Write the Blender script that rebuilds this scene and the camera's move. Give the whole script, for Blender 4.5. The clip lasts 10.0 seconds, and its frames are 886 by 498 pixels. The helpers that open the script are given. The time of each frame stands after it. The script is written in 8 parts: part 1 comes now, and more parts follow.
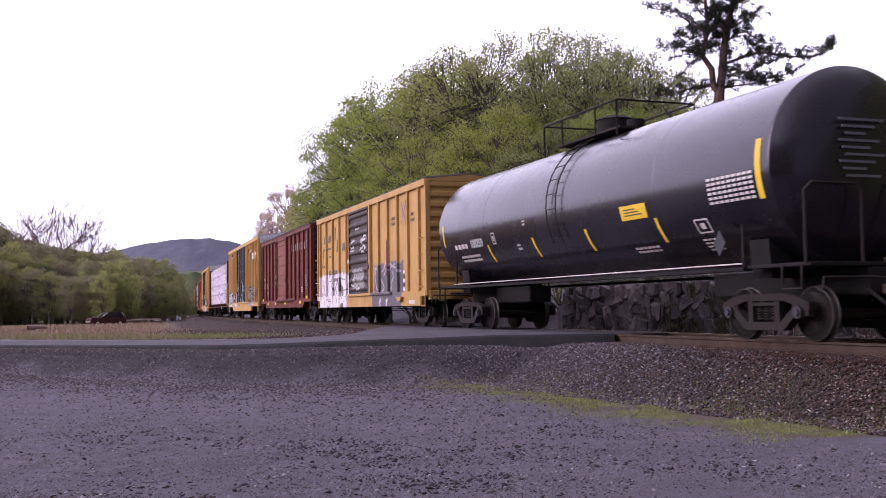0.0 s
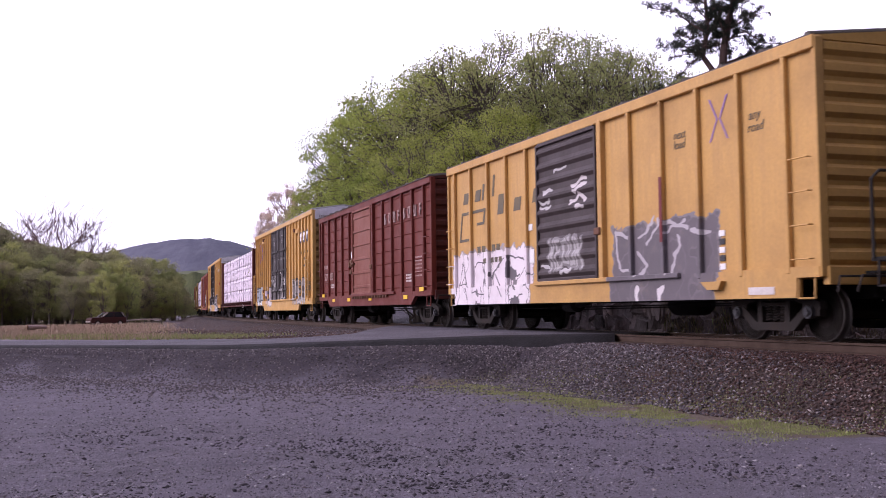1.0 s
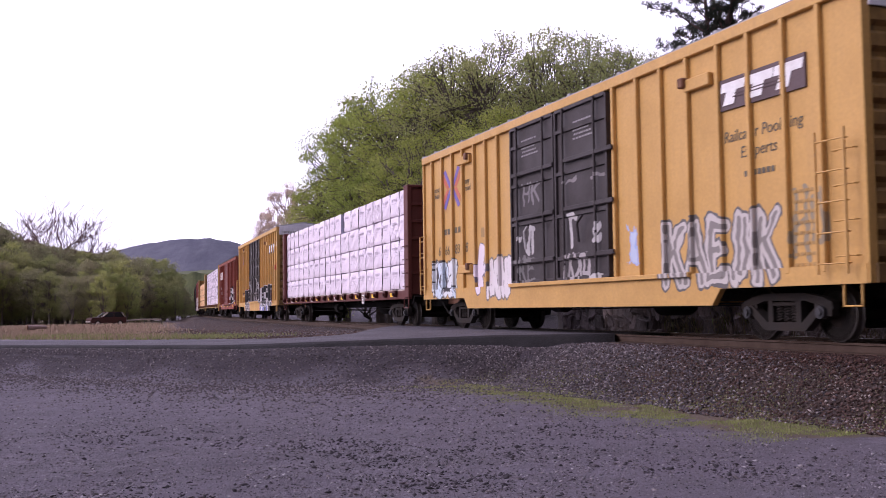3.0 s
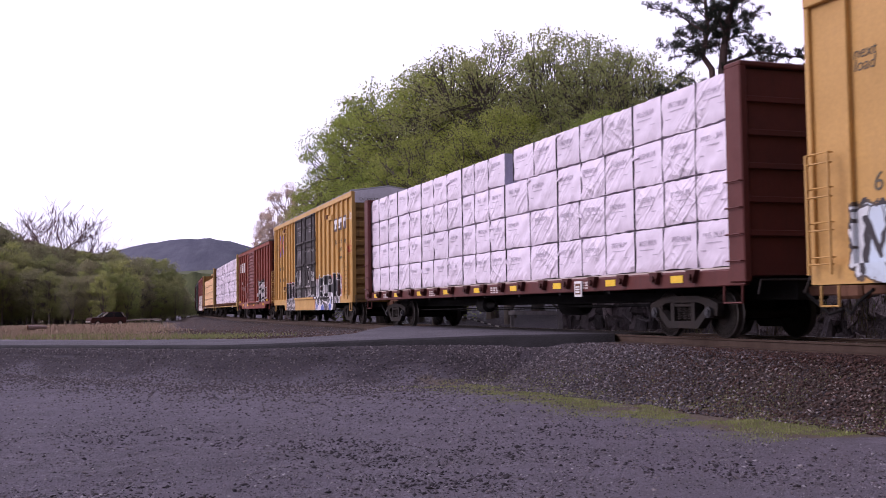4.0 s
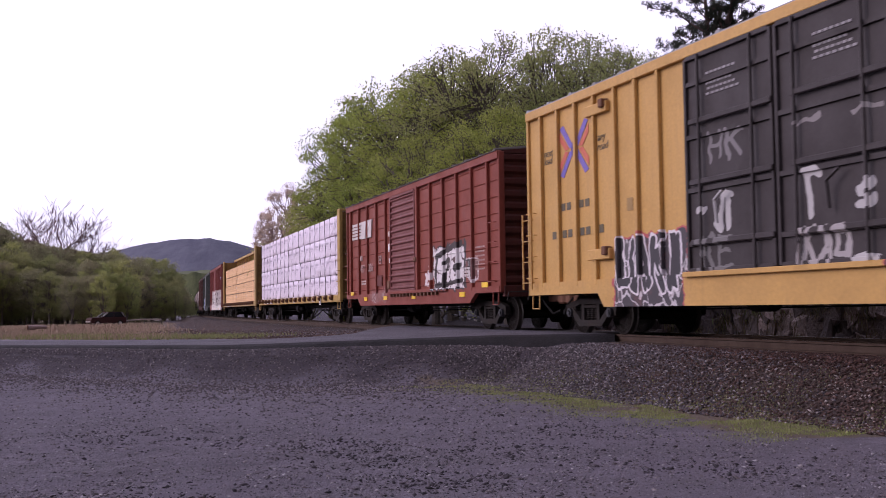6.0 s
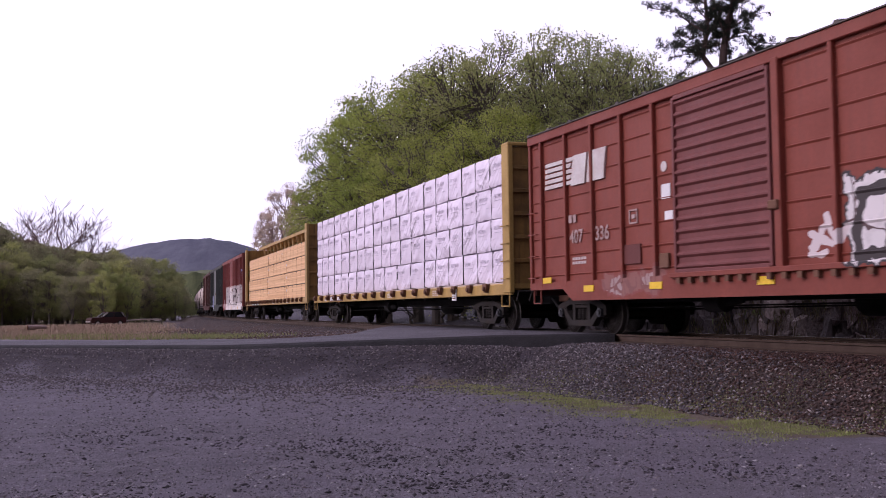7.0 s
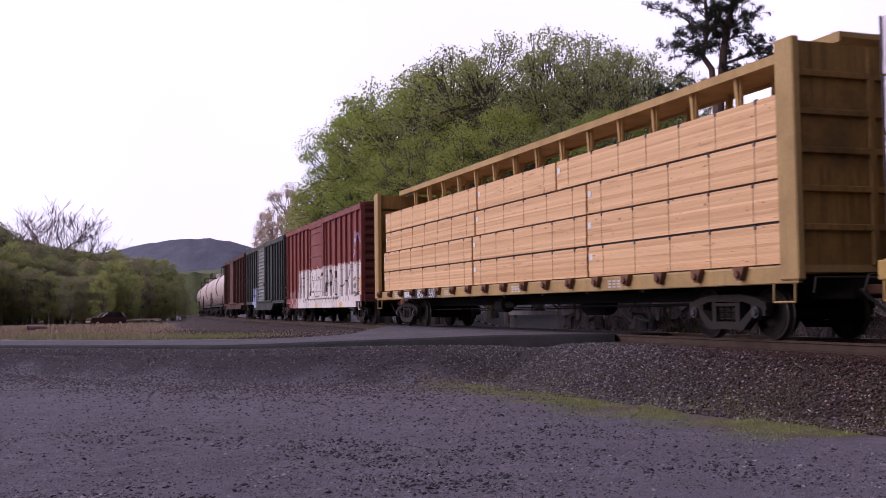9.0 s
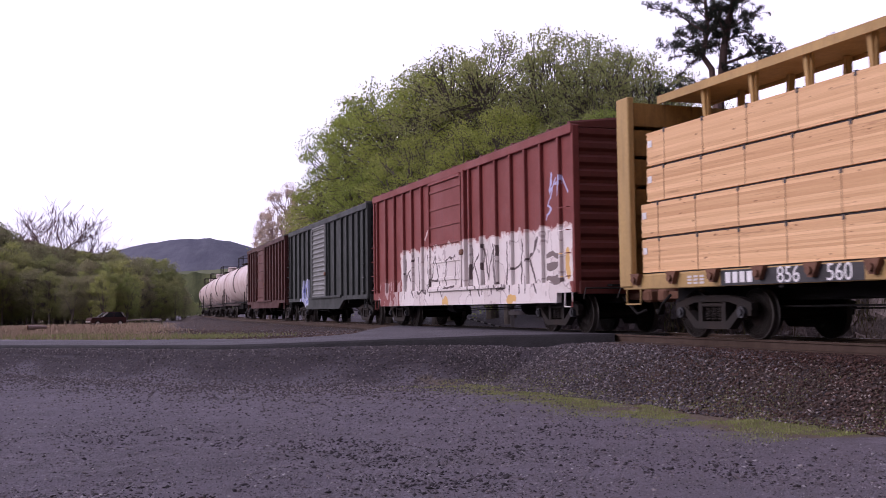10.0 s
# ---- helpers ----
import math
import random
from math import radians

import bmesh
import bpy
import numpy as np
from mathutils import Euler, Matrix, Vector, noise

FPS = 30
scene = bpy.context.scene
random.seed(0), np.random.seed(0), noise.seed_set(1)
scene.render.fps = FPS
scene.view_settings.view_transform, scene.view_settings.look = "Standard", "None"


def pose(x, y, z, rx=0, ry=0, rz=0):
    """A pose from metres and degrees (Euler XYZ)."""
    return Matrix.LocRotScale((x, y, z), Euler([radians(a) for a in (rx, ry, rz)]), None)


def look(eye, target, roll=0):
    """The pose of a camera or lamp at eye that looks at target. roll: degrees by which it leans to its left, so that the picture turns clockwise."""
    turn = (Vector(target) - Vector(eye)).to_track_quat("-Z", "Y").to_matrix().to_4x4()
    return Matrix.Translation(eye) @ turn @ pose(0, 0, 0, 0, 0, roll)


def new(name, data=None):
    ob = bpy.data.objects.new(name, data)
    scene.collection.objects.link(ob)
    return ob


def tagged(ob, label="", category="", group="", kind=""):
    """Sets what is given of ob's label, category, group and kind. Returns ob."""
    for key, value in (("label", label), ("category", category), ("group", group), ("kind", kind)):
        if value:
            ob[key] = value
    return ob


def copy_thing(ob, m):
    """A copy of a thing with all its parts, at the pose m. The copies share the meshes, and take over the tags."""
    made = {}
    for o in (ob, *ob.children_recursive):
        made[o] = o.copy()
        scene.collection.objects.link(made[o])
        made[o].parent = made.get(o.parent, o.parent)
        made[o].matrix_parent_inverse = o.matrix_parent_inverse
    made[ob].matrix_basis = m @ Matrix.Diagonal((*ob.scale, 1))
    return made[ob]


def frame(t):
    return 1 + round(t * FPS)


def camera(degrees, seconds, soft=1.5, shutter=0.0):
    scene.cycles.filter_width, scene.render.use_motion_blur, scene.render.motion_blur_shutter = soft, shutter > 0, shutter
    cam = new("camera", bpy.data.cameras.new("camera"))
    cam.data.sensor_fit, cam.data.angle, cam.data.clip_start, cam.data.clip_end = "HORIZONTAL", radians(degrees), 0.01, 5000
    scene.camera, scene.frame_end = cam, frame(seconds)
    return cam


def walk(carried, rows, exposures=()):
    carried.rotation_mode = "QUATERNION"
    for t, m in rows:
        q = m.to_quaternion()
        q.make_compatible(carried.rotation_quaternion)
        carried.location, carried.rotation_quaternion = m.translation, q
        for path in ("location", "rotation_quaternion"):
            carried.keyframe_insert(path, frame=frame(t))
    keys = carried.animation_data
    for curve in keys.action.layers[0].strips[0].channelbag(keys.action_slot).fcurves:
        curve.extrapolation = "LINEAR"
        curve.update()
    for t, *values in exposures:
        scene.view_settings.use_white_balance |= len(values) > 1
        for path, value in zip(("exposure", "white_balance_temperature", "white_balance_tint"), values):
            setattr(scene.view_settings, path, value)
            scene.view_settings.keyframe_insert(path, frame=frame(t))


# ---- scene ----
# ------------------------------------------------------------------ camera
EYE = 1.5
RAIL_TOP = EYE - 0.594
cam = camera(45.84, 10.0, soft=0.75, shutter=0.1)
VIEW = look((0, 0, EYE), (0, 100, EYE + 100 * math.tan(radians(3.23))), roll=-0.73)
walk(cam, [(0.0, VIEW), (10.0, VIEW)],
     exposures=[(t, e, 6050, 32) for t, e in ((0.0, 0.08), (2.5, 0.03), (3.4, -0.07), (3.8, -0.17), (4.0, -0.24), (4.5, -0.35), (7.5, -0.35), (8.3, -0.44), (9.0, -0.45), (10.0, -0.3))])

# ------------------------------------------------------------------ light
SUN_ELEV, SUN_TURN = 24.0, 265.0
world = bpy.data.worlds.new("overcast_evening")
scene.world = world
world.use_nodes = True
wn, wl = world.node_tree.nodes, world.node_tree.links
sky = wn.new("ShaderNodeTexSky")
sky.sky_type, sky.sun_disc = "NISHITA", False
sky.sun_elevation, sky.sun_rotation = radians(SUN_ELEV), radians(SUN_TURN)
sky.air_density, sky.dust_density, sky.ozone_density = 1.0, 3.0, 1.0
cloud_noise = wn.new("ShaderNodeTexNoise")
cloud_noise.inputs["Scale"].default_value = 2.2
cloud_noise.inputs["Detail"].default_value = 4
cloud_ramp = wn.new("ShaderNodeValToRGB")
cloud_ramp.color_ramp.elements[0].position, cloud_ramp.color_ramp.elements[1].position = 0.3, 0.75
cloud_ramp.color_ramp.elements[0].color = (14.7, 14.6, 16.3, 1)
cloud_ramp.color_ramp.elements[1].color = (16.8, 16.6, 18.2, 1)
sky_mix = wn.new("ShaderNodeMix")
sky_mix.data_type = "RGBA"
sky_mix.inputs[0].default_value = 0.9
# the cloud deck glows towards the low evening sun and dims away from it
sky_way = wn.new("ShaderNodeTexCoord")
sky_dot = wn.new("ShaderNodeVectorMath")
sky_dot.operation = "DOT_PRODUCT"
sky_dot.inputs[1].default_value = (-0.866, 0.5, 0.0)
sky_fall = wn.new("ShaderNodeMapRange")
sky_fall.interpolation_type = "SMOOTHSTEP"
for sock, val in zip(sky_fall.inputs[1:5], (-0.75, 0.30, 0.15, 1.0)):
    sock.default_value = val
sky_glow = wn.new("ShaderNodeVectorMath")
sky_glow.operation = "SCALE"
wl.new(sky_way.outputs["Generated"], sky_dot.inputs[0])
wl.new(sky_way.outputs["Generated"], cloud_noise.inputs["Vector"])
wl.new(sky_dot.outputs["Value"], sky_fall.inputs[0])
wl.new(sky_fall.outputs[0], sky_glow.inputs["Scale"])
wl.new(cloud_noise.outputs[0], cloud_ramp.inputs[0])
wl.new(sky.outputs[0], sky_mix.inputs[6])
wl.new(cloud_ramp.outputs[0], sky_mix.inputs[7])
wl.new(sky_mix.outputs[2], sky_glow.inputs[0])
wl.new(sky_glow.outputs[0], wn["Background"].inputs[0])
wn["Background"].inputs[1].default_value = 0.1

sun = new("sun", bpy.data.lights.new("sun", "SUN"))
sun.data.energy, sun.data.angle, sun.data.color = 2.0, radians(40), (1.0, 0.93, 0.84)
sun.matrix_world = look((0, 0, 50), (
    50 * math.cos(radians(SUN_ELEV)) * 0.996, 50 * math.cos(radians(SUN_ELEV)) * 0.087, 50 - 50 * math.sin(radians(SUN_ELEV))))

# ------------------------------------------------------------------ the line of the track
TABLE_S = np.arange(-420.0, 260.01, 0.5)


def heading(s):
    u = np.clip(s, -150.0, 45.0)
    h = 1.235072 - 1.03505e-3 * u - 1.8731e-6 * u ** 2 + 5.5766e-9 * u ** 3
    return h - 0.0009 * (s - u)


_mid = heading(TABLE_S[:-1] + 0.25)
_cx = np.concatenate([[0], np.cumsum(np.cos(_mid) * 0.5)])
_cy = np.concatenate([[0], np.cumsum(-np.sin(_mid) * 0.5)])
_i0 = int(np.argmin(abs(TABLE_S)))
TABLE_X, TABLE_Y = _cx - _cx[_i0], 34.815 + _cy - _cy[_i0]


def track(s, off=0.0, z=0.0):
    """A place on the track: metres along it, metres to the far side, metres over the rail tops."""
    h = float(heading(np.array(s, float)))
    x, y = float(np.interp(s, TABLE_S, TABLE_X)), float(np.interp(s, TABLE_S, TABLE_Y))
    return Vector((x + math.sin(h) * off, y + math.cos(h) * off, RAIL_TOP + z))


def track_pose(s, half):
    """The pose of a vehicle whose two bogie pivots stand half metres before and behind s."""
    a, b = track(s - half), track(s + half)
    d = b - a
    return Matrix.Translation((a + b) / 2) @ Matrix.Rotation(math.atan2(d.y, d.x), 4, "Z")


# ------------------------------------------------------------------ mesh tools
class M:
    """Collects vertices and faces of one mesh."""

    def __init__(self):
        self.v, self.f, self.m, self.mi = [], [], [], 0

    def add(self, vs, fs):
        n = len(self.v)
        self.v.extend(tuple(p) for p in vs)
        self.f.extend(tuple(i + n for i in f) for f in fs)
        self.m.extend([self.mi] * len(fs))
        return self

    def box(self, x0, x1, y0, y1, z0, z1, b=0.0):
        if b <= 0:
            vs = [(x, y, z) for z in (z0, z1) for y in (y0, y1) for x in (x0, x1)]
            return self.add(vs, [(0, 2, 3, 1), (4, 5, 7, 6), (0, 1, 5, 4), (2, 6, 7, 3), (0, 4, 6, 2), (1, 3, 7, 5)])
        b = min(b, 0.45 * min(x1 - x0, y1 - y0, z1 - z0))
        bm = bmesh.new()
        vs = [bm.verts.new((x, y, z)) for z in (z0, z1) for y in (y0, y1) for x in (x0, x1)]
        for f in [(0, 2, 3, 1), (4, 5, 7, 6), (0, 1, 5, 4), (2, 6, 7, 3), (0, 4, 6, 2), (1, 3, 7, 5)]:
            bm.faces.new([vs[i] for i in f])
        bmesh.ops.bevel(bm, geom=bm.edges[:], offset=b, segments=1, affect="EDGES", profile=0.5)
        bm.verts.index_update()
        self.add([v.co[:] for v in bm.verts], [[v.index for v in f.verts] for f in bm.faces])
        bm.free()
        return self

    def beam(self, p0, p1, w, h):
        """A bar from p0 to p1, w wide (level) and h high."""
        p0, p1 = Vector(p0), Vector(p1)
        d = (p1 - p0).normalized()
        side = d.cross(Vector((0, 0, 1)))
        side = side.normalized() if side.length > 1e-4 else Vector((1, 0, 0))
        up = side.cross(d)
        vs = [p + side * a * w / 2 + up * c * h / 2 for p in (p0, p1) for a, c in ((-1, -1), (1, -1), (1, 1), (-1, 1))]
        return self.add(vs, [(3, 2, 1, 0), (4, 5, 6, 7), (0, 1, 5, 4), (1, 2, 6, 5), (2, 3, 7, 6), (3, 0, 4, 7)])

    def cyl(self, p0, p1, r0, r1=None, n=12):
        r1 = r0 if r1 is None else r1
        p0, p1 = Vector(p0), Vector(p1)
        d = (p1 - p0).normalized()
        a = d.orthogonal().normalized()
        c = d.cross(a)
        vs = []
        for p, r in ((p0, r0), (p1, r1)):
            for i in range(n):
                t = 2 * math.pi * i / n
                vs.append(p + (a * math.cos(t) + c * math.sin(t)) * r)
        fs = [(i, (i + 1) % n, n + (i + 1) % n, n + i) for i in range(n)]
        fs += [tuple(range(n - 1, -1, -1)), tuple(range(n, 2 * n))]
        return self.add(vs, fs)

    def tube(self, pts, r, n=6):
        """A pipe along the points; r is one radius or one for each point."""
        pts = [Vector(p) for p in pts]
        rs = [r] * len(pts) if isinstance(r, (int, float)) else r
        vs = []
        ref = None
        for i, p in enumerate(pts):
            d = (pts[min(i + 1, len(pts) - 1)] - pts[max(i - 1, 0)]).normalized()
            if ref is None:
                ref = d.orthogonal().normalized()
            a = (ref - d * ref.dot(d))
            a = a.normalized() if a.length > 1e-4 else d.orthogonal().normalized()
            ref = a
            c = d.cross(a)
            for k in range(n):
                t = 2 * math.pi * k / n
                vs.append(p + (a * math.cos(t) + c * math.sin(t)) * rs[i])
        fs = []
        for i in range(len(pts) - 1):
            for k in range(n):
                fs.append((i * n + k, i * n + (k + 1) % n, (i + 1) * n + (k + 1) % n, (i + 1) * n + k))
        fs += [tuple(range(n - 1, -1, -1)), tuple(range((len(pts) - 1) * n, len(pts) * n))]
        return self.add(vs, fs)

    def prism(self, pts, axis, a0, a1):
        """A closed outline extruded. axis 'x': points are (y, z); 'y': (x, z); 'z': (x, y)."""
        def at(p, a):
            return {"x": (a, p[0], p[1]), "y": (p[0], a, p[1]), "z": (p[0], p[1], a)}[axis]
        n = len(pts)
        vs = [at(p, a0) for p in pts] + [at(p, a1) for p in pts]
        fs = [(i, (i + 1) % n, n + (i + 1) % n, n + i) for i in range(n)]
        fs += [tuple(range(n - 1, -1, -1)), tuple(range(n, 2 * n))]
        return self.add(vs, fs)

    def lathe(self, prof, axis="x", n=24, centre=(0, 0, 0)):
        """Points (along, radius) turned about an axis."""
        vs, fs = [], []
        for a, r in prof:
            for k in range(n):
                t = 2 * math.pi * k / n
                c, s = r * math.cos(t), r * math.sin(t)
                p = {"x": (a, c, s), "y": (s, a, c), "z": (c, s, a)}[axis]
                vs.append(tuple(p[i] + centre[i] for i in range(3)))
        for i in range(len(prof) - 1):
            for k in range(n):
                fs.append((i * n + k, i * n + (k + 1) % n, (i + 1) * n + (k + 1) % n, (i + 1) * n + k))
        fs += [tuple(range(n - 1, -1, -1)), tuple(range((len(prof) - 1) * n, len(prof) * n))]
        return self.add(vs, fs)

    def mesh(self, name, mats, smooth=False):
        me = bpy.data.meshes.new(name)
        me.from_pydata(self.v, [], self.f)
        for mt in mats if isinstance(mats, (list, tuple)) else [mats]:
            me.materials.append(mt)
        if any(self.m):
            me.polygons.foreach_set("material_index", self.m)
        bm = bmesh.new()
        bm.from_mesh(me)
        bmesh.ops.recalc_face_normals(bm, faces=bm.faces)
        if smooth:
            for f in bm.faces:
                f.smooth = True
            for e in bm.edges:
                if len(e.link_faces) == 2 and e.calc_face_angle(0) > 0.6:
                    e.smooth = False
        bm.to_mesh(me)
        bm.free()
        return me


def part(name, m, material, parent=None, label="", smooth=False):
    """Links a mesh as one object under a thing or a part. m is an M or a mesh that is shared."""
    me = m.mesh(name, material, smooth) if isinstance(m, M) else m
    ob = new(name, me)
    if parent is not None:
        ob.parent = parent
    return tagged(ob, label) if label else ob


def thing(name, label, category, group="", kind=""):
    ob = new(name)
    ob.empty_display_size = 0.3
    return tagged(ob, label, category, group, kind)


def text_mesh(body, size, material, shear=0.0, bold=0.0):
    """Flat writing in the x-z plane, read from the -y side, its left foot at the origin."""
    cu = bpy.data.curves.new("writing", "FONT")
    cu.body, cu.size, cu.shear, cu.offset, cu.extrude = body, size, shear, bold, 0.002
    ob = bpy.data.objects.new("writing", cu)
    scene.collection.objects.link(ob)
    me = bpy.data.meshes.new_from_object(ob.evaluated_get(bpy.context.evaluated_depsgraph_get()))
    bpy.data.objects.remove(ob)
    me.transform(Matrix.Rotation(radians(90), 4, "X"))
    me.materials.clear()
    me.materials.append(material)
    return me


def writing(body, size, material, parent, x, y, z, shear=0.0, bold=0.0, turn=0.0):
    ob = part("lettering", text_mesh(body, size, material, shear, bold), None, parent)
    ob.location = (x, y, z)
    ob.rotation_euler = (0, 0, turn)
    return ob


# ------------------------------------------------------------------ materials
def nodes_of(name):
    m = bpy.data.materials.new(name)
    m.use_nodes = True
    nt = m.node_tree
    return m, nt, nt.nodes["Principled BSDF"]


def mix_node(nt, fac, a, b, blend="MIX"):
    n = nt.nodes.new("ShaderNodeMix")
    n.data_type, n.blend_type = "RGBA", blend
    for sock, val in ((n.inputs[0], fac), (n.inputs[6], a), (n.inputs[7], b)):
        if isinstance(val, (int, float)):
            sock.default_value = val
        elif isinstance(val, tuple):
            sock.default_value = (*val[:3], 1)
        else:
            nt.links.new(val, sock)
    return n.outputs[2]


def math_node(nt, op, a, b=0.0, clamp=False):
    n = nt.nodes.new("ShaderNodeMath")
    n.operation, n.use_clamp = op, clamp
    for sock, val in zip(n.inputs, (a, b)):
        if isinstance(val, (int, float)):
            sock.default_value = val
        else:
            nt.links.new(val, sock)
    return n.outputs[0]


def coords(nt, scale=(1, 1, 1), source="Object", shift=(0, 0, 0)):
    tc = nt.nodes.new("ShaderNodeTexCoord")
    mp = nt.nodes.new("ShaderNodeMapping")
    mp.inputs["Scale"].default_value = scale
    mp.inputs["Location"].default_value = shift
    nt.links.new(tc.outputs[source], mp.inputs[0])
    return mp.outputs[0]


def noise_node(nt, vec, scale, detail=3, rough=0.55, lo=0.35, hi=0.65):
    n = nt.nodes.new("ShaderNodeTexNoise")
    n.inputs["Scale"].default_value, n.inputs["Detail"].default_value = scale, detail
    n.inputs["Roughness"].default_value = rough
    nt.links.new(vec, n.inputs["Vector"])
    r = nt.nodes.new("ShaderNodeMapRange")
    r.inputs[1].default_value, r.inputs[2].default_value = lo, hi
    nt.links.new(n.outputs[0], r.inputs[0])
    return r.outputs[0]


def bump_node(nt, height, strength, distance):
    b = nt.nodes.new("ShaderNodeBump")
    b.inputs["Strength"].default_value, b.inputs["Distance"].default_value = strength, distance
    nt.links.new(height, b.inputs["Height"])
    return b.outputs[0]


def surface(name, base, dirt=None, amount=0.5, rough=0.6, metal=0.0, grain=20.0, stain=1.2, bump=0.15, streak=False,
            spread=0.09, random_tint=0.0, coat=0.0, gloss=0.3):
    """A painted, weathered or natural surface: fine grain, larger stains, optional streaks that run down."""
    m, nt, bs = nodes_of(name)
    dirt = dirt or tuple(c * 0.5 for c in base)
    fine = noise_node(nt, coords(nt), grain, 4, 0.6, 0.3, 0.7)
    big = noise_node(nt, coords(nt), stain, 5, 0.6, 0.42, 0.75)
    lo, hi = tuple(c * (1 - spread) for c in base), tuple(min(1, c * (1 + spread)) for c in base)
    col = mix_node(nt, fine, lo, hi)
    fac = math_node(nt, "MULTIPLY", big, amount)
    if streak:
        run = noise_node(nt, coords(nt, (3.2, 3.2, 0.22)), 2.4, 5, 0.65, 0.45, 0.8)
        fac = math_node(nt, "MAXIMUM", fac, math_node(nt, "MULTIPLY", run, amount))
    col = mix_node(nt, fac, col, dirt)
    if random_tint:
        oi = nt.nodes.new("ShaderNodeObjectInfo")
        hsv = nt.nodes.new("ShaderNodeHueSaturation")
        val = math_node(nt, "ADD", math_node(nt, "MULTIPLY", oi.outputs["Random"], 2 * random_tint), 1 - random_tint)
        nt.links.new(val, hsv.inputs["Value"])
        nt.links.new(col, hsv.inputs["Color"])
        col = hsv.outputs[0]
    nt.links.new(col, bs.inputs["Base Color"])
    nt.links.new(math_node(nt, "ADD", math_node(nt, "MULTIPLY", big, 0.2), rough - 0.05, True), bs.inputs["Roughness"])
    bs.inputs["Metallic"].default_value = metal
    bs.inputs["Specular IOR Level"].default_value = gloss
    if coat:
        bs.inputs["Coat Weight"].default_value = coat
        bs.inputs["Coat Roughness"].default_value = 0.15
    if bump:
        nt.links.new(bump_node(nt, fine, bump, 0.02), bs.inputs["Normal"])
    return m


def stroke_distance(nt, vec, strokes):
    """Distance in the side's plane to the nearest of some straight strokes (x0, z0, x1, z1)."""
    def vm(op, p, q, out=0):
        n = nt.nodes.new("ShaderNodeVectorMath")
        n.operation = op
        for sock, val in zip(n.inputs, (p, q)):
            if isinstance(val, tuple):
                sock.default_value = val
            elif val is not None:
                nt.links.new(val, sock)
        return n.outputs[out]

    best = None
    for x0, z0, x1, z1 in strokes:
        b = (x1 - x0, 0.0, z1 - z0)
        bb = b[0] ** 2 + b[2] ** 2
        pa = vm("SUBTRACT", vec, (x0, 0.0, z0))
        h = math_node(nt, "MULTIPLY", vm("DOT_PRODUCT", pa, b, 1), 1 / bb, True)
        sc = nt.nodes.new("ShaderNodeVectorMath")
        sc.operation = "SCALE"
        sc.inputs[0].default_value = b
        nt.links.new(h, sc.inputs["Scale"])
        d = vm("LENGTH", vm("SUBTRACT", pa, sc.outputs[0]), None, 1)
        best = d if best is None else math_node(nt, "MINIMUM", best, d)
    return best


SIGNS = {  # made-up letter-like marks in a cell one wide and one high
    "m": [(0.05, 0, 0.1, 1), (0.1, 1, 0.45, 0.3), (0.45, 0.3, 0.8, 1), (0.8, 1, 0.9, 0)],
    "u": [(0.1, 1, 0.15, 0.1), (0.15, 0.1, 0.8, 0.1), (0.8, 0.1, 0.85, 1)],
    "e": [(0.15, 0, 0.1, 1), (0.1, 1, 0.85, 0.9), (0.12, 0.5, 0.65, 0.55), (0.15, 0, 0.9, 0.1)],
    "h": [(0.1, 0, 0.15, 1), (0.15, 0.5, 0.8, 0.55), (0.8, 0, 0.85, 1)],
    "a": [(0.05, 0, 0.45, 1), (0.45, 1, 0.9, 0), (0.25, 0.4, 0.7, 0.4)],
    "k": [(0.12, 0, 0.12, 1), (0.12, 0.5, 0.85, 1), (0.35, 0.6, 0.9, 0)],
    "o": [(0.1, 0.2, 0.15, 0.85), (0.15, 0.85, 0.75, 0.95), (0.75, 0.95, 0.85, 0.15), (0.85, 0.15, 0.1, 0.2)],
    "i": [(0.3, 0, 0.35, 1), (0.6, 0.05, 0.65, 0.95)],
}


def marks(word, x0, x1, z0, z1):
    """Strokes of a row of made-up sprayed marks that fills a stretch of the side."""
    w = (x1 - x0) / len(word)
    return [(x0 + (k + a * 0.92) * w, z0 + b * (z1 - z0), x0 + (k + c * 0.92) * w, z0 + d * (z1 - z0)) for k, ch in enumerate(word) for a, b, c, d in SIGNS[ch]]


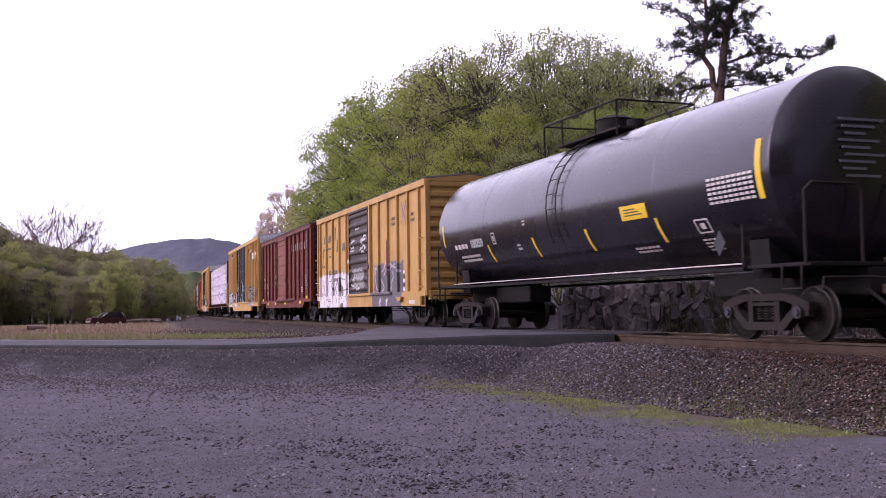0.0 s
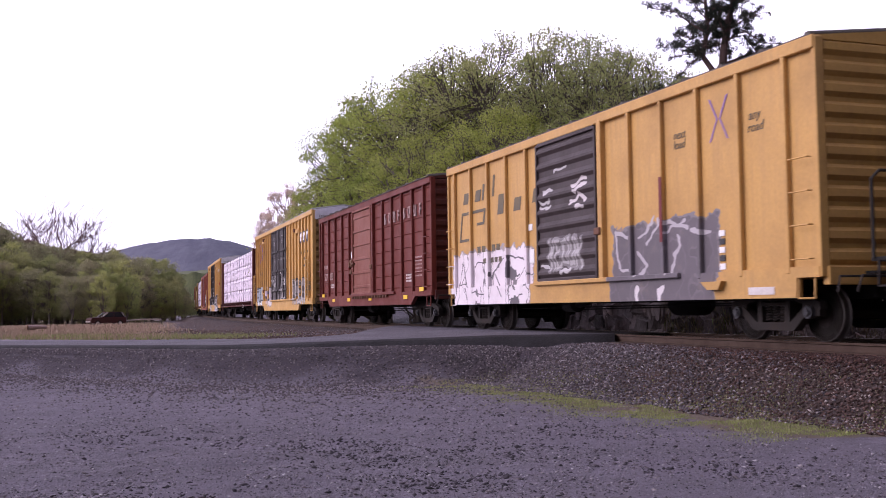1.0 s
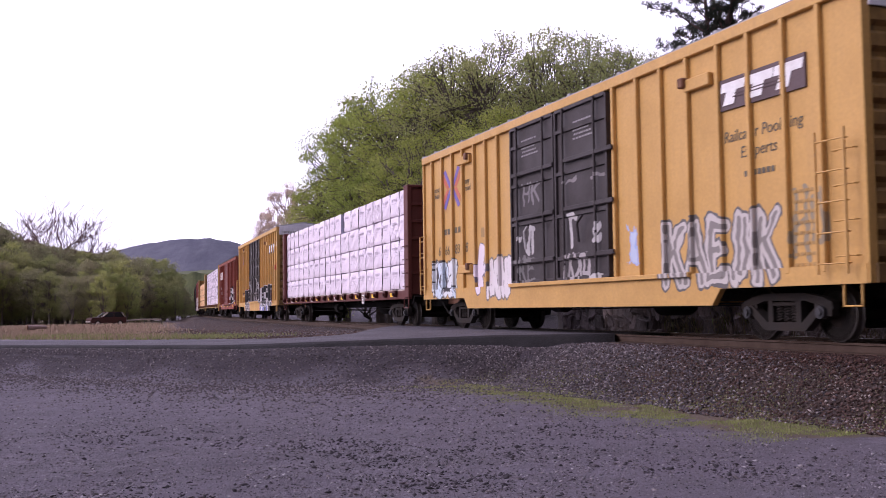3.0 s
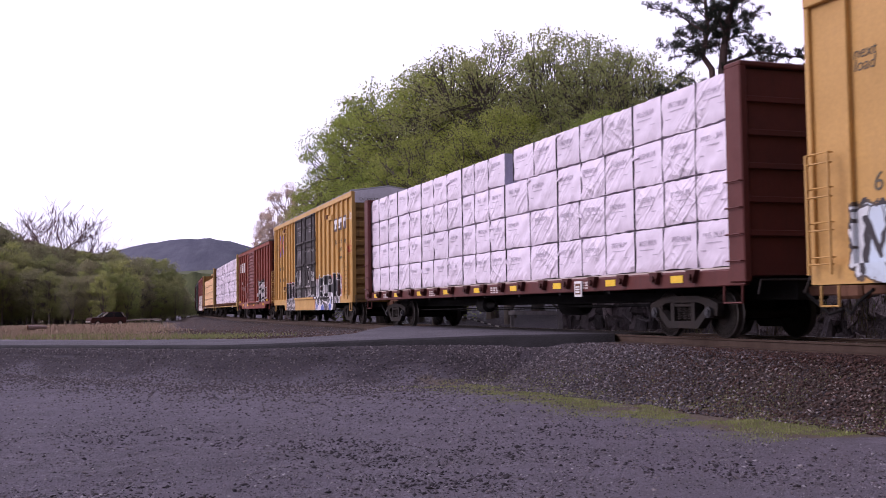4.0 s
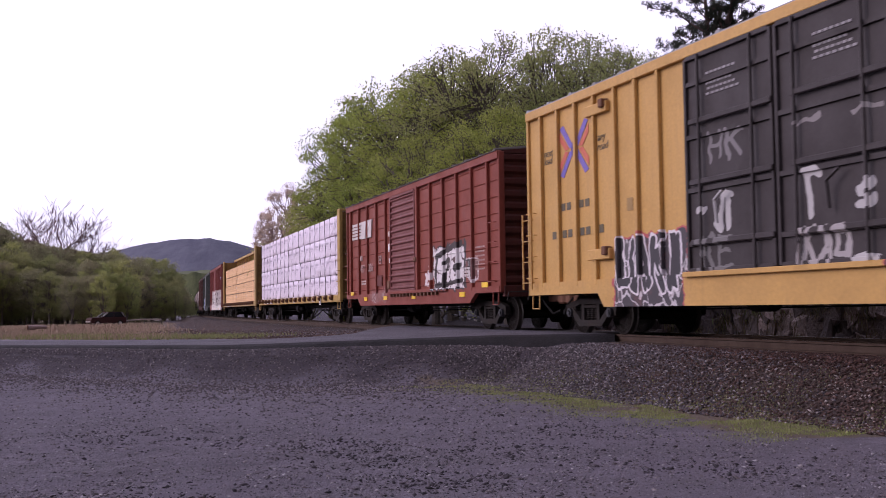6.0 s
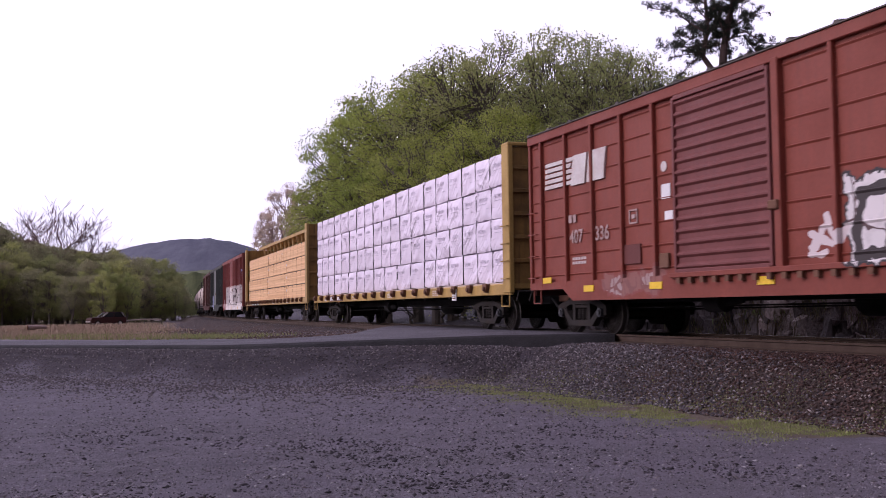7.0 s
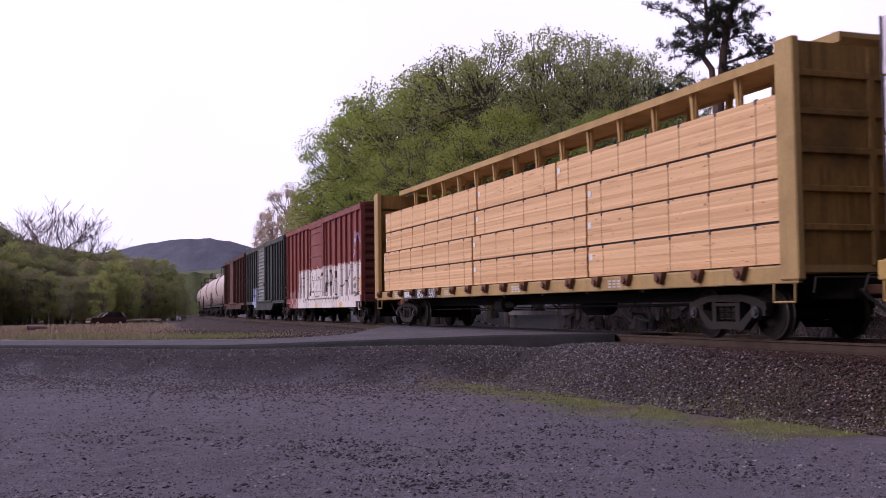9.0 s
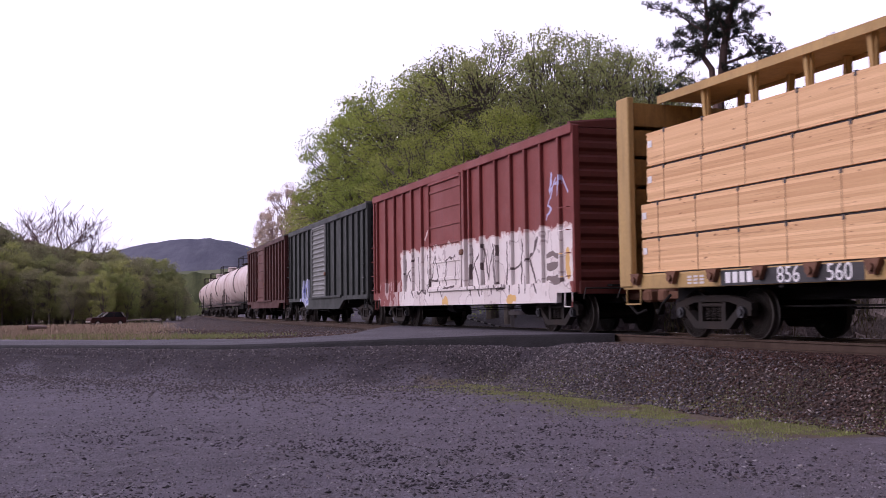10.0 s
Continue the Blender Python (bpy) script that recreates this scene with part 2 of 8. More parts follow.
def sprayed(name, base, dirt, regions, pieces=(), **kw):
    """Car paint with sprayed pieces on it. A region: centre x, centre z, half width, half height, cell scale, fill, line, extra."""
    m = surface(name, base, dirt, streak=True, **kw)
    nt = m.node_tree
    bs = nt.nodes["Principled BSDF"]
    col = bs.inputs["Base Color"].links[0].from_socket
    tc = nt.nodes.new("ShaderNodeTexCoord")
    sep = nt.nodes.new("ShaderNodeSeparateXYZ")
    nt.links.new(tc.outputs["Object"], sep.inputs[0])
    side = math_node(nt, "LESS_THAN", sep.outputs[1], -1.0)
    for i, (cx, cz, hw, hh, cell, fill, line, extra, *more) in enumerate(regions):
        rim_paint = more[0] if more else line
        thick, share = (more[1], more[2]) if len(more) > 1 else (0.03, 0.62)
        wob = noise_node(nt, coords(nt, (1, 0, 1), shift=(i * 7.3, 0, i * 3.1)), 2.6, 3, 0.6, 0.2, 0.8)
        ex = math_node(nt, "SUBTRACT", hw, math_node(nt, "ABSOLUTE", math_node(nt, "SUBTRACT", sep.outputs[0], cx)))
        ez = math_node(nt, "SUBTRACT", hh, math_node(nt, "ABSOLUTE", math_node(nt, "SUBTRACT", sep.outputs[2], cz)))
        edge = math_node(nt, "SUBTRACT", math_node(nt, "MINIMUM", ex, ez), math_node(nt, "MULTIPLY", wob, 0.36))
        inside = math_node(nt, "MULTIPLY", math_node(nt, "GREATER_THAN", edge, 0.05), side)
        rim = math_node(nt, "MULTIPLY", math_node(nt, "GREATER_THAN", edge, 0.0), side)
        vo = nt.nodes.new("ShaderNodeTexVoronoi")
        vo.inputs["Scale"].default_value = cell
        warp = nt.nodes.new("ShaderNodeTexNoise")
        warp.inputs["Scale"].default_value = 1.6
        nt.links.new(coords(nt, (1, 0, 1)), warp.inputs["Vector"])
        vec = nt.nodes.new("ShaderNodeVectorMath")
        vec.operation = "ADD"
        nt.links.new(coords(nt, (1.25, 0, 0.5), shift=(i * 1.7, 0, 0.3)), vec.inputs[0])
        nt.links.new(warp.outputs["Color"], vec.inputs[1])
        nt.links.new(vec.outputs[0], vo.inputs["Vector"])
        vd = nt.nodes.new("ShaderNodeTexVoronoi")
        vd.feature = "DISTANCE_TO_EDGE"
        vd.inputs["Scale"].default_value = cell
        nt.links.new(vec.outputs[0], vd.inputs["Vector"])
        cells = nt.nodes.new("ShaderNodeSeparateColor")
        nt.links.new(vo.outputs["Color"], cells.inputs[0])
        inner = mix_node(nt, math_node(nt, "GREATER_THAN", cells.outputs[0], share), fill, extra)
        inner = mix_node(nt, math_node(nt, "LESS_THAN", vd.outputs[0], thick), inner, line)
        worn = math_node(nt, "SUBTRACT", 1.0, math_node(nt, "MULTIPLY", noise_node(nt, coords(nt, shift=(3, 0, 1)), 3.0, 5, 0.7, 0.5, 0.8), 0.35))
        col = mix_node(nt, math_node(nt, "MULTIPLY", rim, worn), col, rim_paint)
        col = mix_node(nt, math_node(nt, "MULTIPLY", inside, worn), col, inner)
    if pieces:
        flat = nt.nodes.new("ShaderNodeCombineXYZ")
        wave = nt.nodes.new("ShaderNodeTexNoise")
        wave.inputs["Scale"].default_value = 2.2
        nt.links.new(coords(nt, (1, 0, 1)), wave.inputs["Vector"])
        shift = math_node(nt, "MULTIPLY", math_node(nt, "SUBTRACT", wave.outputs[0], 0.5), 0.35)
        nt.links.new(math_node(nt, "ADD", sep.outputs[0], shift), flat.inputs[0])
        nt.links.new(math_node(nt, "SUBTRACT", sep.outputs[2], shift), flat.inputs[2])
    for strokes, layers in pieces:
        dist = stroke_distance(nt, flat.outputs[0], strokes)
        for width, paint in layers:
            col = mix_node(nt, math_node(nt, "MULTIPLY", math_node(nt, "LESS_THAN", dist, width), side), col, paint)
    nt.links.new(col, bs.inputs["Base Color"])
    return m


WHITE, BLACK = (0.78, 0.76, 0.76), (0.03, 0.03, 0.035)
steel_dark = surface("bogie_steel", (0.020, 0.016, 0.0145), (0.045, 0.033, 0.028), 0.6, 0.9, 0.0, 30, 3)
wheel_steel = surface("wheel_steel", (0.022, 0.016, 0.014), (0.035, 0.024, 0.02), 0.6, 0.8, 0.1, 25, 4)
worn_wheel = surface("worn_wheel_rim", (0.085, 0.075, 0.07), (0.05, 0.042, 0.038), 0.5, 0.5, 0.5, 40, 4)
tread_steel = surface("worn_tread", (0.30, 0.28, 0.27), (0.2, 0.17, 0.15), 0.4, 0.3, 1.0, 40, 4)
cap_blue = surface("bearing_cap", (0.035, 0.034, 0.038), (0.022, 0.02, 0.02), 0.5, 0.5)
under_black = surface("underframe_black", (0.011, 0.010, 0.010), (0.022, 0.017, 0.014), 0.5, 0.9, 0, 25, 2)
roof_grey = surface("galvanised_roof", (0.30, 0.30, 0.31), (0.12, 0.10, 0.09), 0.5, 0.5, 0.5, 12, 1.5)
pale_grey = surface("pale_grey_paint", (0.74, 0.72, 0.78), (0.34, 0.32, 0.34), 0.35, 0.6, 0, 14, 1.2, 0.03, True)
roof_dark = surface("dark_roof", (0.10, 0.085, 0.075), (0.05, 0.045, 0.04), 0.5, 0.7)
paint_white = surface("white_paint", (0.72, 0.71, 0.71), (0.4, 0.36, 0.33), 0.4, 0.55, 0, 18, 2)
paint_black = surface("black_paint", (0.035, 0.034, 0.036), (0.09, 0.08, 0.075), 0.35, 0.5, 0, 18, 2)
paint_yellow = surface("reflector_yellow", (0.80, 0.52, 0.03), (0.5, 0.33, 0.05), 0.35, 0.45)
faded_violet = surface("faded_violet_paint", (0.22, 0.13, 0.34), (0.34, 0.22, 0.2), 0.5, 0.6)
letter_grey = surface("faded_black_paint", (0.10, 0.085, 0.06), (0.25, 0.18, 0.08), 0.4, 0.6)
letter_faint = surface("nearly_gone_paint", (0.30, 0.185, 0.07), (0.46, 0.27, 0.09), 0.6, 0.6)
sign_dark = surface("dark_sign_panel", (0.10, 0.066, 0.07), (0.06, 0.045, 0.045), 0.4, 0.6)
cross_blue = surface("sun_bleached_blue", (0.16, 0.12, 0.42), (0.26, 0.18, 0.36), 0.5, 0.6)
cross_dark = surface("deep_blue_paint", (0.07, 0.05, 0.22), (0.12, 0.09, 0.2), 0.4, 0.6)
cross_red = surface("sun_bleached_red", (0.52, 0.13, 0.09), (0.5, 0.2, 0.1), 0.5, 0.6)
dim_print = surface("dim_white_print", (0.30, 0.28, 0.29), (0.12, 0.10, 0.11), 0.5, 0.6, 0, 14, 6)
letter_pale = surface("faded_white_paint", (0.58, 0.54, 0.52), (0.34, 0.2, 0.17), 0.5, 0.6)
rust = surface("rusty_steel", (0.16, 0.075, 0.045), (0.07, 0.04, 0.03), 0.6, 0.8, 0, 25, 2)
letter_worn = surface("worn_white_paint", (0.40, 0.29, 0.27), (0.22, 0.09, 0.075), 0.7, 0.7, 0, 14, 5)
# end colours: grime plus shade painted in, darker than the sides
yellow_grimy_shaded = surface("grimy_shaded_yellow_end", (0.29, 0.165, 0.05), (0.05, 0.034, 0.022), 0.85, 0.65, 0, 14, 1.0, 0.05, True)
red_grimy_shaded = surface("grimy_shaded_red_end", (0.07, 0.016, 0.012), (0.03, 0.016, 0.014), 0.75, 0.7, 0, 14, 1.0, 0.05, True)
yellow_plain = surface("car_yellow", (0.49, 0.285, 0.085), (0.26, 0.15, 0.07), 0.45, 0.5, 0, 16, 0.8, 0.05, True)
oxide_dark = surface("dark_oxide_brown", (0.06, 0.014, 0.011), (0.03, 0.011, 0.009), 0.5, 0.6, 0, 16, 0.8, 0.06, True)
oxide_door = surface("oxide_brown_door", (0.10, 0.034, 0.027), (0.07, 0.026, 0.022), 0.5, 0.6, 0, 16, 0.8, 0.06, True)
brown_plain = surface("boxcar_brown", (0.13, 0.033, 0.027), (0.055, 0.024, 0.021), 0.5, 0.6, 0, 16, 0.8, 0.06, True)

# ------------------------------------------------------------------ rolling stock
VEHICLES, WHEELSETS, LOADS = [], [], []
SPEED, SLOWING = 17.5955, -0.0012
WHEEL_R = 0.43


def bogie_meshes():
    bolster = M().box(-0.22, 0.22, -0.95, 0.95, 0.42, 0.72, 0.04).cyl((0, 0, 0.7), (0, 0, 0.9), 0.22)
    bolster.box(-0.30, -0.22, -0.62, 0.62, 0.3, 0.44, 0.02).box(0.22, 0.30, -0.62, 0.62, 0.3, 0.44, 0.02)
    frame_m = M()
    for y in (-1.03,):
        top = [(-1.12, 0.50), (-1.10, 0.62), (-0.85, 0.70), (-0.45, 0.76), (0.45, 0.76), (0.85, 0.70), (1.10, 0.62), (1.12, 0.50),
               (0.82, 0.56), (0.50, 0.64), (-0.50, 0.64), (-0.82, 0.56)]
        frame_m.prism(top, "y", y - 0.07, y + 0.07)
        low = [(-0.95, 0.54), (-0.80, 0.58), (-0.42, 0.30), (0.42, 0.30), (0.80, 0.58), (0.95, 0.54), (0.50, 0.17), (-0.50, 0.17)]
        frame_m.prism(low, "y", y - 0.08, y + 0.08)
        for x in (-0.34, 0.34):
            frame_m.prism([(x - 0.06, 0.28), (x + 0.06, 0.28), (x + 0.06, 0.66), (x - 0.06, 0.66)], "y", y - 0.07, y + 0.07)
        for x in (-0.89, 0.89):
            frame_m.prism([(x - 0.19, 0.40), (x + 0.19, 0.40), (x + 0.19, 0.60), (x - 0.19, 0.60)], "y", y - 0.06, y + 0.06)
    spring = M()
    for x in (-0.18, 0.0, 0.18):
        pts = [(x + 0.07 * math.cos(k * 0.9), -1.0 + 0.07 * math.sin(k * 0.9), 0.31 + 0.0062 * k) for k in range(42)]
        spring.tube(pts, 0.017, 4)
    spring.box(-0.28, 0.28, -1.1, -0.9, 0.56, 0.62, 0.01)
    cap = M().cyl((0, -1.16, 0), (0, -1.05, 0), 0.10, n=14).cyl((0, -1.19, 0), (0, -1.15, 0), 0.06, n=10)
    wheel = M()
    wheel.cyl((0, -1.05, 0), (0, 1.05, 0), 0.08, n=12)
    wheel.mi = 0
    for sg in (-1, 1):
        prof = [(0.84, 0.10), (0.84, 0.15), (0.80, 0.28), (0.79, 0.34), (0.825, 0.35), (0.825, WHEEL_R - 0.012)]
        tread = [(0.825, WHEEL_R - 0.012), (0.82, WHEEL_R), (0.725, WHEEL_R + 0.004), (0.705, WHEEL_R + 0.028), (0.69, WHEEL_R + 0.02)]
        inner = [(0.69, WHEEL_R + 0.02), (0.69, 0.35), (0.74, 0.33), (0.76, 0.16), (0.68, 0.15), (0.68, 0.09)]
        wheel.mi = 0
        wheel.lathe([(sg * a, r) for a, r in prof], "y", 28)
        wheel.mi = 1
        wheel.lathe([(sg * a, r) for a, r in tread], "y", 28)
        wheel.mi = 0
        wheel.lathe([(sg * a, r) for a, r in inner], "y", 28)
    return (bolster.mesh("bolster", steel_dark), frame_m.mesh("side_frame", steel_dark), spring.mesh("spring_nest", steel_dark, True),
            cap.mesh("bearing_cap", cap_blue, True), wheel.mesh("wheelset", [wheel_steel, worn_wheel], True))


BOGIE = bogie_meshes()


def bogie(parent, x):
    b = part("bogie", BOGIE[0], None, parent, "dark grimy cast steel freight bogie")
    b.location = (x, 0, 0)
    for turn in (0, math.pi):
        for me in BOGIE[1:3]:
            o = part(me.name.split(".")[0], me, None, b)
            o.rotation_euler = (0, 0, turn)
        for dx in (-0.89, 0.89):
            o = part("bearing_cap", BOGIE[3], None, b)
            o.location = (dx, 0, 0.46)
            o.rotation_euler = (0, 0, turn)
    for dx in (-0.89, 0.89):
        w = part("wheelset", BOGIE[4], None, b, "steel wheelset with worn bright treads")
        w.location = (dx, 0, WHEEL_R)
        WHEELSETS.append((w, dx))
    return b


def coupler(parent, x, sg):
    m = M().box(min(x - sg * 0.4, x + sg * 0.55), max(x - sg * 0.4, x + sg * 0.55), -0.08, 0.08, 0.72, 0.88, 0.02)
    m.box(min(x + sg * 0.5, x + sg * 0.82), max(x + sg * 0.5, x + sg * 0.82), -0.16, 0.12, 0.66, 0.94, 0.05)
    part("coupler", m, rust, parent)
    h = M().tube([(x, -0.35, 0.8), (x + sg * 0.3, -0.36, 0.62), (x + sg * 0.55, -0.3, 0.42), (x + sg * 0.75, -0.2, 0.5)], 0.028)
    part("air_hose", h, under_black, parent)
    r = M().tube([(x + sg * 0.5, -0.15, 0.95), (x + sg * 0.3, -0.5, 0.98), (x + sg * 0.22, -1.35, 0.98), (x + sg * 0.25, -1.42, 0.75)], 0.018)
    part("uncoupling_lever", r, steel_dark, parent)


def underframe(parent, L, tc, z=0.95):
    part("center_sill", M().box(-L / 2 + 0.2, L / 2 - 0.2, -0.33, 0.33, 0.66, z + 0.1, 0.03), under_black, parent)
    for i in range(-3, 4):
        x = i * tc / 8
        part("cross_bearer", M().box(x - 0.06, x + 0.06, -1.4, 1.4, z - 0.1, z + 0.08), under_black, parent)
    part("air_reservoir", M().lathe([(-0.62, 0.03), (-0.6, 0.2), (-0.5, 0.25), (0.5, 0.25), (0.6, 0.2), (0.62, 0.03)], "x", 16, (1.0, 0.75, 0.62)),
         under_black, parent, smooth=True)
    part("brake_cylinder", M().lathe([(-0.3, 0.12), (-0.28, 0.2), (0.2, 0.2), (0.25, 0.1), (0.7, 0.05)], "x", 14, (-1.6, -0.7, 0.66)),
         under_black, parent, smooth=True)
    part("brake_rod", M().beam((-tc / 2 + 0.8, -0.55, 0.55), (tc / 2 - 0.8, -0.45, 0.62), 0.03, 0.03), under_black, parent)
    part("brake_rod", M().beam((-tc / 2 + 0.8, 0.5, 0.5), (tc / 2 - 1.2, 0.62, 0.6), 0.03, 0.03), under_black, parent)
    for sg in (-1, 1):
        coupler(parent, sg * L / 2, sg)


def stirrup(parent, x, z, mat, y=-1.47, w=0.36):
    m = M().tube([(x - w / 2, y, z), (x - w / 2, y - 0.01, z - 0.36), (x + w / 2, y - 0.01, z - 0.36), (x + w / 2, y, z)], 0.022)
    part("step", m, mat, parent)


def ladder(parent, x, y, z0, z1, n, w, mat, rails=False):
    for i in range(n):
        z = z0 + (z1 - z0) * i / (n - 1)
        m = M()
        m.tube([(x - w / 2, y + 0.07, z), (x - w / 2, y, z), (x + w / 2, y, z), (x + w / 2, y + 0.07, z)], 0.013, 5)
        part("rung", m, mat, parent)
    if rails:
        for sx in (-1, 1):
            part("ladder_rail", M().beam((x + sx * w / 2, y, z0 - 0.15), (x + sx * w / 2, y, z1 + 0.15), 0.04, 0.03), mat, parent)


def register(car, s_mid, tc):
    VEHICLES.append((car, s_mid, tc / 2))
    car.matrix_basis = track_pose(s_mid, tc / 2)
    for sg in (-1, 1):
        bogie(car, sg * tc / 2)


def boxcar(label, s_front, s_rear, eave, posts, door, side, end_mat, roof_mat, sill, tc, beads=0, door_kind="ribbed", door_mat=None,
           peak=0.16, sill_mat=None, tall=False, lip=0.12, name="boxcar"):
    """A steel boxcar. sill: (low z, end z, half length of the deep part, slope length)."""
    L, s_mid = s_front - s_rear, (s_front + s_rear) / 2
    car = thing(name, label, "boxcar", "freight cars of the train")
    W, floor_z = 1.40, 1.08
    H = L / 2
    low, high, deep, slope = sill
    sill_mat = sill_mat or side
    part("body", M().box(-H + 0.08, H - 0.08, -W, W, floor_z - 0.1, eave - 0.04), side, car)
    xs = [-H + 0.02] + [p for p in posts if p < door[0] - 0.01] + [door[0]], [door[1]] + [p for p in posts if p > door[1] + 0.01] + [H - 0.02]
    for sg in (-1, 1):
        y = sg * W
        for group in xs:
            for a, b in zip(group[:-1], group[1:]):
                m = M()
                i, jj = y + sg * 0.035, y + sg * 0.058
                prof = [(y, floor_z), (i, floor_z)]
                if beads and b - a > 0.35:
                    for k in range(beads):
                        z = floor_z + 0.22 + (eave - 0.5 - floor_z) * k / (beads - 1)
                        prof += [(i, z - 0.035), (jj, z - 0.004), (jj, z + 0.004), (i, z + 0.014)]
                prof += [(i, eave - 0.18), (y, eave - 0.18)]
                m.prism(prof, "x", a + 0.003, b - 0.003)
                part("side_panel", m, side, car)
        for p in posts:
            part("side_post", M().box(p - 0.045, p + 0.045, min(y + sg * 0.035, y + sg * 0.125), max(y + sg * 0.035, y + sg * 0.125), floor_z - 0.04, eave - 0.15, 0.012), side, car)
        part("top_chord", M().box(-H, H, min(y, y + sg * 0.13), max(y, y + sg * 0.13), eave - 0.2, eave, 0.012), side, car)
        o = [(-H + 0.02, floor_z + 0.06), (-H + 0.02, high), (-deep - slope, high), (-deep, low), (deep, low), (deep + slope, high), (H - 0.02, high), (H - 0.02, floor_z + 0.06)]
        part("side_sill", M().prism(o, "y", min(y, y + sg * 0.115), max(y, y + sg * 0.115)), sill_mat, car)
        part("door_track", M().box(door[0] - 0.1, door[1] + 2.8, min(y + sg * 0.115, y + sg * 0.19), max(y + sg * 0.115, y + sg * 0.19), floor_z + 0.0, floor_z + 0.09, 0.01), sill_mat, car)
        # door
        leaves = [(door[0] + 0.04, door[1] - 0.22)] if door_kind != "double" else [(door[0] + 0.03, (door[0] + door[1]) / 2 - 0.03), ((door[0] + door[1]) / 2 + 0.03, door[1] - 0.05)]
        for a, b in leaves:
            z0, z1 = floor_z + 0.1, eave - 0.24
            rows = {"ribbed": 6, "corrugated": 9, "louver": 15, "double": 4}[door_kind]
            th = {"ribbed": 0.05, "corrugated": 0.11, "louver": 0.06, "double": 0.05}[door_kind]
            dp = y + sg * {"ribbed": 0.13, "corrugated": 0.155, "louver": 0.145, "double": 0.15}[door_kind]
            pl = y + sg * 0.10
            prof = [(y + sg * 0.03, z0), (pl, z0)]
            for k in range(rows):
                z = z0 + (z1 - z0) * (k + 0.5) / rows
                if door_kind in ("corrugated", "louver"):
                    prof += [(pl, z - th), (dp, z - th * 0.3), (dp, z + th * 0.2), (pl, z + th)]
                else:
                    prof += [(pl, z - th), (dp, z - th * 0.8), (dp, z + th * 0.8), (pl, z + th)]
            prof += [(pl, z1), (y + sg * 0.03, z1)]
            d = part("door", M().prism(prof, "x", a + 0.06, b - 0.06), door_mat or side, car, "sliding steel door")
            for q in ((a, a + 0.07), (b - 0.07, b)):
                part("door_edge", M().box(q[0], q[1], min(y + sg * 0.03, y + sg * 0.16), max(y + sg * 0.03, y + sg * 0.16), z0, z1, 0.008), door_mat or side, d)
            for z in (z0 - 0.03, z1 - 0.05):
                part("door_edge", M().box(a + 0.07, b - 0.07, min(y + sg * 0.03, y + sg * 0.162), max(y + sg * 0.03, y + sg * 0.162), z, z + 0.08, 0.008), door_mat or side, d)
            if door_kind == "double":
                for fx in (0.2, 0.8):
                    x = a + (b - a) * fx
                    part("locking_bar", M().cyl((x, y + sg * 0.19, z0), (x, y + sg * 0.19, z1), 0.03, n=8), door_mat or side, d)
            else:
                part("latch", M().box(b - 0.05, b + 0.18, min(y + sg * 0.12, y + sg * 0.2), max(y + sg * 0.12, y + sg * 0.2), 2.05, 2.2, 0.02), rust, d)
        if door_kind != "double":
            part("door_post", M().box(door[1] - 0.17, door[1], min(y, y + sg * 0.15), max(y, y + sg * 0.15), floor_z, eave - 0.15, 0.012), side, car)
    # ends
    for sg in (-1, 1):
        x = sg * (H - 0.08)
        m = M()
        n = 11
        z0, z1 = floor_z, eave - 0.05
        prof = [(x, z0)]
        for k in range(n):
            a, b = z0 + (z1 - z0) * k / n, z0 + (z1 - z0) * (k + 1) / n
            prof += [(x + sg * 0.03, a + 0.01), (x + sg * 0.03, a + 0.08), (x + sg * 0.10, a + 0.15), (x + sg * 0.10, b - 0.05)]
        prof += [(x, z1)]
        m.prism(prof, "y", -W + 0.06, W - 0.06)
        part("end_wall", m, end_mat, car)
        gable = [(-W - 0.05, eave - 0.06), (W + 0.05, eave - 0.06), (W + 0.05, eave), (0, eave + peak), (-W - 0.05, eave)]
        part("end_gable", M().prism(gable, "x", min(x, x + sg * 0.07), max(x, x + sg * 0.07)), pale_grey if tall else end_mat, car)
        for yy in (-1, 1):
            part("corner_post", M().box(min(x, x + sg * 0.1), max(x, x + sg * 0.1), min(yy * (W - 0.06), yy * (W + 0.1)), max(yy * (W - 0.06), yy * (W + 0.1)), high, eave - 0.02, 0.012), side, car)
        part("end_sill", M().box(min(x, x + sg * 0.14), max(x, x + sg * 0.14), -W, W, 0.86, floor_z + 0.06, 0.015), end_mat, car)
        part("end_platform", M().box(min(x + sg * 0.1, x + sg * 0.34), max(x + sg * 0.1, x + sg * 0.34), -0.75, 0.75, 1.02, 1.06), under_black, car)
    # brake wheel at the rear end
    bw = M().tube([(-H - 0.18, -0.55 + 0.26 * math.cos(t), 2.4 + 0.26 * math.sin(t)) for t in np.linspace(0, 2 * math.pi, 15)], 0.018, 5)
    bw.beam((-H - 0.18, -0.8, 2.4), (-H - 0.18, -0.3, 2.4), 0.03, 0.03).box(-H - 0.18, -H + 0.02, -0.65, -0.45, 2.3, 2.5, 0.02)
    part("brake_wheel", bw, end_mat, car)
    # roof: sheets with raised seams
    n = int(L / 1.05)
    cuts = [(-H + 0.04, 0)]
    for k in range(n + 1):
        x = -H + 0.12 + (L - 0.24) * k / n
        cuts += [(x - 0.07, 0), (x - 0.045, 1), (x + 0.045, 1), (x + 0.07, 0)]
    cuts += [(H - 0.04, 0)]
    vs = []
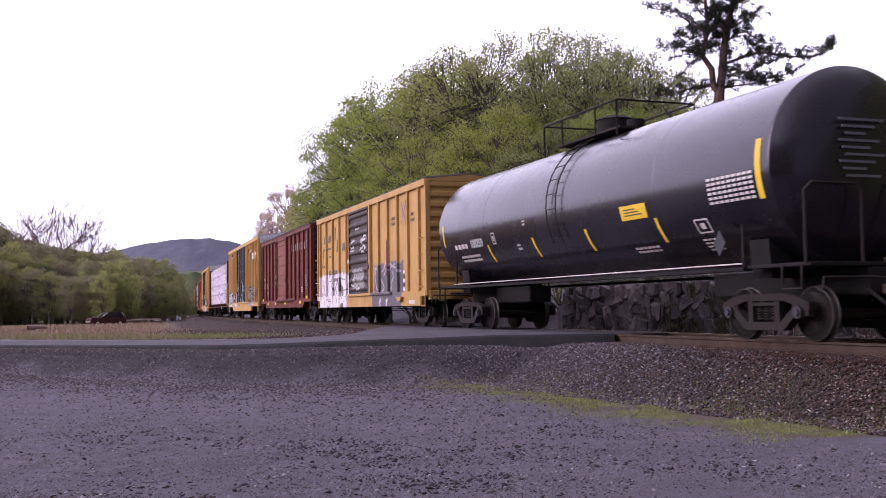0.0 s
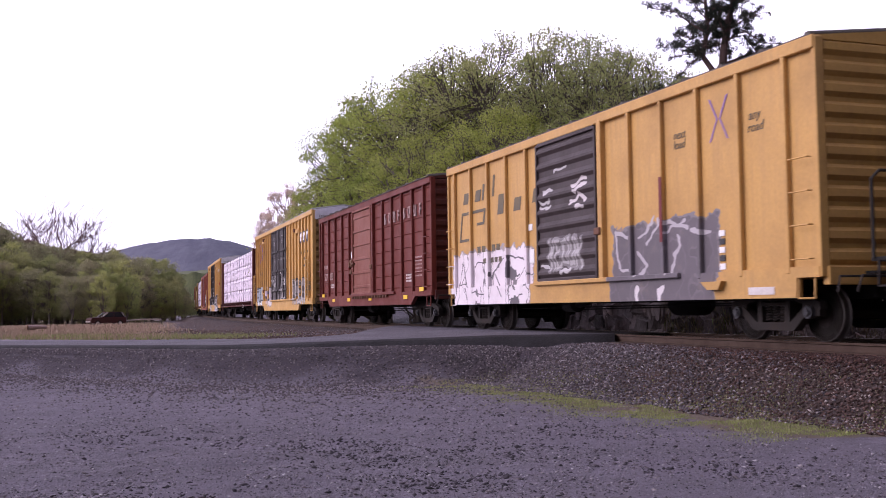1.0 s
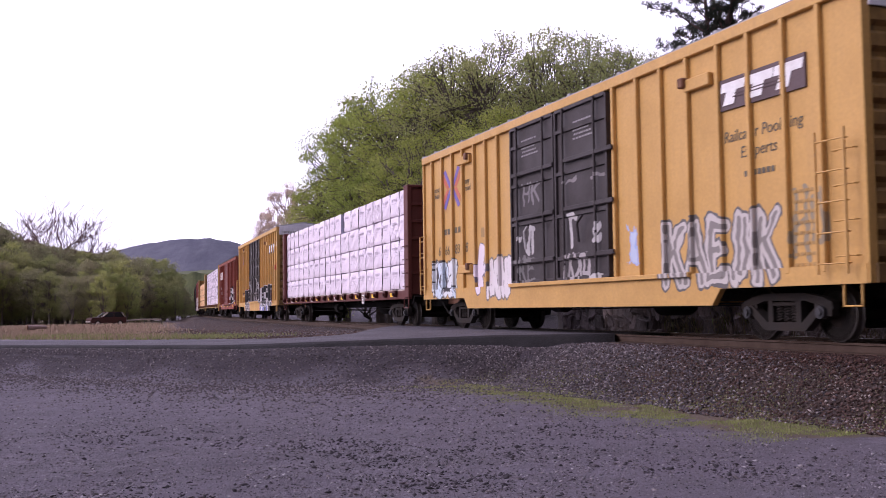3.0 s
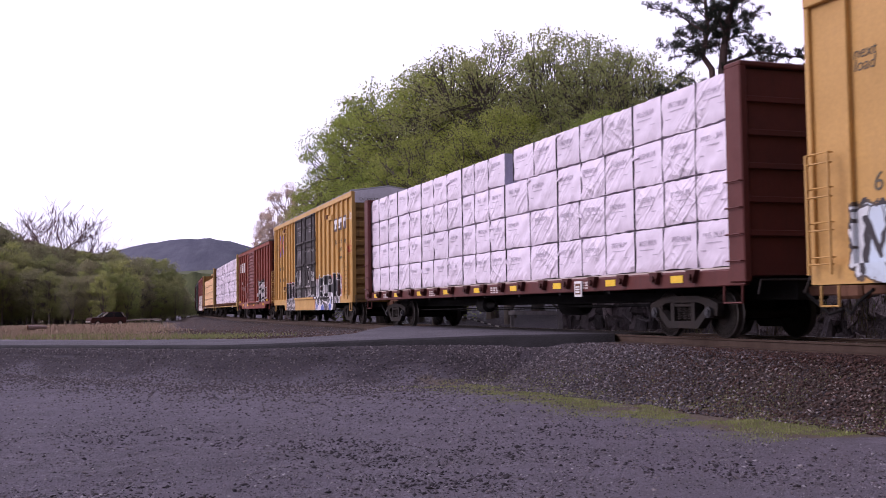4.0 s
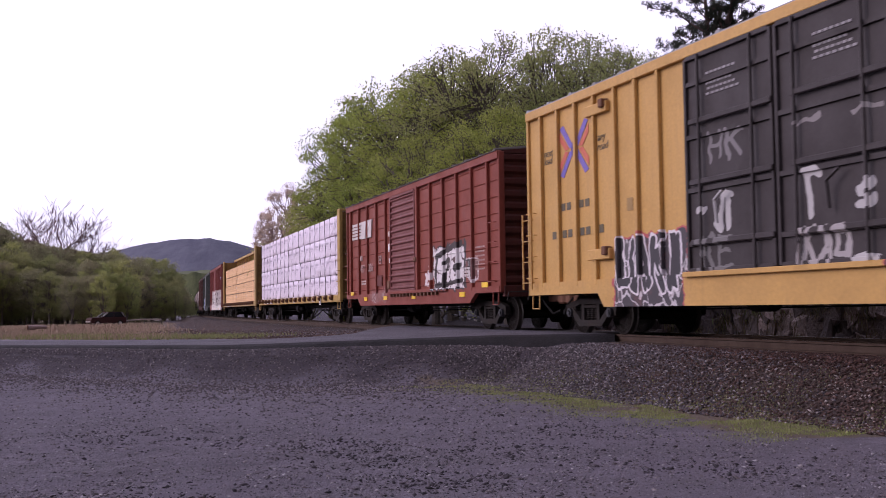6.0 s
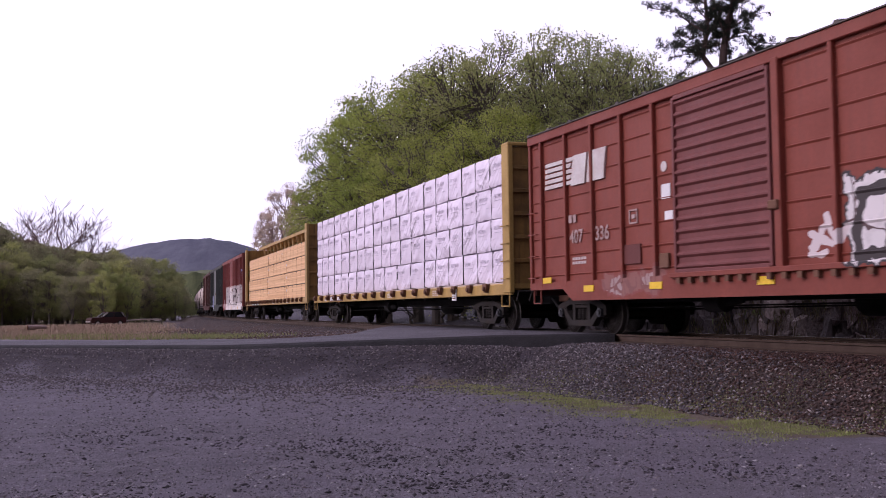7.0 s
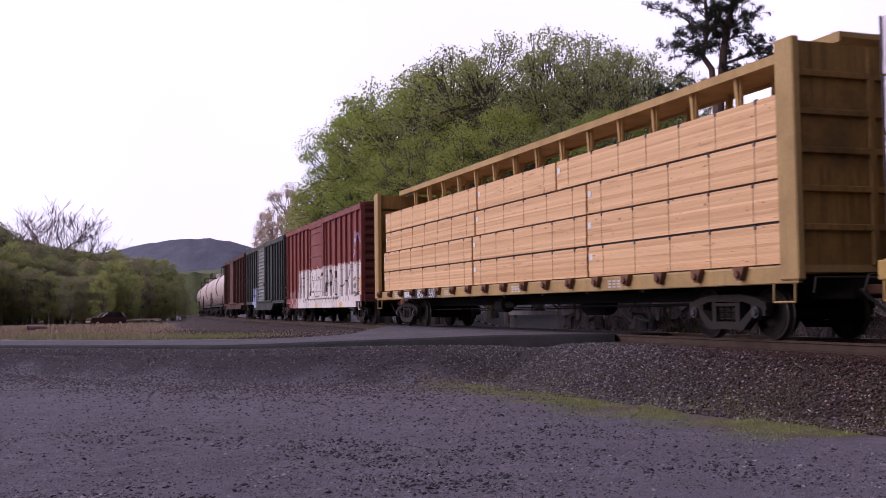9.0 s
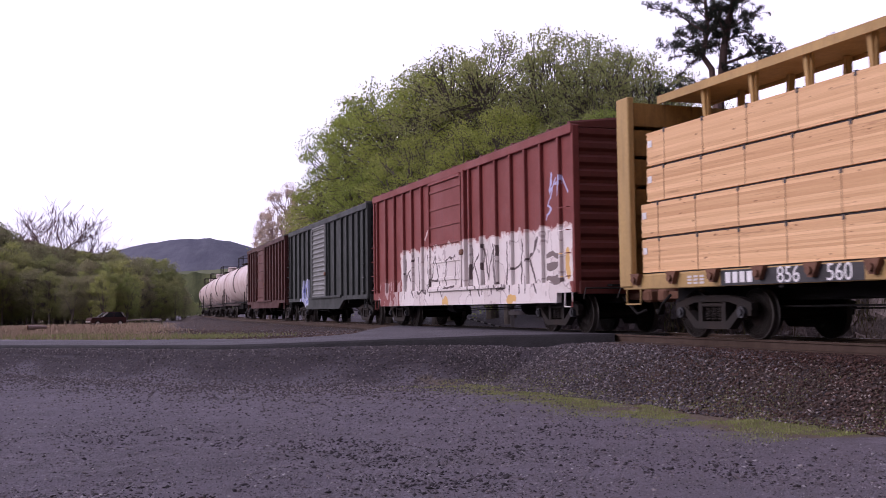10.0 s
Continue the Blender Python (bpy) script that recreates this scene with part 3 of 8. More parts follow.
    for x, up in cuts:
        e = 0.05 * up
        o = W + lip
        vs += [(x, -o, eave), (x, o, eave), (x, o, eave + 0.02 + 0.8 * e), (x, 0, eave + peak + 0.02 + e), (x, -o, eave + 0.02 + 0.8 * e)]
    fs = [(5 * i + j, 5 * i + (j + 1) % 5, 5 * i + 5 + (j + 1) % 5, 5 * i + 5 + j) for i in range(len(cuts) - 1) for j in range(5)]
    e = 5 * (len(cuts) - 1)
    part("roof", M().add(vs, fs + [(0, 1, 2, 3, 4), (e + 4, e + 3, e + 2, e + 1, e)]), roof_mat, car)
    # climbing irons on the camera side and on the other
    for sg in (1, -1):
        for yy in (-1, 1):
            ladder(car, sg * (H - 0.32), yy * (W + 0.20), 1.25, 2.75, 4, 0.42, sill_mat) if yy < 0 else None
        stirrup(car, sg * (H - 0.34), high + 0.05, sill_mat)
    underframe(car, L, tc)
    register(car, s_mid, tc)
    return car


def bar_block(parent, x0, x1, z0, z1, mat, rows=1, y=-1.44, name="marking", gap=0.35, broken=0):
    """Small painted lines of writing that cannot be read."""
    m = M()
    h = (z1 - z0) / rows
    for k in range(rows):
        a = x0
        zz0, zz1 = z0 + h * k, z0 + h * (k + 1 - gap)
        if broken:
            w = (x1 - x0) / broken
            for j in range(broken):
                m.box(x0 + j * w, x0 + (j + 0.7) * w, y - 0.006, y, zz0, zz1)
        else:
            m.box(x0, x1, y - 0.006, y, zz0, zz1)
    o = part(name, m, mat, parent)
    return tagged(o, kind="stuff") if rows * max(1, broken) > 4 else o


POSTS_50 = [-7.25, -6.05, -4.85, -3.65, -2.45, 2.38, 3.55, 4.72, 5.9, 7.08]
POSTS_60 = [-8.55, -7.7, -6.86, -6.03, -5.17, -4.37, -3.56, 2.42, 3.33, 4.19, 5.06, 5.99, 6.82, 7.69, 8.5]

SILVER, INK = (0.60, 0.57, 0.60), (0.04, 0.036, 0.04)
yellow_rb = sprayed("yellow_sprayed", (0.505, 0.29, 0.086), (0.24, 0.14, 0.07), [
    (-4.9, 1.2, 2.85, 1.08, 0.75, (0.68, 0.61, 0.64), (0.17, 0.15, 0.16), (0.70, 0.64, 0.66), (0.30, 0.27, 0.28), 0.014, 0.5),
    (3.4, 1.3, 2.0, 1.05, 1.2, (0.125, 0.108, 0.12), (0.15, 0.13, 0.145), (0.115, 0.10, 0.11), (0.19, 0.17, 0.18), 0.02, 0.5),
], pieces=[
    (marks("aoke", -7.3, -2.5, 0.8, 1.85), [(0.022, (0.12, 0.105, 0.115))]),
    ([(-3.6, 1.45, -3.3, 1.4), (-3.3, 0.72, -3.0, 0.72)], [(0.13, (0.12, 0.105, 0.115))]),
    ([(1.65, 2.1, 1.85, 1.35), (1.65, 2.1, 2.3, 1.9), (2.6, 1.9, 3.15, 2.25), (2.9, 1.75, 3.3, 2.2), (1.9, 1.3, 2.25, 1.25), (2.6, 1.55, 2.9, 1.35), (2.9, 1.35, 2.6, 1.2), (3.35, 2.2, 4.3, 1.95), (3.4, 1.9, 4.2, 2.1), (3.7, 1.2, 4.0, 1.8), (4.4, 1.9, 4.95, 1.85)],
     [(0.035, (0.40, 0.37, 0.39))]),
    ([(2.6, 0.72, 2.65, 0.9), (3.4, 0.72, 3.5, 0.95)], [(0.07, (0.6, 0.56, 0.57))]),
], amount=0.5, rough=0.55, grain=16, stain=0.9, bump=0.05)
door_rb = sprayed("door_brown_sprayed", (0.052, 0.037, 0.037), (0.03, 0.025, 0.025), [], pieces=[
    (marks("keouk", -1.15, 0.45, 1.45, 2.05), [(0.10, (0.17, 0.155, 0.155)), (0.04, (0.34, 0.32, 0.32))]),
    ([(-1.6, 2.95, -1.1, 3.0), (-1.6, 2.82, -1.1, 2.86), (-1.4, 3.18, -1.0, 3.2), (-0.9, 3.62, -0.3, 3.66), (-1.6, 1.5, -1.25, 1.52), (-0.6, 1.36, -0.1, 1.4)], [(0.035, (0.42, 0.40, 0.40))]),
    ([(0.0, 3.2, 0.55, 3.35), (0.1, 3.1, 0.6, 3.2), (-0.1, 2.85, 0.3, 3.0), (0.3, 3.0, 0.6, 2.85), (0.2, 2.75, 0.55, 2.7)], [(0.05, (0.50, 0.46, 0.46))]),
], amount=0.5, rough=0.6, grain=14, stain=1.5, bump=0.05)
red_so = surface("boxcar_red", (0.128, 0.022, 0.014), (0.072, 0.017, 0.012), 0.5, 0.6, 0, 16, 0.9, 0.05, True)
red_so_door = surface("faded_red_door", (0.20, 0.068, 0.046), (0.12, 0.034, 0.024), 0.55, 0.65, 0, 12, 1.1, 0.08, True)
yellow_t1 = sprayed("yellow_sprayed_two", (0.515, 0.297, 0.088), (0.28, 0.17, 0.07), [
    (-7.6, 1.42, 1.15, 0.72, 1.3, (0.52, 0.60, 0.68), (0.09, 0.09, 0.10), (0.62, 0.64, 0.66), INK, 0.03, 0.6),
    (3.05, 1.75, 0.42, 0.55, 1.0, (0.24, 0.32, 0.62), (0.3, 0.38, 0.6), (0.42, 0.48, 0.62), (0.3, 0.36, 0.6), 0.02, 0.5),
], pieces=[
    (marks("mu", -8.4, -6.9, 1.05, 1.75), [(0.05, INK)]),
    ([(-5.2, 1.58, -4.99, 1.52), (-4.99, 1.5, -4.85, 2.05), (-4.85, 2.1, -4.74, 2.08), (-4.99, 1.5, -4.5, 1.65), (-4.95, 1.5, -4.9, 1.08)], [(0.19, (0.14, 0.12, 0.15)), (0.16, (0.66, 0.58, 0.64))]),
    (marks("akhi", -4.3, -2.75, 0.95, 1.75), [(0.15, (0.16, 0.14, 0.13)), (0.10, (0.62, 0.57, 0.58))]),
    (marks("kaeik", 4.2, 7.5, 1.0, 2.0), [(0.17, (0.11, 0.10, 0.10)), (0.125, (0.46, 0.42, 0.40)), (0.05, (0.20, 0.18, 0.17))]),
    (marks("ho", 7.75, 8.6, 1.3, 2.3), [(0.05, (0.25, 0.2, 0.13))]),
], amount=0.35, rough=0.55, grain=16, stain=0.9, bump=0.05)
yellow_t2 = sprayed("yellow_sprayed_three", (0.515, 0.297, 0.088), (0.28, 0.17, 0.07), [
    (4.65, 0.95, 2.75, 1.2, 0.95, (0.05, 0.046, 0.05), (0.66, 0.63, 0.65), (0.62, 0.60, 0.62), (0.42, 0.06, 0.08), 0.035, 0.66),
    (-4.05, 1.2, 1.45, 0.95, 1.5, (0.06, 0.052, 0.058), (0.5, 0.46, 0.48), (0.10, 0.09, 0.095), (0.42, 0.09, 0.1), 0.02, 0.7),
], pieces=[
    ([(2.5, 0.75, 2.9, 1.0), (5.2, 0.7, 5.5, 1.0), (6.6, 0.95, 7.0, 0.75), (3.5, 0.6, 3.9, 0.62)], [(0.2, (0.66, 0.63, 0.65)), (0.15, (0.07, 0.10, 0.36))]),
    (marks("kohk", 2.65, 6.95, 0.95, 1.95), [(0.20, (0.68, 0.66, 0.67)), (0.155, (0.04, 0.037, 0.042))]),
    (marks("uaki", -5.15, -2.85, 0.95, 1.85), [(0.13, (0.62, 0.57, 0.6)), (0.085, (0.045, 0.04, 0.045))]),
    ([(8.3, 2.95, 8.45, 3.2), (8.45, 3.2, 8.6, 2.95), (8.6, 2.95, 8.75, 3.3), (8.75, 3.05, 9.1, 3.1), (8.8, 2.9, 9.1, 3.3), (8.4, 2.88, 9.0, 2.9)], [(0.035, (0.42, 0.10, 0.055))]),
    (marks("uoh", 8.4, 9.2, 4.12, 4.42), [(0.035, (0.56, 0.46, 0.36))]),
    ([(7.15, 1.35, 7.5, 1.5), (7.2, 1.2, 7.5, 1.2)], [(0.07, (0.44, 0.16, 0.12))]),
], amount=0.35, rough=0.55, grain=16, stain=0.9, bump=0.05)
door_t = sprayed("double_door_dark", (0.042, 0.033, 0.034), (0.025, 0.021, 0.021), [], pieces=[
    ([(-1.75, 1.9, -1.6, 2.45), (-1.6, 2.45, -1.4, 2.4), (-1.5, 1.9, -1.45, 2.3), (0.55, 1.9, 0.5, 2.5), (0.5, 2.5, 0.75, 2.5), (1.5, 2.2, 1.8, 2.25), (1.5, 2.0, 1.8, 2.05), (-2.3, 2.2, -2.1, 2.2), (1.5, 1.2, 1.9, 1.15)], [(0.075, (0.42, 0.40, 0.40))]),
    (marks("hk", -2.0, -1.0, 3.05, 3.5), [(0.045, (0.17, 0.155, 0.16))]),
    (marks("kao", 0.35, 1.4, 1.15, 1.7), [(0.05, (0.34, 0.31, 0.31))]),
    (marks("ke", -2.3, -1.3, 1.15, 1.75), [(0.05, (0.15, 0.14, 0.14))]),
    ([(0.3, 3.3, 0.75, 3.4), (1.5, 3.25, 2.0, 3.3)], [(0.04, (0.2, 0.18, 0.18))]),
], amount=0.5, rough=0.6, grain=14, stain=1.5, bump=0.05)
red_ns = sprayed("boxcar_red_sprayed", (0.215, 0.048, 0.030), (0.13, 0.036, 0.027), [
    (3.9, 1.75, 1.55, 0.82, 0.9, (0.66, 0.61, 0.61), (0.10, 0.06, 0.06), (0.62, 0.58, 0.58), INK, 0.02, 0.6),
    (5.75, 1.65, 0.65, 0.5, 1.5, (0.50, 0.45, 0.45), (0.05, 0.04, 0.04), (0.16, 0.07, 0.065), (0.55, 0.5, 0.5), 0.06, 0.5),
    (-3.3, 1.05, 1.35, 0.42, 2.2, (0.34, 0.24, 0.23), (0.2, 0.08, 0.07), (0.24, 0.10, 0.085), (0.22, 0.06, 0.05), 0.06, 0.5),
], pieces=[
    ([(2.75, 1.3, 2.8, 2.15), (2.8, 2.15, 5.0, 2.4), (3.3, 1.3, 3.4, 1.9), (3.4, 1.9, 3.9, 1.95), (3.55, 1.35, 3.9, 1.9), (4.3, 1.75, 4.9, 1.8), (4.6, 1.55, 4.65, 1.8), (5.2, 1.2, 5.25, 2.4), (2.7, 1.25, 5.0, 1.35)], [(0.075, (0.05, 0.04, 0.04))]),
    ([(1.8, 1.4, 2.1, 1.65), (1.8, 1.6, 2.2, 1.45), (2.1, 1.9, 2.3, 1.5), (2.3, 1.5, 2.6, 1.6), (1.8, 1.3, 2.1, 1.32)], [(0.06, (0.58, 0.5, 0.5))]),
], amount=0.5, rough=0.6, grain=16, stain=0.9, bump=0.05)
red_ns_door = surface("boxcar_red_door", (0.17, 0.05, 0.045), (0.10, 0.036, 0.036), 0.5, 0.6, 0, 14, 1.0, 0.06, True)
red_r1 = sprayed("boxcar_dark_red_sprayed", (0.20, 0.045, 0.038), (0.10, 0.03, 0.028), [
    (1.45, 1.35, 6.5, 1.25, 0.8, (0.66, 0.60, 0.58), (0.40, 0.34, 0.33), (0.60, 0.54, 0.52), (0.5, 0.36, 0.33), 0.012, 0.6),
    (-6.1, 0.95, 1.4, 0.75, 2.4, (0.42, 0.30, 0.29), (0.2, 0.05, 0.045), (0.22, 0.06, 0.055), (0.22, 0.07, 0.06), 0.08, 0.6),
], pieces=[
    (marks("kuao", -4.4, 0.9, 0.95, 2.15) + marks("kmuhk", 1.6, 6.1, 0.95, 2.2), [(0.035, (0.10, 0.07, 0.07))]),
    ([(-0.5, 0.75, -0.2, 0.8), (4.3, 0.78, 4.7, 0.8), (7.5, 1.3, 7.52, 1.75)], [(0.10, (0.62, 0.38, 0.13))]),
    ([(6.45, 1.75, 7.1, 1.75), (6.45, 1.5, 7.1, 1.52), (6.45, 1.22, 7.2, 1.2)], [(0.07, (0.17, 0.13, 0.125))]),
    ([(6.74, 3.58, 6.6, 3.2), (6.9, 3.5, 6.5, 2.9), (6.62, 3.25, 7.0, 3.4), (6.5, 2.9, 6.7, 2.8), (6.7, 2.8, 6.4, 2.6), (7.15, 3.1, 7.28, 3.45), (7.28, 3.45, 7.6, 3.05)], [(0.028, (0.40, 0.40, 0.60))]),
    ([(-1.95, 2.95, -1.7, 3.15), (-2.3, 2.7, -2.1, 2.95)], [(0.05, (0.55, 0.42, 0.40))]),
], amount=0.4, rough=0.6, grain=16, stain=0.9, bump=0.05)
green_gr = sprayed("boxcar_grey_green", (0.030, 0.034, 0.032), (0.018, 0.018, 0.017), [], pieces=[
    (marks("aku", -4.9, -2.9, 0.85, 1.9), [(0.13, (0.40, 0.42, 0.55)), (0.05, (0.16, 0.18, 0.4))]),
], amount=0.5, rough=0.6, grain=16, stain=0.9, bump=0.05)
pale_louver = surface("pale_louver_door", (0.17, 0.175, 0.17), (0.14, 0.14, 0.13), 0.5, 0.6, 0, 14, 1.4, 0.05, True)


def yellow_boxcar():
    car = boxcar("weathered yellow steel boxcar with a dark sliding door and sprayed graffiti", 2.72, -12.865, 4.55, POSTS_50, (-1.8, 1.35),
                 yellow_rb, yellow_plain, roof_dark, (0.68, 0.98, 7.25, 0.02), 12.3, 0, "corrugated", door_rb)
    y = -1.44
    # slanting block letters of the owner's name, as plain shapes
    for x, z, w, h in ((-6.7, 3.42, 0.34, 0.3), (-5.85, 3.42, 0.38, 0.3), (-5.35, 3.42, 0.12, 0.42), (-4.65, 3.45, 0.13, 0.55), (-4.3, 2.95, 0.36, 0.5), (-3.3, 2.95, 0.4, 0.32), (-2.2, 3.05, 0.42, 0.32)):
        k = 0.1
        part("logo_shape", M().prism([(x, z), (x + w, z), (x + w + k, z + h), (x + k, z + h)], "y", y - 0.006, y), letter_grey, car)
    lg = M()
    lg.prism([(-7.0, 2.4), (-6.2, 2.4), (-6.18, 2.47), (-6.9, 2.47), (-6.75, 3.12), (-5.2, 3.12), (-5.3, 2.85), (-5.7, 2.85), (-5.7, 2.78), (-5.2, 2.78), (-5.08, 3.2), (-6.82, 3.2)], "y", y - 0.006, y)
    part("logo_shape", lg, letter_grey, car)
    bar_block(car, -5.7, -5.05, 2.05, 2.3, letter_grey, 1, y, broken=2)
    bar_block(car, -4.7, -4.1, 2.05, 2.3, letter_grey, 1, y, broken=2)
    bar_block(car, -5.3, -4.0, 1.75, 1.95, letter_grey, 1, y, broken=5)
    for word, x, z in (("next", 3.9, 3.58), ("load", 3.9, 3.4), ("any", 6.12, 3.56), ("road", 6.08, 3.36)):
        writing(word, 0.22, letter_grey, car, x, y - 0.003, z, shear=0.2)
    # faded cross sign: two bowed strokes back to back
    for sx in (-1, 1):
        xs = [5.3 + sx * q for q in (0.02, 0.03, 0.28)]
        for sz in (-1, 1):
            o = [(xs[0], 3.73), (xs[1] + sx * 0.03, 3.73), (xs[2], 3.73 + sz * 0.38), (xs[2] - sx * 0.06, 3.73 + sz * 0.36)]
            part("logo_shape", M().prism(o if sx * sz > 0 else o[::-1], "y", y - 0.005 - 0.001 * (sz > 0), y), faded_violet, car)
    part("rust_strip", M().box(3.505, 3.595, -1.534, -1.527, 1.75, 2.95), surface("oxide_red_stripe", (0.16, 0.03, 0.03), (0.1, 0.02, 0.02), 0.4, 0.6), car)
    for k, mt in enumerate((paint_white, paint_black, paint_white, paint_black, paint_white)):
        part("placard", M().box(5.24, 5.40, y - 0.012, y, 1.18 + 0.14 * k, 1.28 + 0.14 * k), mt, car)
    part("roping_hook", M().prism([(4.9, 0.98), (5.5, 0.98), (5.4, 0.84), (5.1, 0.84)], "y", -1.62, -1.5), yellow_plain, car)
    part("placard", M().box(6.1, 6.75, -1.525, -1.515, 0.74, 0.86), letter_pale, car)
    part("placard", M().box(-2.38, -2.12, y - 0.012, y, 1.62, 1.95), paint_white, car)
    part("placard", M().box(-2.5, -2.2, y - 0.012, y, 2.4, 2.55), paint_white, car)
    return car


def red_boxcar_beaded(label, s0, s1, side, door_mat, kind, numbers, pale):
    car = boxcar(label, s0, s1, 4.56, POSTS_50, (-1.75, 1.25), side, red_grimy_shaded, roof_dark, (0.72, 0.98, 5.75, 0.45), 12.3, 8, kind, door_mat, lip=0.16)
    y = -1.44
    for x in (-7.15, -5.2, -2.6, 0.6, 5.0, 6.7):
        part("reflector", M().box(x, x + 0.42, -1.535, -1.515, 0.9 if abs(x + 0.2) < 5.5 else 1.12, 1.03 if abs(x + 0.2) < 5.5 else 1.25), paint_yellow, car)
    part("placard", M().box(-2.25, -1.95, y - 0.012, y, 2.55, 2.82), paint_white, car)
    part("placard", M().box(-2.15, -1.88, y - 0.012, y, 2.15, 2.32), paint_white, car)
    for k in range(14):
        x = -1.6 + k * 0.36
        part("track_bracket", M().box(x, x + 0.1, -1.6, -1.515, 0.98, 1.08), rust, car)
    bar_block(car, -5.85, -5.2, 1.5, 1.68, pale, 2, y, broken=5)
    bar_block(car, 6.05, 6.75, 1.6, 2.3, letter_worn, 6, y, gap=0.62, broken=5)
    bar_block(car, 5.05, 5.65, 1.45, 1.75, pale, 3, y, broken=4)
    return car


def cars_one():
    yellow_boxcar()
    so = red_boxcar_beaded("faded red-brown steel boxcar with a pinkish sliding door", -14.342, -29.983, red_so, red_so_door, "ribbed", None, letter_pale)
    y = -1.475
    gear = M().box(-1.98, -1.72, -1.6, -1.44, 1.95, 2.12, 0.02).box(-1.9, -1.66, -1.62, -1.5, 2.2, 2.5, 0.03).cyl((-1.85, -1.5, 2.3), (-1.85, -1.66, 2.3), 0.11, n=10).box(-1.72, -1.45, -1.6, -1.5, 2.3, 2.36, 0.01)
    part("door_gear", gear, rust, so, "rusty door opening gear")
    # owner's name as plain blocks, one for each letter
    for k, x in enumerate((2.62, 3.15, 3.72, 4.25, 4.9, 5.4, 6.05, 6.6)):
        w, q = (0.20, 0.24, 0.19, 0.21)[k % 4], (y - 0.006, y + 0.03)
        m = M().box(x, x + 0.055, *q, 3.50, 3.86)
        if k % 4 != 3:
            m.box(x + w - 0.055, x + w, *q, 3.50 if k % 4 else 3.52, 3.86 if k % 4 else 3.66)
        if k % 4 != 2:
            m.box(x + 0.055, x + w - 0.055, *q, 3.80, 3.86)
        m.box(x + 0.055, x + w - 0.055, *q, *((3.655, 3.715) if k % 4 in (0, 3) else (3.50, 3.56)))
        part("logo_shape", m, letter_worn, so)
    bar_block(so, -6.95, -6.25, 2.32, 2.55, letter_worn, 1, -1.465, broken=3)
    writing("527", 0.40, letter_worn, so, -6.95, -1.467, 1.84, bold=0.005)
    writing("033", 0.40, letter_worn, so, -5.93, -1.467, 1.84, bold=0.005)
    bar_block(so, -4.0, -3.8, 2.2, 2.5, letter_pale, 2, -1.445)

    def ttx(label, s0, s1, side, rear_label):
        car = boxcar(label, s0, s1, 5.16, POSTS_60, (-2.65, 2.3), side, yellow_grimy_shaded, roof_grey, (0.58, 0.86, 5.7, 0.25), 14.1, 0, "double", door_t, tall=True, peak=0.2)
        yy = -1.44
        part("sign_panel", M().box(5.9, 8.18, -1.475, -1.438, 3.82, 4.34), sign_dark, car)
        for x, w in ((6.02, 0.62), (6.74, 0.62), (7.4, 0.66)):
            m = M().prism([(x + 0.10, 3.90), (x + 0.40, 3.90), (x + 0.48, 4.12), (x + w + 0.06, 4.12), (x + w + 0.10, 4.27), (x + 0.08, 4.27), (x + 0.04, 4.12), (x + 0.20, 4.12)], "y", -1.483, -1.47)
            part("logo_shape", m, paint_white, car)
        part("logo_shape", M().box(6.45, 7.75, -1.487, -1.482, 4.05, 4.07).box(6.4, 7.7, -1.487, -1.482, 4.0, 4.02), sign_dark, car)
        for word, x, z in (("Railca", 6.06, 3.28), ("r Pool", 6.88, 3.28), ("ing", 7.75, 3.28), ("Ex", 6.5, 2.98), ("perts", 6.88, 2.98)):
            writing(word, 0.27, letter_grey, car, x, yy - 0.003, z, shear=0.1)
        bar_block(car, 6.6, 7.4, 2.66, 2.80, letter_grey, 1, yy, broken=7)
        bar_block(car, 7.78, 8.3, 1.15, 2.42, letter_faint, 8, yy, gap=0.7, broken=4)
        # cross of four two-colour arms
        cx, cz = -7.0, 4.0
        part("logo_shape", M().prism([(cx - 0.13, cz), (cx, cz - 0.26), (cx + 0.13, cz), (cx, cz + 0.26)], "y", yy - 0.008, yy), cross_dark, car)
        for sx in (-1, 1):
            for sz in (-1, 1):
                for pts, mt in (([(0.02, 0.05), (0.18, 0.03), (0.66, 0.52), (0.49, 0.58)], cross_blue), ([(0.23, 0.03), (0.40, 0.01), (0.67, 0.26), (0.67, 0.45)], cross_red)):
                    q = [(cx + sx * a, cz + sz * b) for a, b in pts]
                    part("logo_shape", M().prism(q if sx * sz > 0 else q[::-1], "y", yy - 0.006, yy), mt, car)
        for word, x, z in (("next", -8.47, 4.0), ("load", -8.47, 3.82), ("any", -5.96, 4.0), ("road", -5.98, 3.8)):
            writing(word, 0.24, letter_grey, car, x, yy - 0.003, z, shear=0.2)
        bar_block(car, -7.64, -7.12, 2.7, 2.95, letter_grey, 1, yy, broken=2)
        bar_block(car, -6.8, -6.28, 2.7, 2.95, letter_grey, 1, yy, broken=2)
        if rear_label:
            for word, x in (("6", -8.18), ("66", -7.62), ("83", -6.8), ("8", -5.98)):
                writing(word, 0.38, letter_grey, car, x, yy - 0.003, 2.12, shear=0.15)
        else:
            for x, n in ((-8.1, 1), (-7.6, 2), (-6.78, 2), (-5.95, 1)):
                bar_block(car, x, x + 0.26 * n, 2.1, 2.36, letter_grey, 1, yy, broken=n)
        part("stencil", M().box(-4.82, -4.6, yy - 0.006, yy, 2.45, 2.7), letter_faint, car)
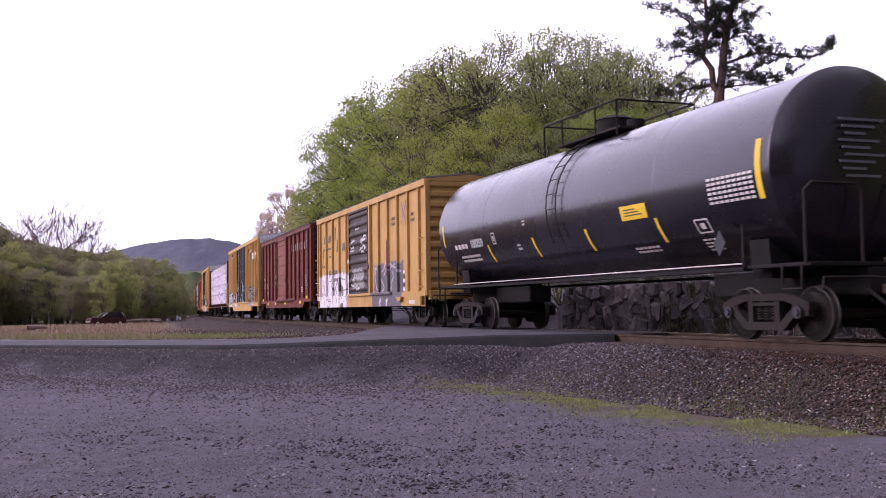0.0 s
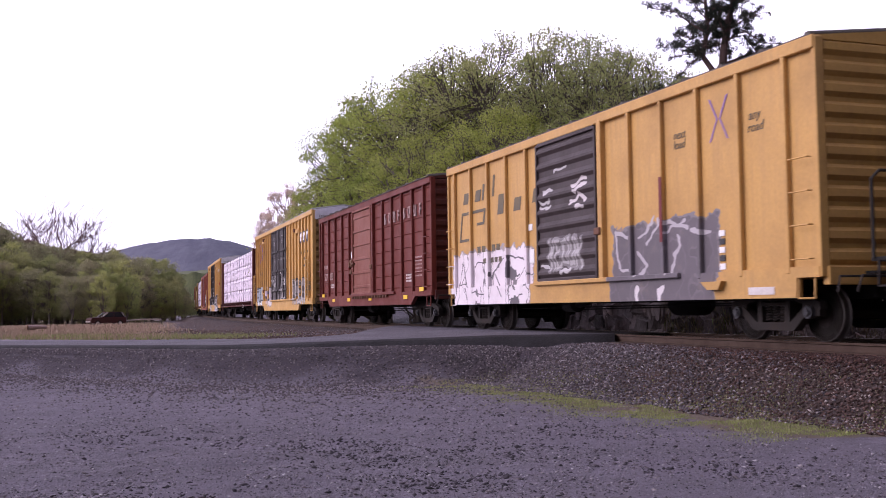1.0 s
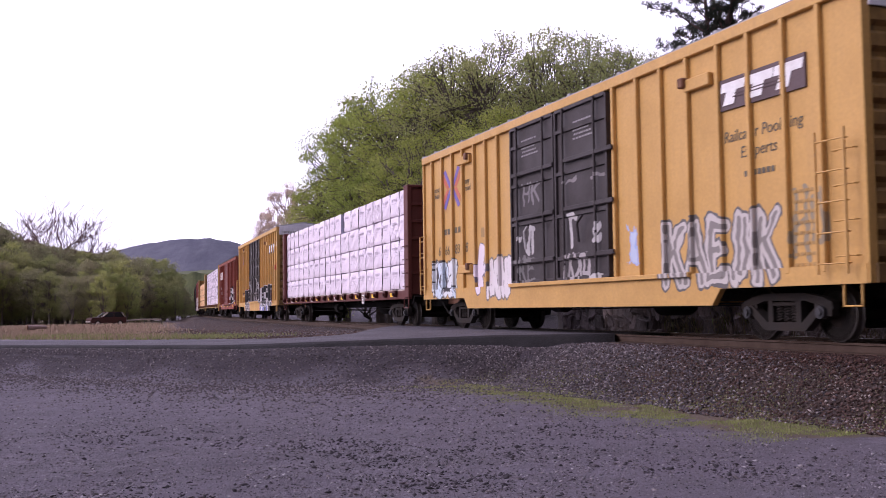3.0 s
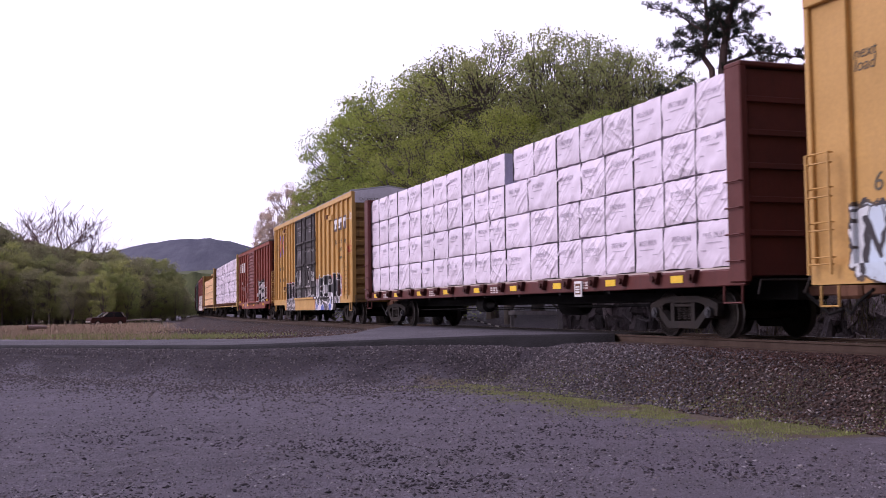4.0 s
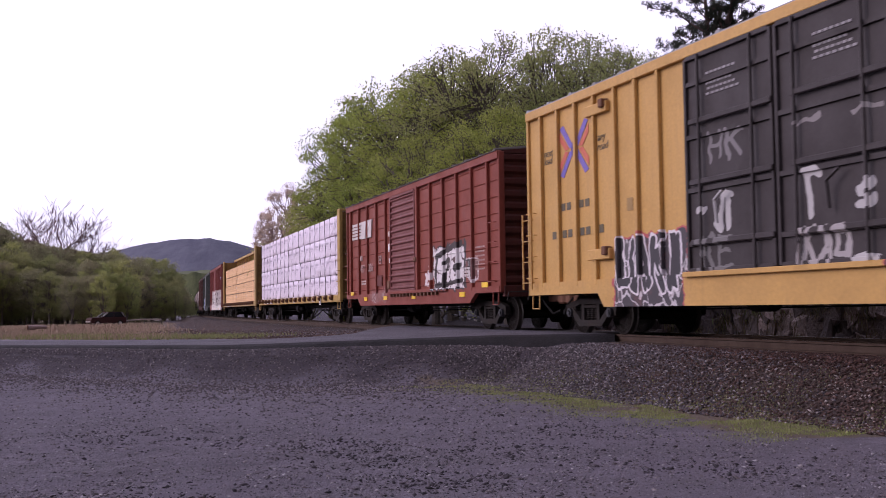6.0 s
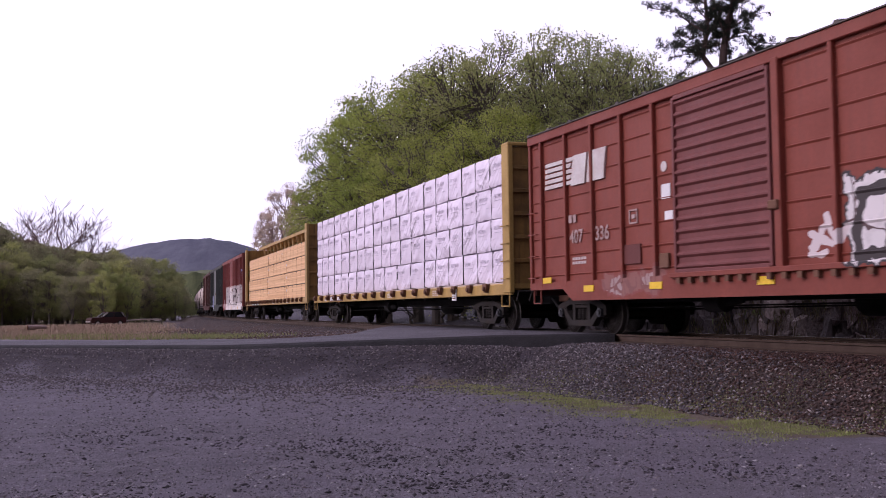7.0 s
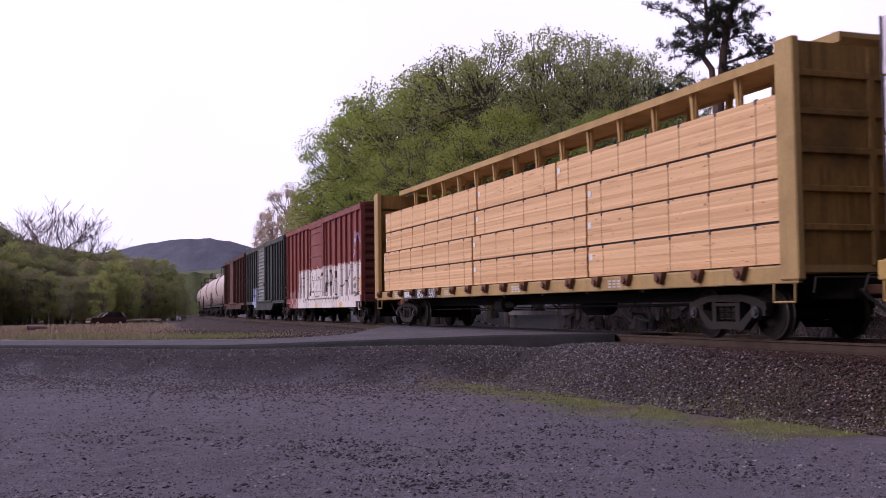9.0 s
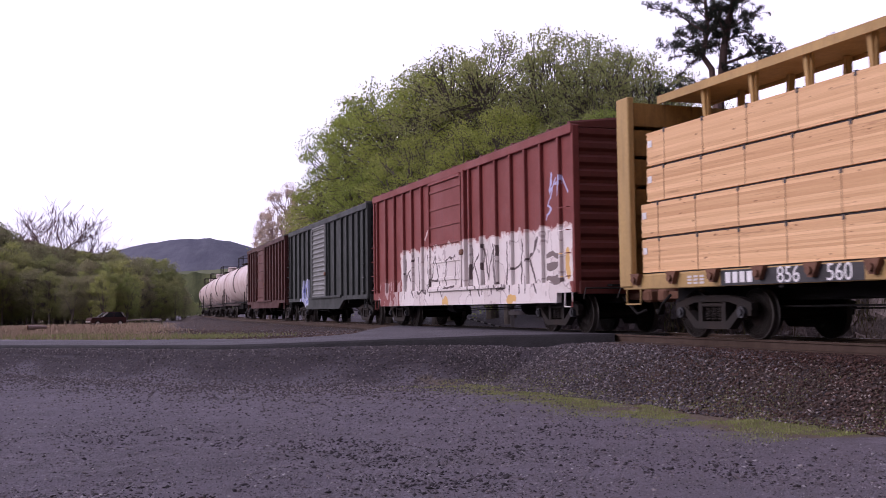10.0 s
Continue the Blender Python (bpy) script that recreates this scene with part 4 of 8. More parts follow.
        for a in (-2.5, 0.2):
            for k in range(5):
                bar_block(car, a + 0.5 + 0.04 * (k % 2), a + 1.45 - 0.1 * (k % 3), 4.18 + 0.09 * k, 4.25 + 0.09 * k, dim_print, 1, -1.507, gap=0.45, broken=7)
            for z in (1.62, 2.66, 3.72):
                part("door_brace", M().box(a + 0.05, a + 2.3, -1.60, -1.545, z, z + 0.1, 0.015), door_t, car)
            part("door_handle", M().tube([(a + 0.85, -1.6, 1.95), (a + 0.85, -1.64, 2.35), (a + 1.1, -1.64, 2.5)], 0.03), door_t, car)
        # vents and small hatch boxes near the eaves
        for x, z in ((-5.62, 4.62), (4.95, 4.42), (-5.6, 1.62)):
            part("bracket", M().box(x, x + 0.16, -1.62, -1.44, z, z + 0.18, 0.02), rust, car)
            b0, b1 = (x + 0.1, x + 0.85) if x > 0 else (x - 0.7, x + 0.2)
            part("bracket_arm", M().box(b0, b1, -1.545, -1.44, z - 0.08, z + 0.14, 0.015), side, car)
        ladder(car, 8.85, -1.66, 1.15, 2.9, 5, 0.6, yellow_plain, True)
        ladder(car, -9.05, -1.64, 1.15, 2.6, 4, 0.45, yellow_plain, True)
        sgn = part("end_band", M().box(9.40, 9.43, -1.38, 1.38, 4.72, 5.1), pale_grey, car)
        half = (s0 - s1) / 2
        sgn.location = (half + 0.035 - 9.41, 0, 0)
        t = writing("EXCESS HEIGHT CAR", 0.16, letter_grey, car, half + 0.06, -1.2, 4.8, turn=radians(90))
        return car

    ttx("tall yellow double-door boxcar with grey end band and light graffiti", -31.498, -50.261, yellow_t1, True)
    ttx("tall yellow double-door boxcar with bold black, white and blue graffiti", -76.71, -95.266, yellow_t2, False)
    ns = red_boxcar_beaded("red-brown steel boxcar with a louvred door and white graffiti", -97.0, -112.768, red_ns, red_ns_door, "louver", None, letter_pale)
    # slanted stripes and two block shapes
    for k in range(5):
        z = 3.24 + 0.125 * k
        part("logo_shape", M().prism([(-7.08 + 0.012 * k, z), (-5.72 - 0.1 * (k % 2), z), (-5.66 - 0.1 * (k % 2), z + 0.085), (-7.06 + 0.012 * k, z + 0.085)], "y", -1.482, -1.44), letter_pale, ns)
    for x, w in ((-5.8, 0.62), (-5.08, 0.72)):
        part("logo_shape", M().prism([(x, 3.2), (x + w, 3.2), (x + w + 0.12, 3.84), (x + 0.12, 3.84)], "y", -1.484, -1.44), letter_pale, ns)
    bar_block(ns, -5.95, -5.55, 2.4, 2.66, letter_worn, 1, -1.465, broken=2)
    writing("407", 0.40, letter_worn, ns, -5.92, -1.467, 1.96, bold=0.006)
    writing("336", 0.40, letter_worn, ns, -4.79, -1.467, 1.96, bold=0.006)
    sten = M().box(-3.42, -3.39, -1.46, -1.44, 2.18, 2.46).box(-3.14, -3.11, -1.46, -1.44, 2.18, 2.46).box(-3.39, -3.14, -1.46, -1.44, 2.18, 2.21).box(-3.39, -3.14, -1.46, -1.44, 2.43, 2.46).box(-3.32, -3.2, -1.46, -1.44, 2.28, 2.36)
    part("stencil", sten, letter_worn, ns)
    part("patch_plate", M().box(-3.66, -3.0, -1.475, -1.44, 1.4, 1.78, 0.005), brown_plain, ns)
    part("card_board", M().box(-2.3, -2.0, -1.5, -1.44, 1.28, 1.55, 0.01), rust, ns)
    part("placard", M().lathe([(-1.452, 0.02), (-1.452, 0.1), (-1.44, 0.1)], "y", 14, (-2.15, 0, 3.15)), letter_pale, ns)
    r1 = boxcar("dark red boxcar with a white graffiti band along its lower half", -163.221, -179.057, 4.545, [-7.45, -6.39, -5.38, -4.36, -3.46, -2.49, 1.65, 2.45, 3.51, 4.49, 5.37, 6.26, 7.21],
                (-1.7, 1.35), red_r1, brown_plain, brown_plain, (0.68, 0.9, 7.05, 0.02), 12.3, 0, "ribbed", red_r1)
    boxcar("grey-green boxcar with a pale louvred door", -179.889, -195.95, 4.485, [-7.4, -6.3, -5.2, -4.1, -3.0, 1.4, 2.5, 3.8, 4.75, 5.7, 6.6, 7.4], (-1.95, 1.1), green_gr, green_gr, roof_dark,
                (0.62, 0.98, 3.4, 0.9), 12.3, 0, "louver", pale_louver)
    boxcar("plain brown boxcar with a ribbed sliding door", -197.261, -212.837, 4.48, [-7.1, -6.0, -4.8, -3.7, 1.6, 2.7, 3.8, 4.9, 6.0, 7.0], (-2.75, 0.6), oxide_dark, red_grimy_shaded, roof_dark,
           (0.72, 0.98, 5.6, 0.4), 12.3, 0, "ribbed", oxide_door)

cars_one()


# ------------------------------------------------------------------ centre-beam flat cars and their loads
def wrap_material(name, base):
    """White plastic wrapping with creases, dust and rows of small faint print."""
    m, nt, bs = nodes_of(name)
    oi = nt.nodes.new("ShaderNodeObjectInfo")
    tc = nt.nodes.new("ShaderNodeTexCoord")
    shift = nt.nodes.new("ShaderNodeVectorMath")
    shift.operation = "ADD"
    nt.links.new(tc.outputs["Object"], shift.inputs[0])
    nt.links.new(math_node(nt, "MULTIPLY", oi.outputs["Random"], 40.0), shift.inputs[1])

    def folds(turn, across, low):
        """Long thin folds lying at one slant, strong in some places and missing in others."""
        mp = nt.nodes.new("ShaderNodeMapping")
        mp.inputs["Rotation"].default_value = (0, radians(turn), 0)
        nt.links.new(shift.outputs[0], mp.inputs[0])
        sc = nt.nodes.new("ShaderNodeVectorMath")
        sc.operation = "MULTIPLY"
        sc.inputs[1].default_value = (0.55, 0.55, across)
        nt.links.new(mp.outputs[0], sc.inputs[0])
        n = noise_node(nt, sc.outputs[0], 1.0, 3, 0.45, 0.2, 0.8)
        ridge_ = math_node(nt, "ABSOLUTE", math_node(nt, "SUBTRACT", n, 0.5), 0.0)
        sharp = math_node(nt, "MINIMUM", math_node(nt, "MULTIPLY", ridge_, 5.0), 1.0)
        where = noise_node(nt, shift.outputs[0], 0.9, 2, 0.5, low, low + 0.2)
        return math_node(nt, "MULTIPLY", math_node(nt, "SUBTRACT", 1.0, sharp), where)

    crease = math_node(nt, "ADD", folds(38, 4.2, 0.42), math_node(nt, "ADD", folds(-30, 3.6, 0.52), folds(72, 3.4, 0.55)))
    fine = noise_node(nt, coords(nt), 9.0, 5, 0.6, 0.3, 0.7)
    wv = nt.nodes.new("ShaderNodeTexWave")
    wv.bands_direction = "DIAGONAL"
    wv.inputs["Scale"].default_value, wv.inputs["Distortion"].default_value = 0.55, 6.0
    wv.inputs["Detail"].default_value = 3
    nt.links.new(coords(nt, (1, 1, 1)), wv.inputs["Vector"])
    col = mix_node(nt, fine, tuple(c * 0.93 for c in base), base)
    stain = noise_node(nt, coords(nt), 1.4, 4, 0.6, 0.5, 0.8)
    col = mix_node(nt, math_node(nt, "MULTIPLY", stain, 0.35), col, (0.50, 0.43, 0.50))
    hsv = nt.nodes.new("ShaderNodeHueSaturation")
    nt.links.new(math_node(nt, "ADD", math_node(nt, "MULTIPLY", oi.outputs["Random"], 0.12), 0.92), hsv.inputs["Value"])
    nt.links.new(col, hsv.inputs["Color"])
    nt.links.new(hsv.outputs[0], bs.inputs["Base Color"])
    bs.inputs["Roughness"].default_value = 0.42
    h = math_node(nt, "ADD", math_node(nt, "MULTIPLY", crease, 1.0), math_node(nt, "MULTIPLY", wv.outputs[0], 0.25))
    nt.links.new(bump_node(nt, h, 0.75, 0.045), bs.inputs["Normal"])
    return m


def lumber_material():
    """Fresh sawn boards: every board its own tone, long grain, knots and a few dark streaks."""
    m, nt, bs = nodes_of("sawn_softwood")
    oi = nt.nodes.new("ShaderNodeObjectInfo")
    tc = nt.nodes.new("ShaderNodeTexCoord")
    moved = nt.nodes.new("ShaderNodeVectorMath")
    moved.operation = "ADD"
    nt.links.new(tc.outputs["Object"], moved.inputs[0])
    nt.links.new(math_node(nt, "MULTIPLY", oi.outputs["Random"], 60.0), moved.inputs[1])

    def stretched(sx, sz):
        mp = nt.nodes.new("ShaderNodeMapping")
        mp.inputs["Scale"].default_value = (sx, 3.0, sz)
        nt.links.new(moved.outputs[0], mp.inputs[0])
        return mp.outputs[0]

    tone = math_node(nt, "ADD", math_node(nt, "MULTIPLY", oi.outputs["Random"], 0.6), math_node(nt, "MULTIPLY", noise_node(nt, stretched(0.22, 2.0), 1.0, 2, 0.5, 0.3, 0.7), 0.4))
    col = mix_node(nt, tone, (0.56, 0.315, 0.15), (0.86, 0.565, 0.31))
    grain = noise_node(nt, stretched(0.35, 22.0), 4.0, 5, 0.65, 0.3, 0.7)
    col = mix_node(nt, math_node(nt, "MULTIPLY", grain, 0.28), col, (0.42, 0.215, 0.09))
    dark = noise_node(nt, stretched(0.5, 6.0), 1.6, 3, 0.5, 0.64, 0.72)
    col = mix_node(nt, math_node(nt, "MULTIPLY", dark, 0.5), col, (0.28, 0.14, 0.065))
    knots = noise_node(nt, stretched(2.2, 6.0), 2.4, 2, 0.4, 0.70, 0.75)
    col = mix_node(nt, math_node(nt, "MULTIPLY", knots, 0.75), col, (0.22, 0.095, 0.04))
    nt.links.new(col, bs.inputs["Base Color"])
    bs.inputs["Roughness"].default_value = 0.8
    nt.links.new(bump_node(nt, grain, 0.2, 0.01), bs.inputs["Normal"])
    return m


wrap_white = wrap_material("lumber_wrap", (0.76, 0.665, 0.765))
wrap_end = surface("wrap_end_grey", (0.44, 0.42, 0.54), (0.3, 0.29, 0.36), 0.3, 0.5)
print_grey = surface("faded_print", (0.50, 0.44, 0.52), (0.64, 0.56, 0.65), 0.6, 0.6, 0, 30, 6)
dunnage_wood = surface("pale_dunnage", (0.52, 0.44, 0.40), (0.26, 0.2, 0.17), 0.6, 0.8)
strap_grey = surface("strap_grey", (0.20, 0.175, 0.20), (0.12, 0.105, 0.12), 0.5, 0.5)
strap_black = surface("strap_black", (0.05, 0.045, 0.05), (0.1, 0.09, 0.09), 0.4, 0.5)
softwood = lumber_material()
strap_tan = surface("strap_tan", (0.34, 0.19, 0.10), (0.16, 0.09, 0.05), 0.4, 0.6)
stake_brown = surface("centrebeam_brown", (0.105, 0.026, 0.021), (0.05, 0.022, 0.019), 0.5, 0.6, 0, 16, 1.0, 0.05, True)
stake_yellow = surface("centrebeam_yellow", (0.43, 0.27, 0.075), (0.18, 0.11, 0.05), 0.55, 0.6, 0, 16, 1.2, 0.05, True)
stake_tan = surface("centrebeam_dull_yellow", (0.40, 0.26, 0.10), (0.17, 0.11, 0.06), 0.55, 0.65, 0, 16, 1.2, 0.05, True)
LOAD_Z, TIER = 1.24, 0.826
_word = text_mesh("PREMIUM", 0.15, print_grey)
PRINT = (_word, max(v.co.x for v in _word.vertices))


def centerbeam(label, s0, s1, paint, tc, top=4.72, tags=True, beam_seen=False, rear_post=True):
    L, s_mid = s0 - s1, (s0 + s1) / 2
    H = L / 2
    car = thing("centerbeam_flatcar", label, "flatcar", "freight cars of the train")
    for sg in (-1, 1):
        y = sg * 1.36
        part("side_sill", M().box(-H + 0.05, H - 0.05, min(y, y + sg * 0.1), max(y, y + sg * 0.1), 0.90, 1.17, 0.015), paint, car)
        n = 18
        for k in range(n):
            x = -H + 0.63 + 1.225 * k
            yo, yi = y + sg * 0.1, y + sg * 0.2
            w = M().prism([(x - 0.16, 1.20), (x + 0.16, 1.20), (x + 0.05, 0.98), (x - 0.05, 0.98)], "y", min(yo, yi), max(yo, yi))
            w.cyl((x, yo, 1.08), (x, yi + sg * 0.05, 1.08), 0.06, n=8)
            part("winch", w, red_grimy_shaded if paint is stake_brown else rust, car)
            if k % 2 == 0 and k < n - 1 and tags and sg < 0:
                part("reflector", M().box(x + 0.45, x + 0.85, -1.472, -1.46, 0.99, 1.12), paint_yellow, car)
            elif sg < 0 and k < n - 1 and k % 4 == 1:
                bar_block(car, x + 0.4, x + 0.95, 0.96, 1.13, letter_pale, 3, -1.462, broken=3)
    part("deck", M().box(-H + 0.06, H - 0.06, -1.36, 1.36, 1.06, 1.19, 0.01), paint, car)
    if not beam_seen:
        part("dunnage", M().box(-H + 0.55, H - 0.55, -1.305, 1.305, 1.193, 1.226), dunnage_wood, car)
    for sg in (-1, 1):
        x = sg * H
        a, b = sorted((x - sg * 0.14, x))
        plain = sg < 0 and not rear_post
        half_y, up = (1.2, top - 0.2) if plain else (1.38, top - 0.05)
        m = M().box(min(x - sg * 0.06, x - sg * 0.14), max(x - sg * 0.06, x - sg * 0.14), -half_y, half_y, 1.17, up)
        # yellow bulkheads use the end colour that has shade painted in
        end_tone = paint if paint is stake_brown else yellow_grimy_shaded
        bk = part("bulkhead", m, end_tone, car, "steel end bulkhead with horizontal ribs")
        for z in np.linspace(1.75, top - 0.55, 5):
            part("rib", M().box(a, b, 0.02 - half_y, half_y - 0.02, z - 0.05, z + 0.05, 0.01), end_tone, bk)
        part("rib", M().box(a - 0.004, b + 0.004, -0.06, 0.06, 1.17, up - 0.05, 0.01), end_tone, bk)
        for yy in (-1, 1) if rear_post or sg > 0 else ():
            p = M().box(min(x - sg * 0.42, x + sg * 0.02), max(x - sg * 0.42, x + sg * 0.02), min(yy * 1.36, yy * 1.5), max(yy * 1.36, yy * 1.5), 0.95, top, 0.02)
            part("bulkhead_post", p, paint, car)
        cp = M().box(min(x - sg * 0.42, x + sg * 0.03), max(x - sg * 0.42, x + sg * 0.03), -1.5, 1.5, top - 0.02, top + 0.07, 0.02)
        if not plain and not beam_seen:
            part("bulkhead_cap", cp, paint, car)
        stirrup(car, sg * (H - 0.4), 0.98, paint, -1.43, 0.5)
        ladder(car, sg * (H - 0.2), -1.56, 1.3, 2.6, 4, 0.4, paint) if not beam_seen and not plain else None
    bw = 0.57
    if beam_seen:
        top += 0.14
    beam_m = M().prism([(-bw, top - 0.16), (0.04 - bw, top - 0.16), (0.04 - bw, top - 0.09), (bw - 0.04, top - 0.09), (bw - 0.04, top - 0.16), (bw, top - 0.16), (bw, top), (-bw, top)], "x", *((-H + 0.02, H - 0.02) if beam_seen else (-H + 0.1, H - 0.1)))
    part("top_beam", beam_m, paint, car)
    n = 16
    for k in range(1, n):
        x = -H + L * k / n
        for sy in (-1, 1):
            part("beam_post", M().beam((x, sy * 0.16, 1.18), (x, sy * (bw - 0.15), top - 0.1), 0.09, 0.12), paint, car)
        part("gusset", M().prism([(x - 0.10, top - 0.12), (x + 0.09, top - 0.12), (x + 0.07, top - 0.75), (x - 0.07, top - 0.75)], "y", 0.16 - bw, 0.22 - bw), paint, car)
    underframe(car, L, tc)
    register(car, s_mid, tc)
    return car


def bundle(car_index, kind, x0, x1, z0, z1, sg, rng):
    """One strapped bundle of boards, wrapped or bare; its own thing, carried by the flat car."""
    w, h = x1 - x0 - (0.008 if kind == "wrap" else 0.07), z1 - z0 - (0.024 if kind == "wrap" else 0.04)
    y0, y1 = -1.30 + rng.uniform(-0.015, 0.015), -0.42
    if kind == "wrap":
        ob = thing("lumber_bundle", "white plastic-wrapped bundle of lumber on the flatcar", "lumber bundle", "wrapped lumber bundles")
        m = M()
        n = max(1, round(w / 1.22))
        straps = [-w / 2 + 0.02] + [-w / 2 + w * i / n + rng.uniform(-0.06, 0.06) for i in range(1, n)]
        nx, nz = max(6, int(w / 0.09)), 9
        # slack sheet: pillowed between the straps, ruffled along its lower hem
        ph = [rng.uniform(0, 6.28) for _ in range(6)]
        vs, fs = [], []
        for i in range(nx + 1):
            x = -w / 2 + w * i / nx
            near = min(min(abs(x - q) for q in straps), w / 2 - x)
            puff = -0.016 * (0.72 + 0.28 * min(1.0, near / 0.16)) if 0 < i < nx else 0.012
            for j in range(nz + 1):
                t = j / nz
                fold = 0.010 * math.sin(7 * x - 9 * t + ph[0]) * math.sin(2.3 * x + ph[1]) + 0.006 * math.sin(17 * x + 8 * t + ph[2])
                hem = 0.014 * math.sin(11 * x + ph[3] + 2 * math.sin(5 * x)) * max(0.0, 1 - t * 4)
                edge = 0.020 if j in (0, nz) else 0.0
                yy = y0 + edge + (puff * (1 - (2 * t - 1) ** 4) + 1.4 * fold * (0 < i < nx) - 1.5 * abs(hem))
                drop = 0.012 * math.sin(3.1 * x + ph[4]) + 0.008 * math.sin(13 * x + ph[5])
                zz = 0.004 + (h - 0.004) * t + (drop if j == 0 else (rng.uniform(-0.01, 0.008) if j == nz else 0))
                vs.append((x, yy, zz))
            vs += [(x, y1, h), (x, y1, 0.0)]
        k = nz + 3
        for i in range(nx):
            for j in range(k):
                fs.append((i * k + j, (i + 1) * k + j, (i + 1) * k + (j + 1) % k, i * k + (j + 1) % k))
        m.add(vs, fs)
        m.mi = 1
        m.add(vs[:k], [tuple(range(k))])
        m.add(vs[-k:], [tuple(range(k - 1, -1, -1))])
        part("wrapping", m, [wrap_white, wrap_end], ob, smooth=True)
        for i in range(n):
            a = -w / 2 + w * (i + rng.uniform(0.14, 0.24)) / n
            b = a + min(0.62, 0.58 * w / n)
            zt = h * rng.uniform(0.60, 0.66)
            pr = part("print", PRINT[0], None, ob)
            pr.matrix_basis = Matrix.Translation((a, y0 - 0.026, zt)) @ Matrix.Rotation(rng.uniform(-0.03, 0.03), 4, "Y") @ Matrix.Diagonal(((b - a) / PRINT[1], 1, 1, 1))
            bar_block(ob, a + 0.03, b - 0.06, zt - 0.075, zt - 0.055, print_grey, 1, y0 - 0.024, "print", broken=9)
            bar_block(ob, a - 0.08, a + 0.1, h * 0.36, h * 0.385, print_grey, 1, y0 - 0.024, "print", broken=3)
            bar_block(ob, b - 0.12, b + 0.06, h * 0.38, h * 0.405, print_grey, 1, y0 - 0.024, "print", broken=3)
        for i, x in enumerate(straps):
            st = M()
            zs = np.linspace(0.005, h + 0.008, 6)
            wd = rng.uniform(0.006, 0.010)
            xs = [x + rng.uniform(-0.006, 0.006) for _ in zs]
            ring = [(xx + sx * wd, yy, zz) for xx, zz in zip(xs, zs) for sx, yy in ((-1, y0 + 0.006), (-1, y0 - 0.026), (1, y0 - 0.026), (1, y0 + 0.006))]
            st.add(ring, [(4 * q + e, 4 * q + e + 1, 4 * q + e + 5, 4 * q + e + 4) for q in range(5) for e in range(3)] + [(20, 21, 22, 23), (3, 2, 1, 0)])
            part("strap", st, strap_grey if i else strap_black, ob)
            if rng.random() < 0.14:
                z = h * rng.uniform(0.55, 0.9)
                part("torn_flap", M().prism([(x + 0.02, z), (x + rng.uniform(0.14, 0.3), z + rng.uniform(-0.08, 0.08)), (x + 0.1, z + 0.1)], "y", y0 - 0.05, y0 - 0.02), wrap_white, ob)
    else:
        ob = thing("board_bundle", "bare sawn softwood boards strapped in a bundle on the flatcar", "lumber bundle", "bare board bundles")
        rows = 15
        dz = h / rows
        core = part("stack_core", M().box(-w / 2 + 0.04, w / 2 - 0.04, y0 + 0.03, y1, 0.0, h), softwood, ob)
        for r in range(rows):
            d = rng.uniform(-0.002, 0.002)
            e0, e1 = rng.uniform(0, 0.03), rng.uniform(0, 0.03)
            part("board", M().box(-w / 2 + e0, w / 2 - e1, y0 + d, y0 + 0.14, r * dz + 0.0006, (r + 1) * dz - 0.0012), softwood, core)
        n = max(2, round(w / 1.2))
        for i in range(n):
            x = -w / 2 + w * (i + 0.5) / n + rng.uniform(-0.03, 0.03)
            part("strap", M().box(x - 0.006, x + 0.006, y0 - 0.008, y0 - 0.004, 0.0, h + 0.006), strap_tan, ob)
            part("corner_guard", M().box(x - 0.025, x + 0.025, y0 - 0.012, y0 + 0.05, h - 0.06, h + 0.02), strap_black, ob)
        # set-back batten coloured black to draw the dark gap between tiers
        part("batten", M().box(-w / 2 + 0.05, w / 2 - 0.05, y0 + 0.06, y1, -0.032, 0.0), strap_black, ob)
        part("end_tag", M().box(-w / 2 + 0.06, -w / 2 + 0.2, y0 - 0.013, y0 - 0.009, h * 0.55, h * 0.75), paint_white, ob)
    LOADS.append((ob, car_index, Matrix.Translation(((x0 + x1) / 2, 0, z0))))
    if sg > 0:
        # the same again on the other side of the beam
        other = copy_thing(ob, Matrix())
        LOADS.append((other, car_index, Matrix.Translation(((x0 + x1) / 2, 0, z0)) @ Matrix.Rotation(math.pi, 4, "Z")))
    return ob


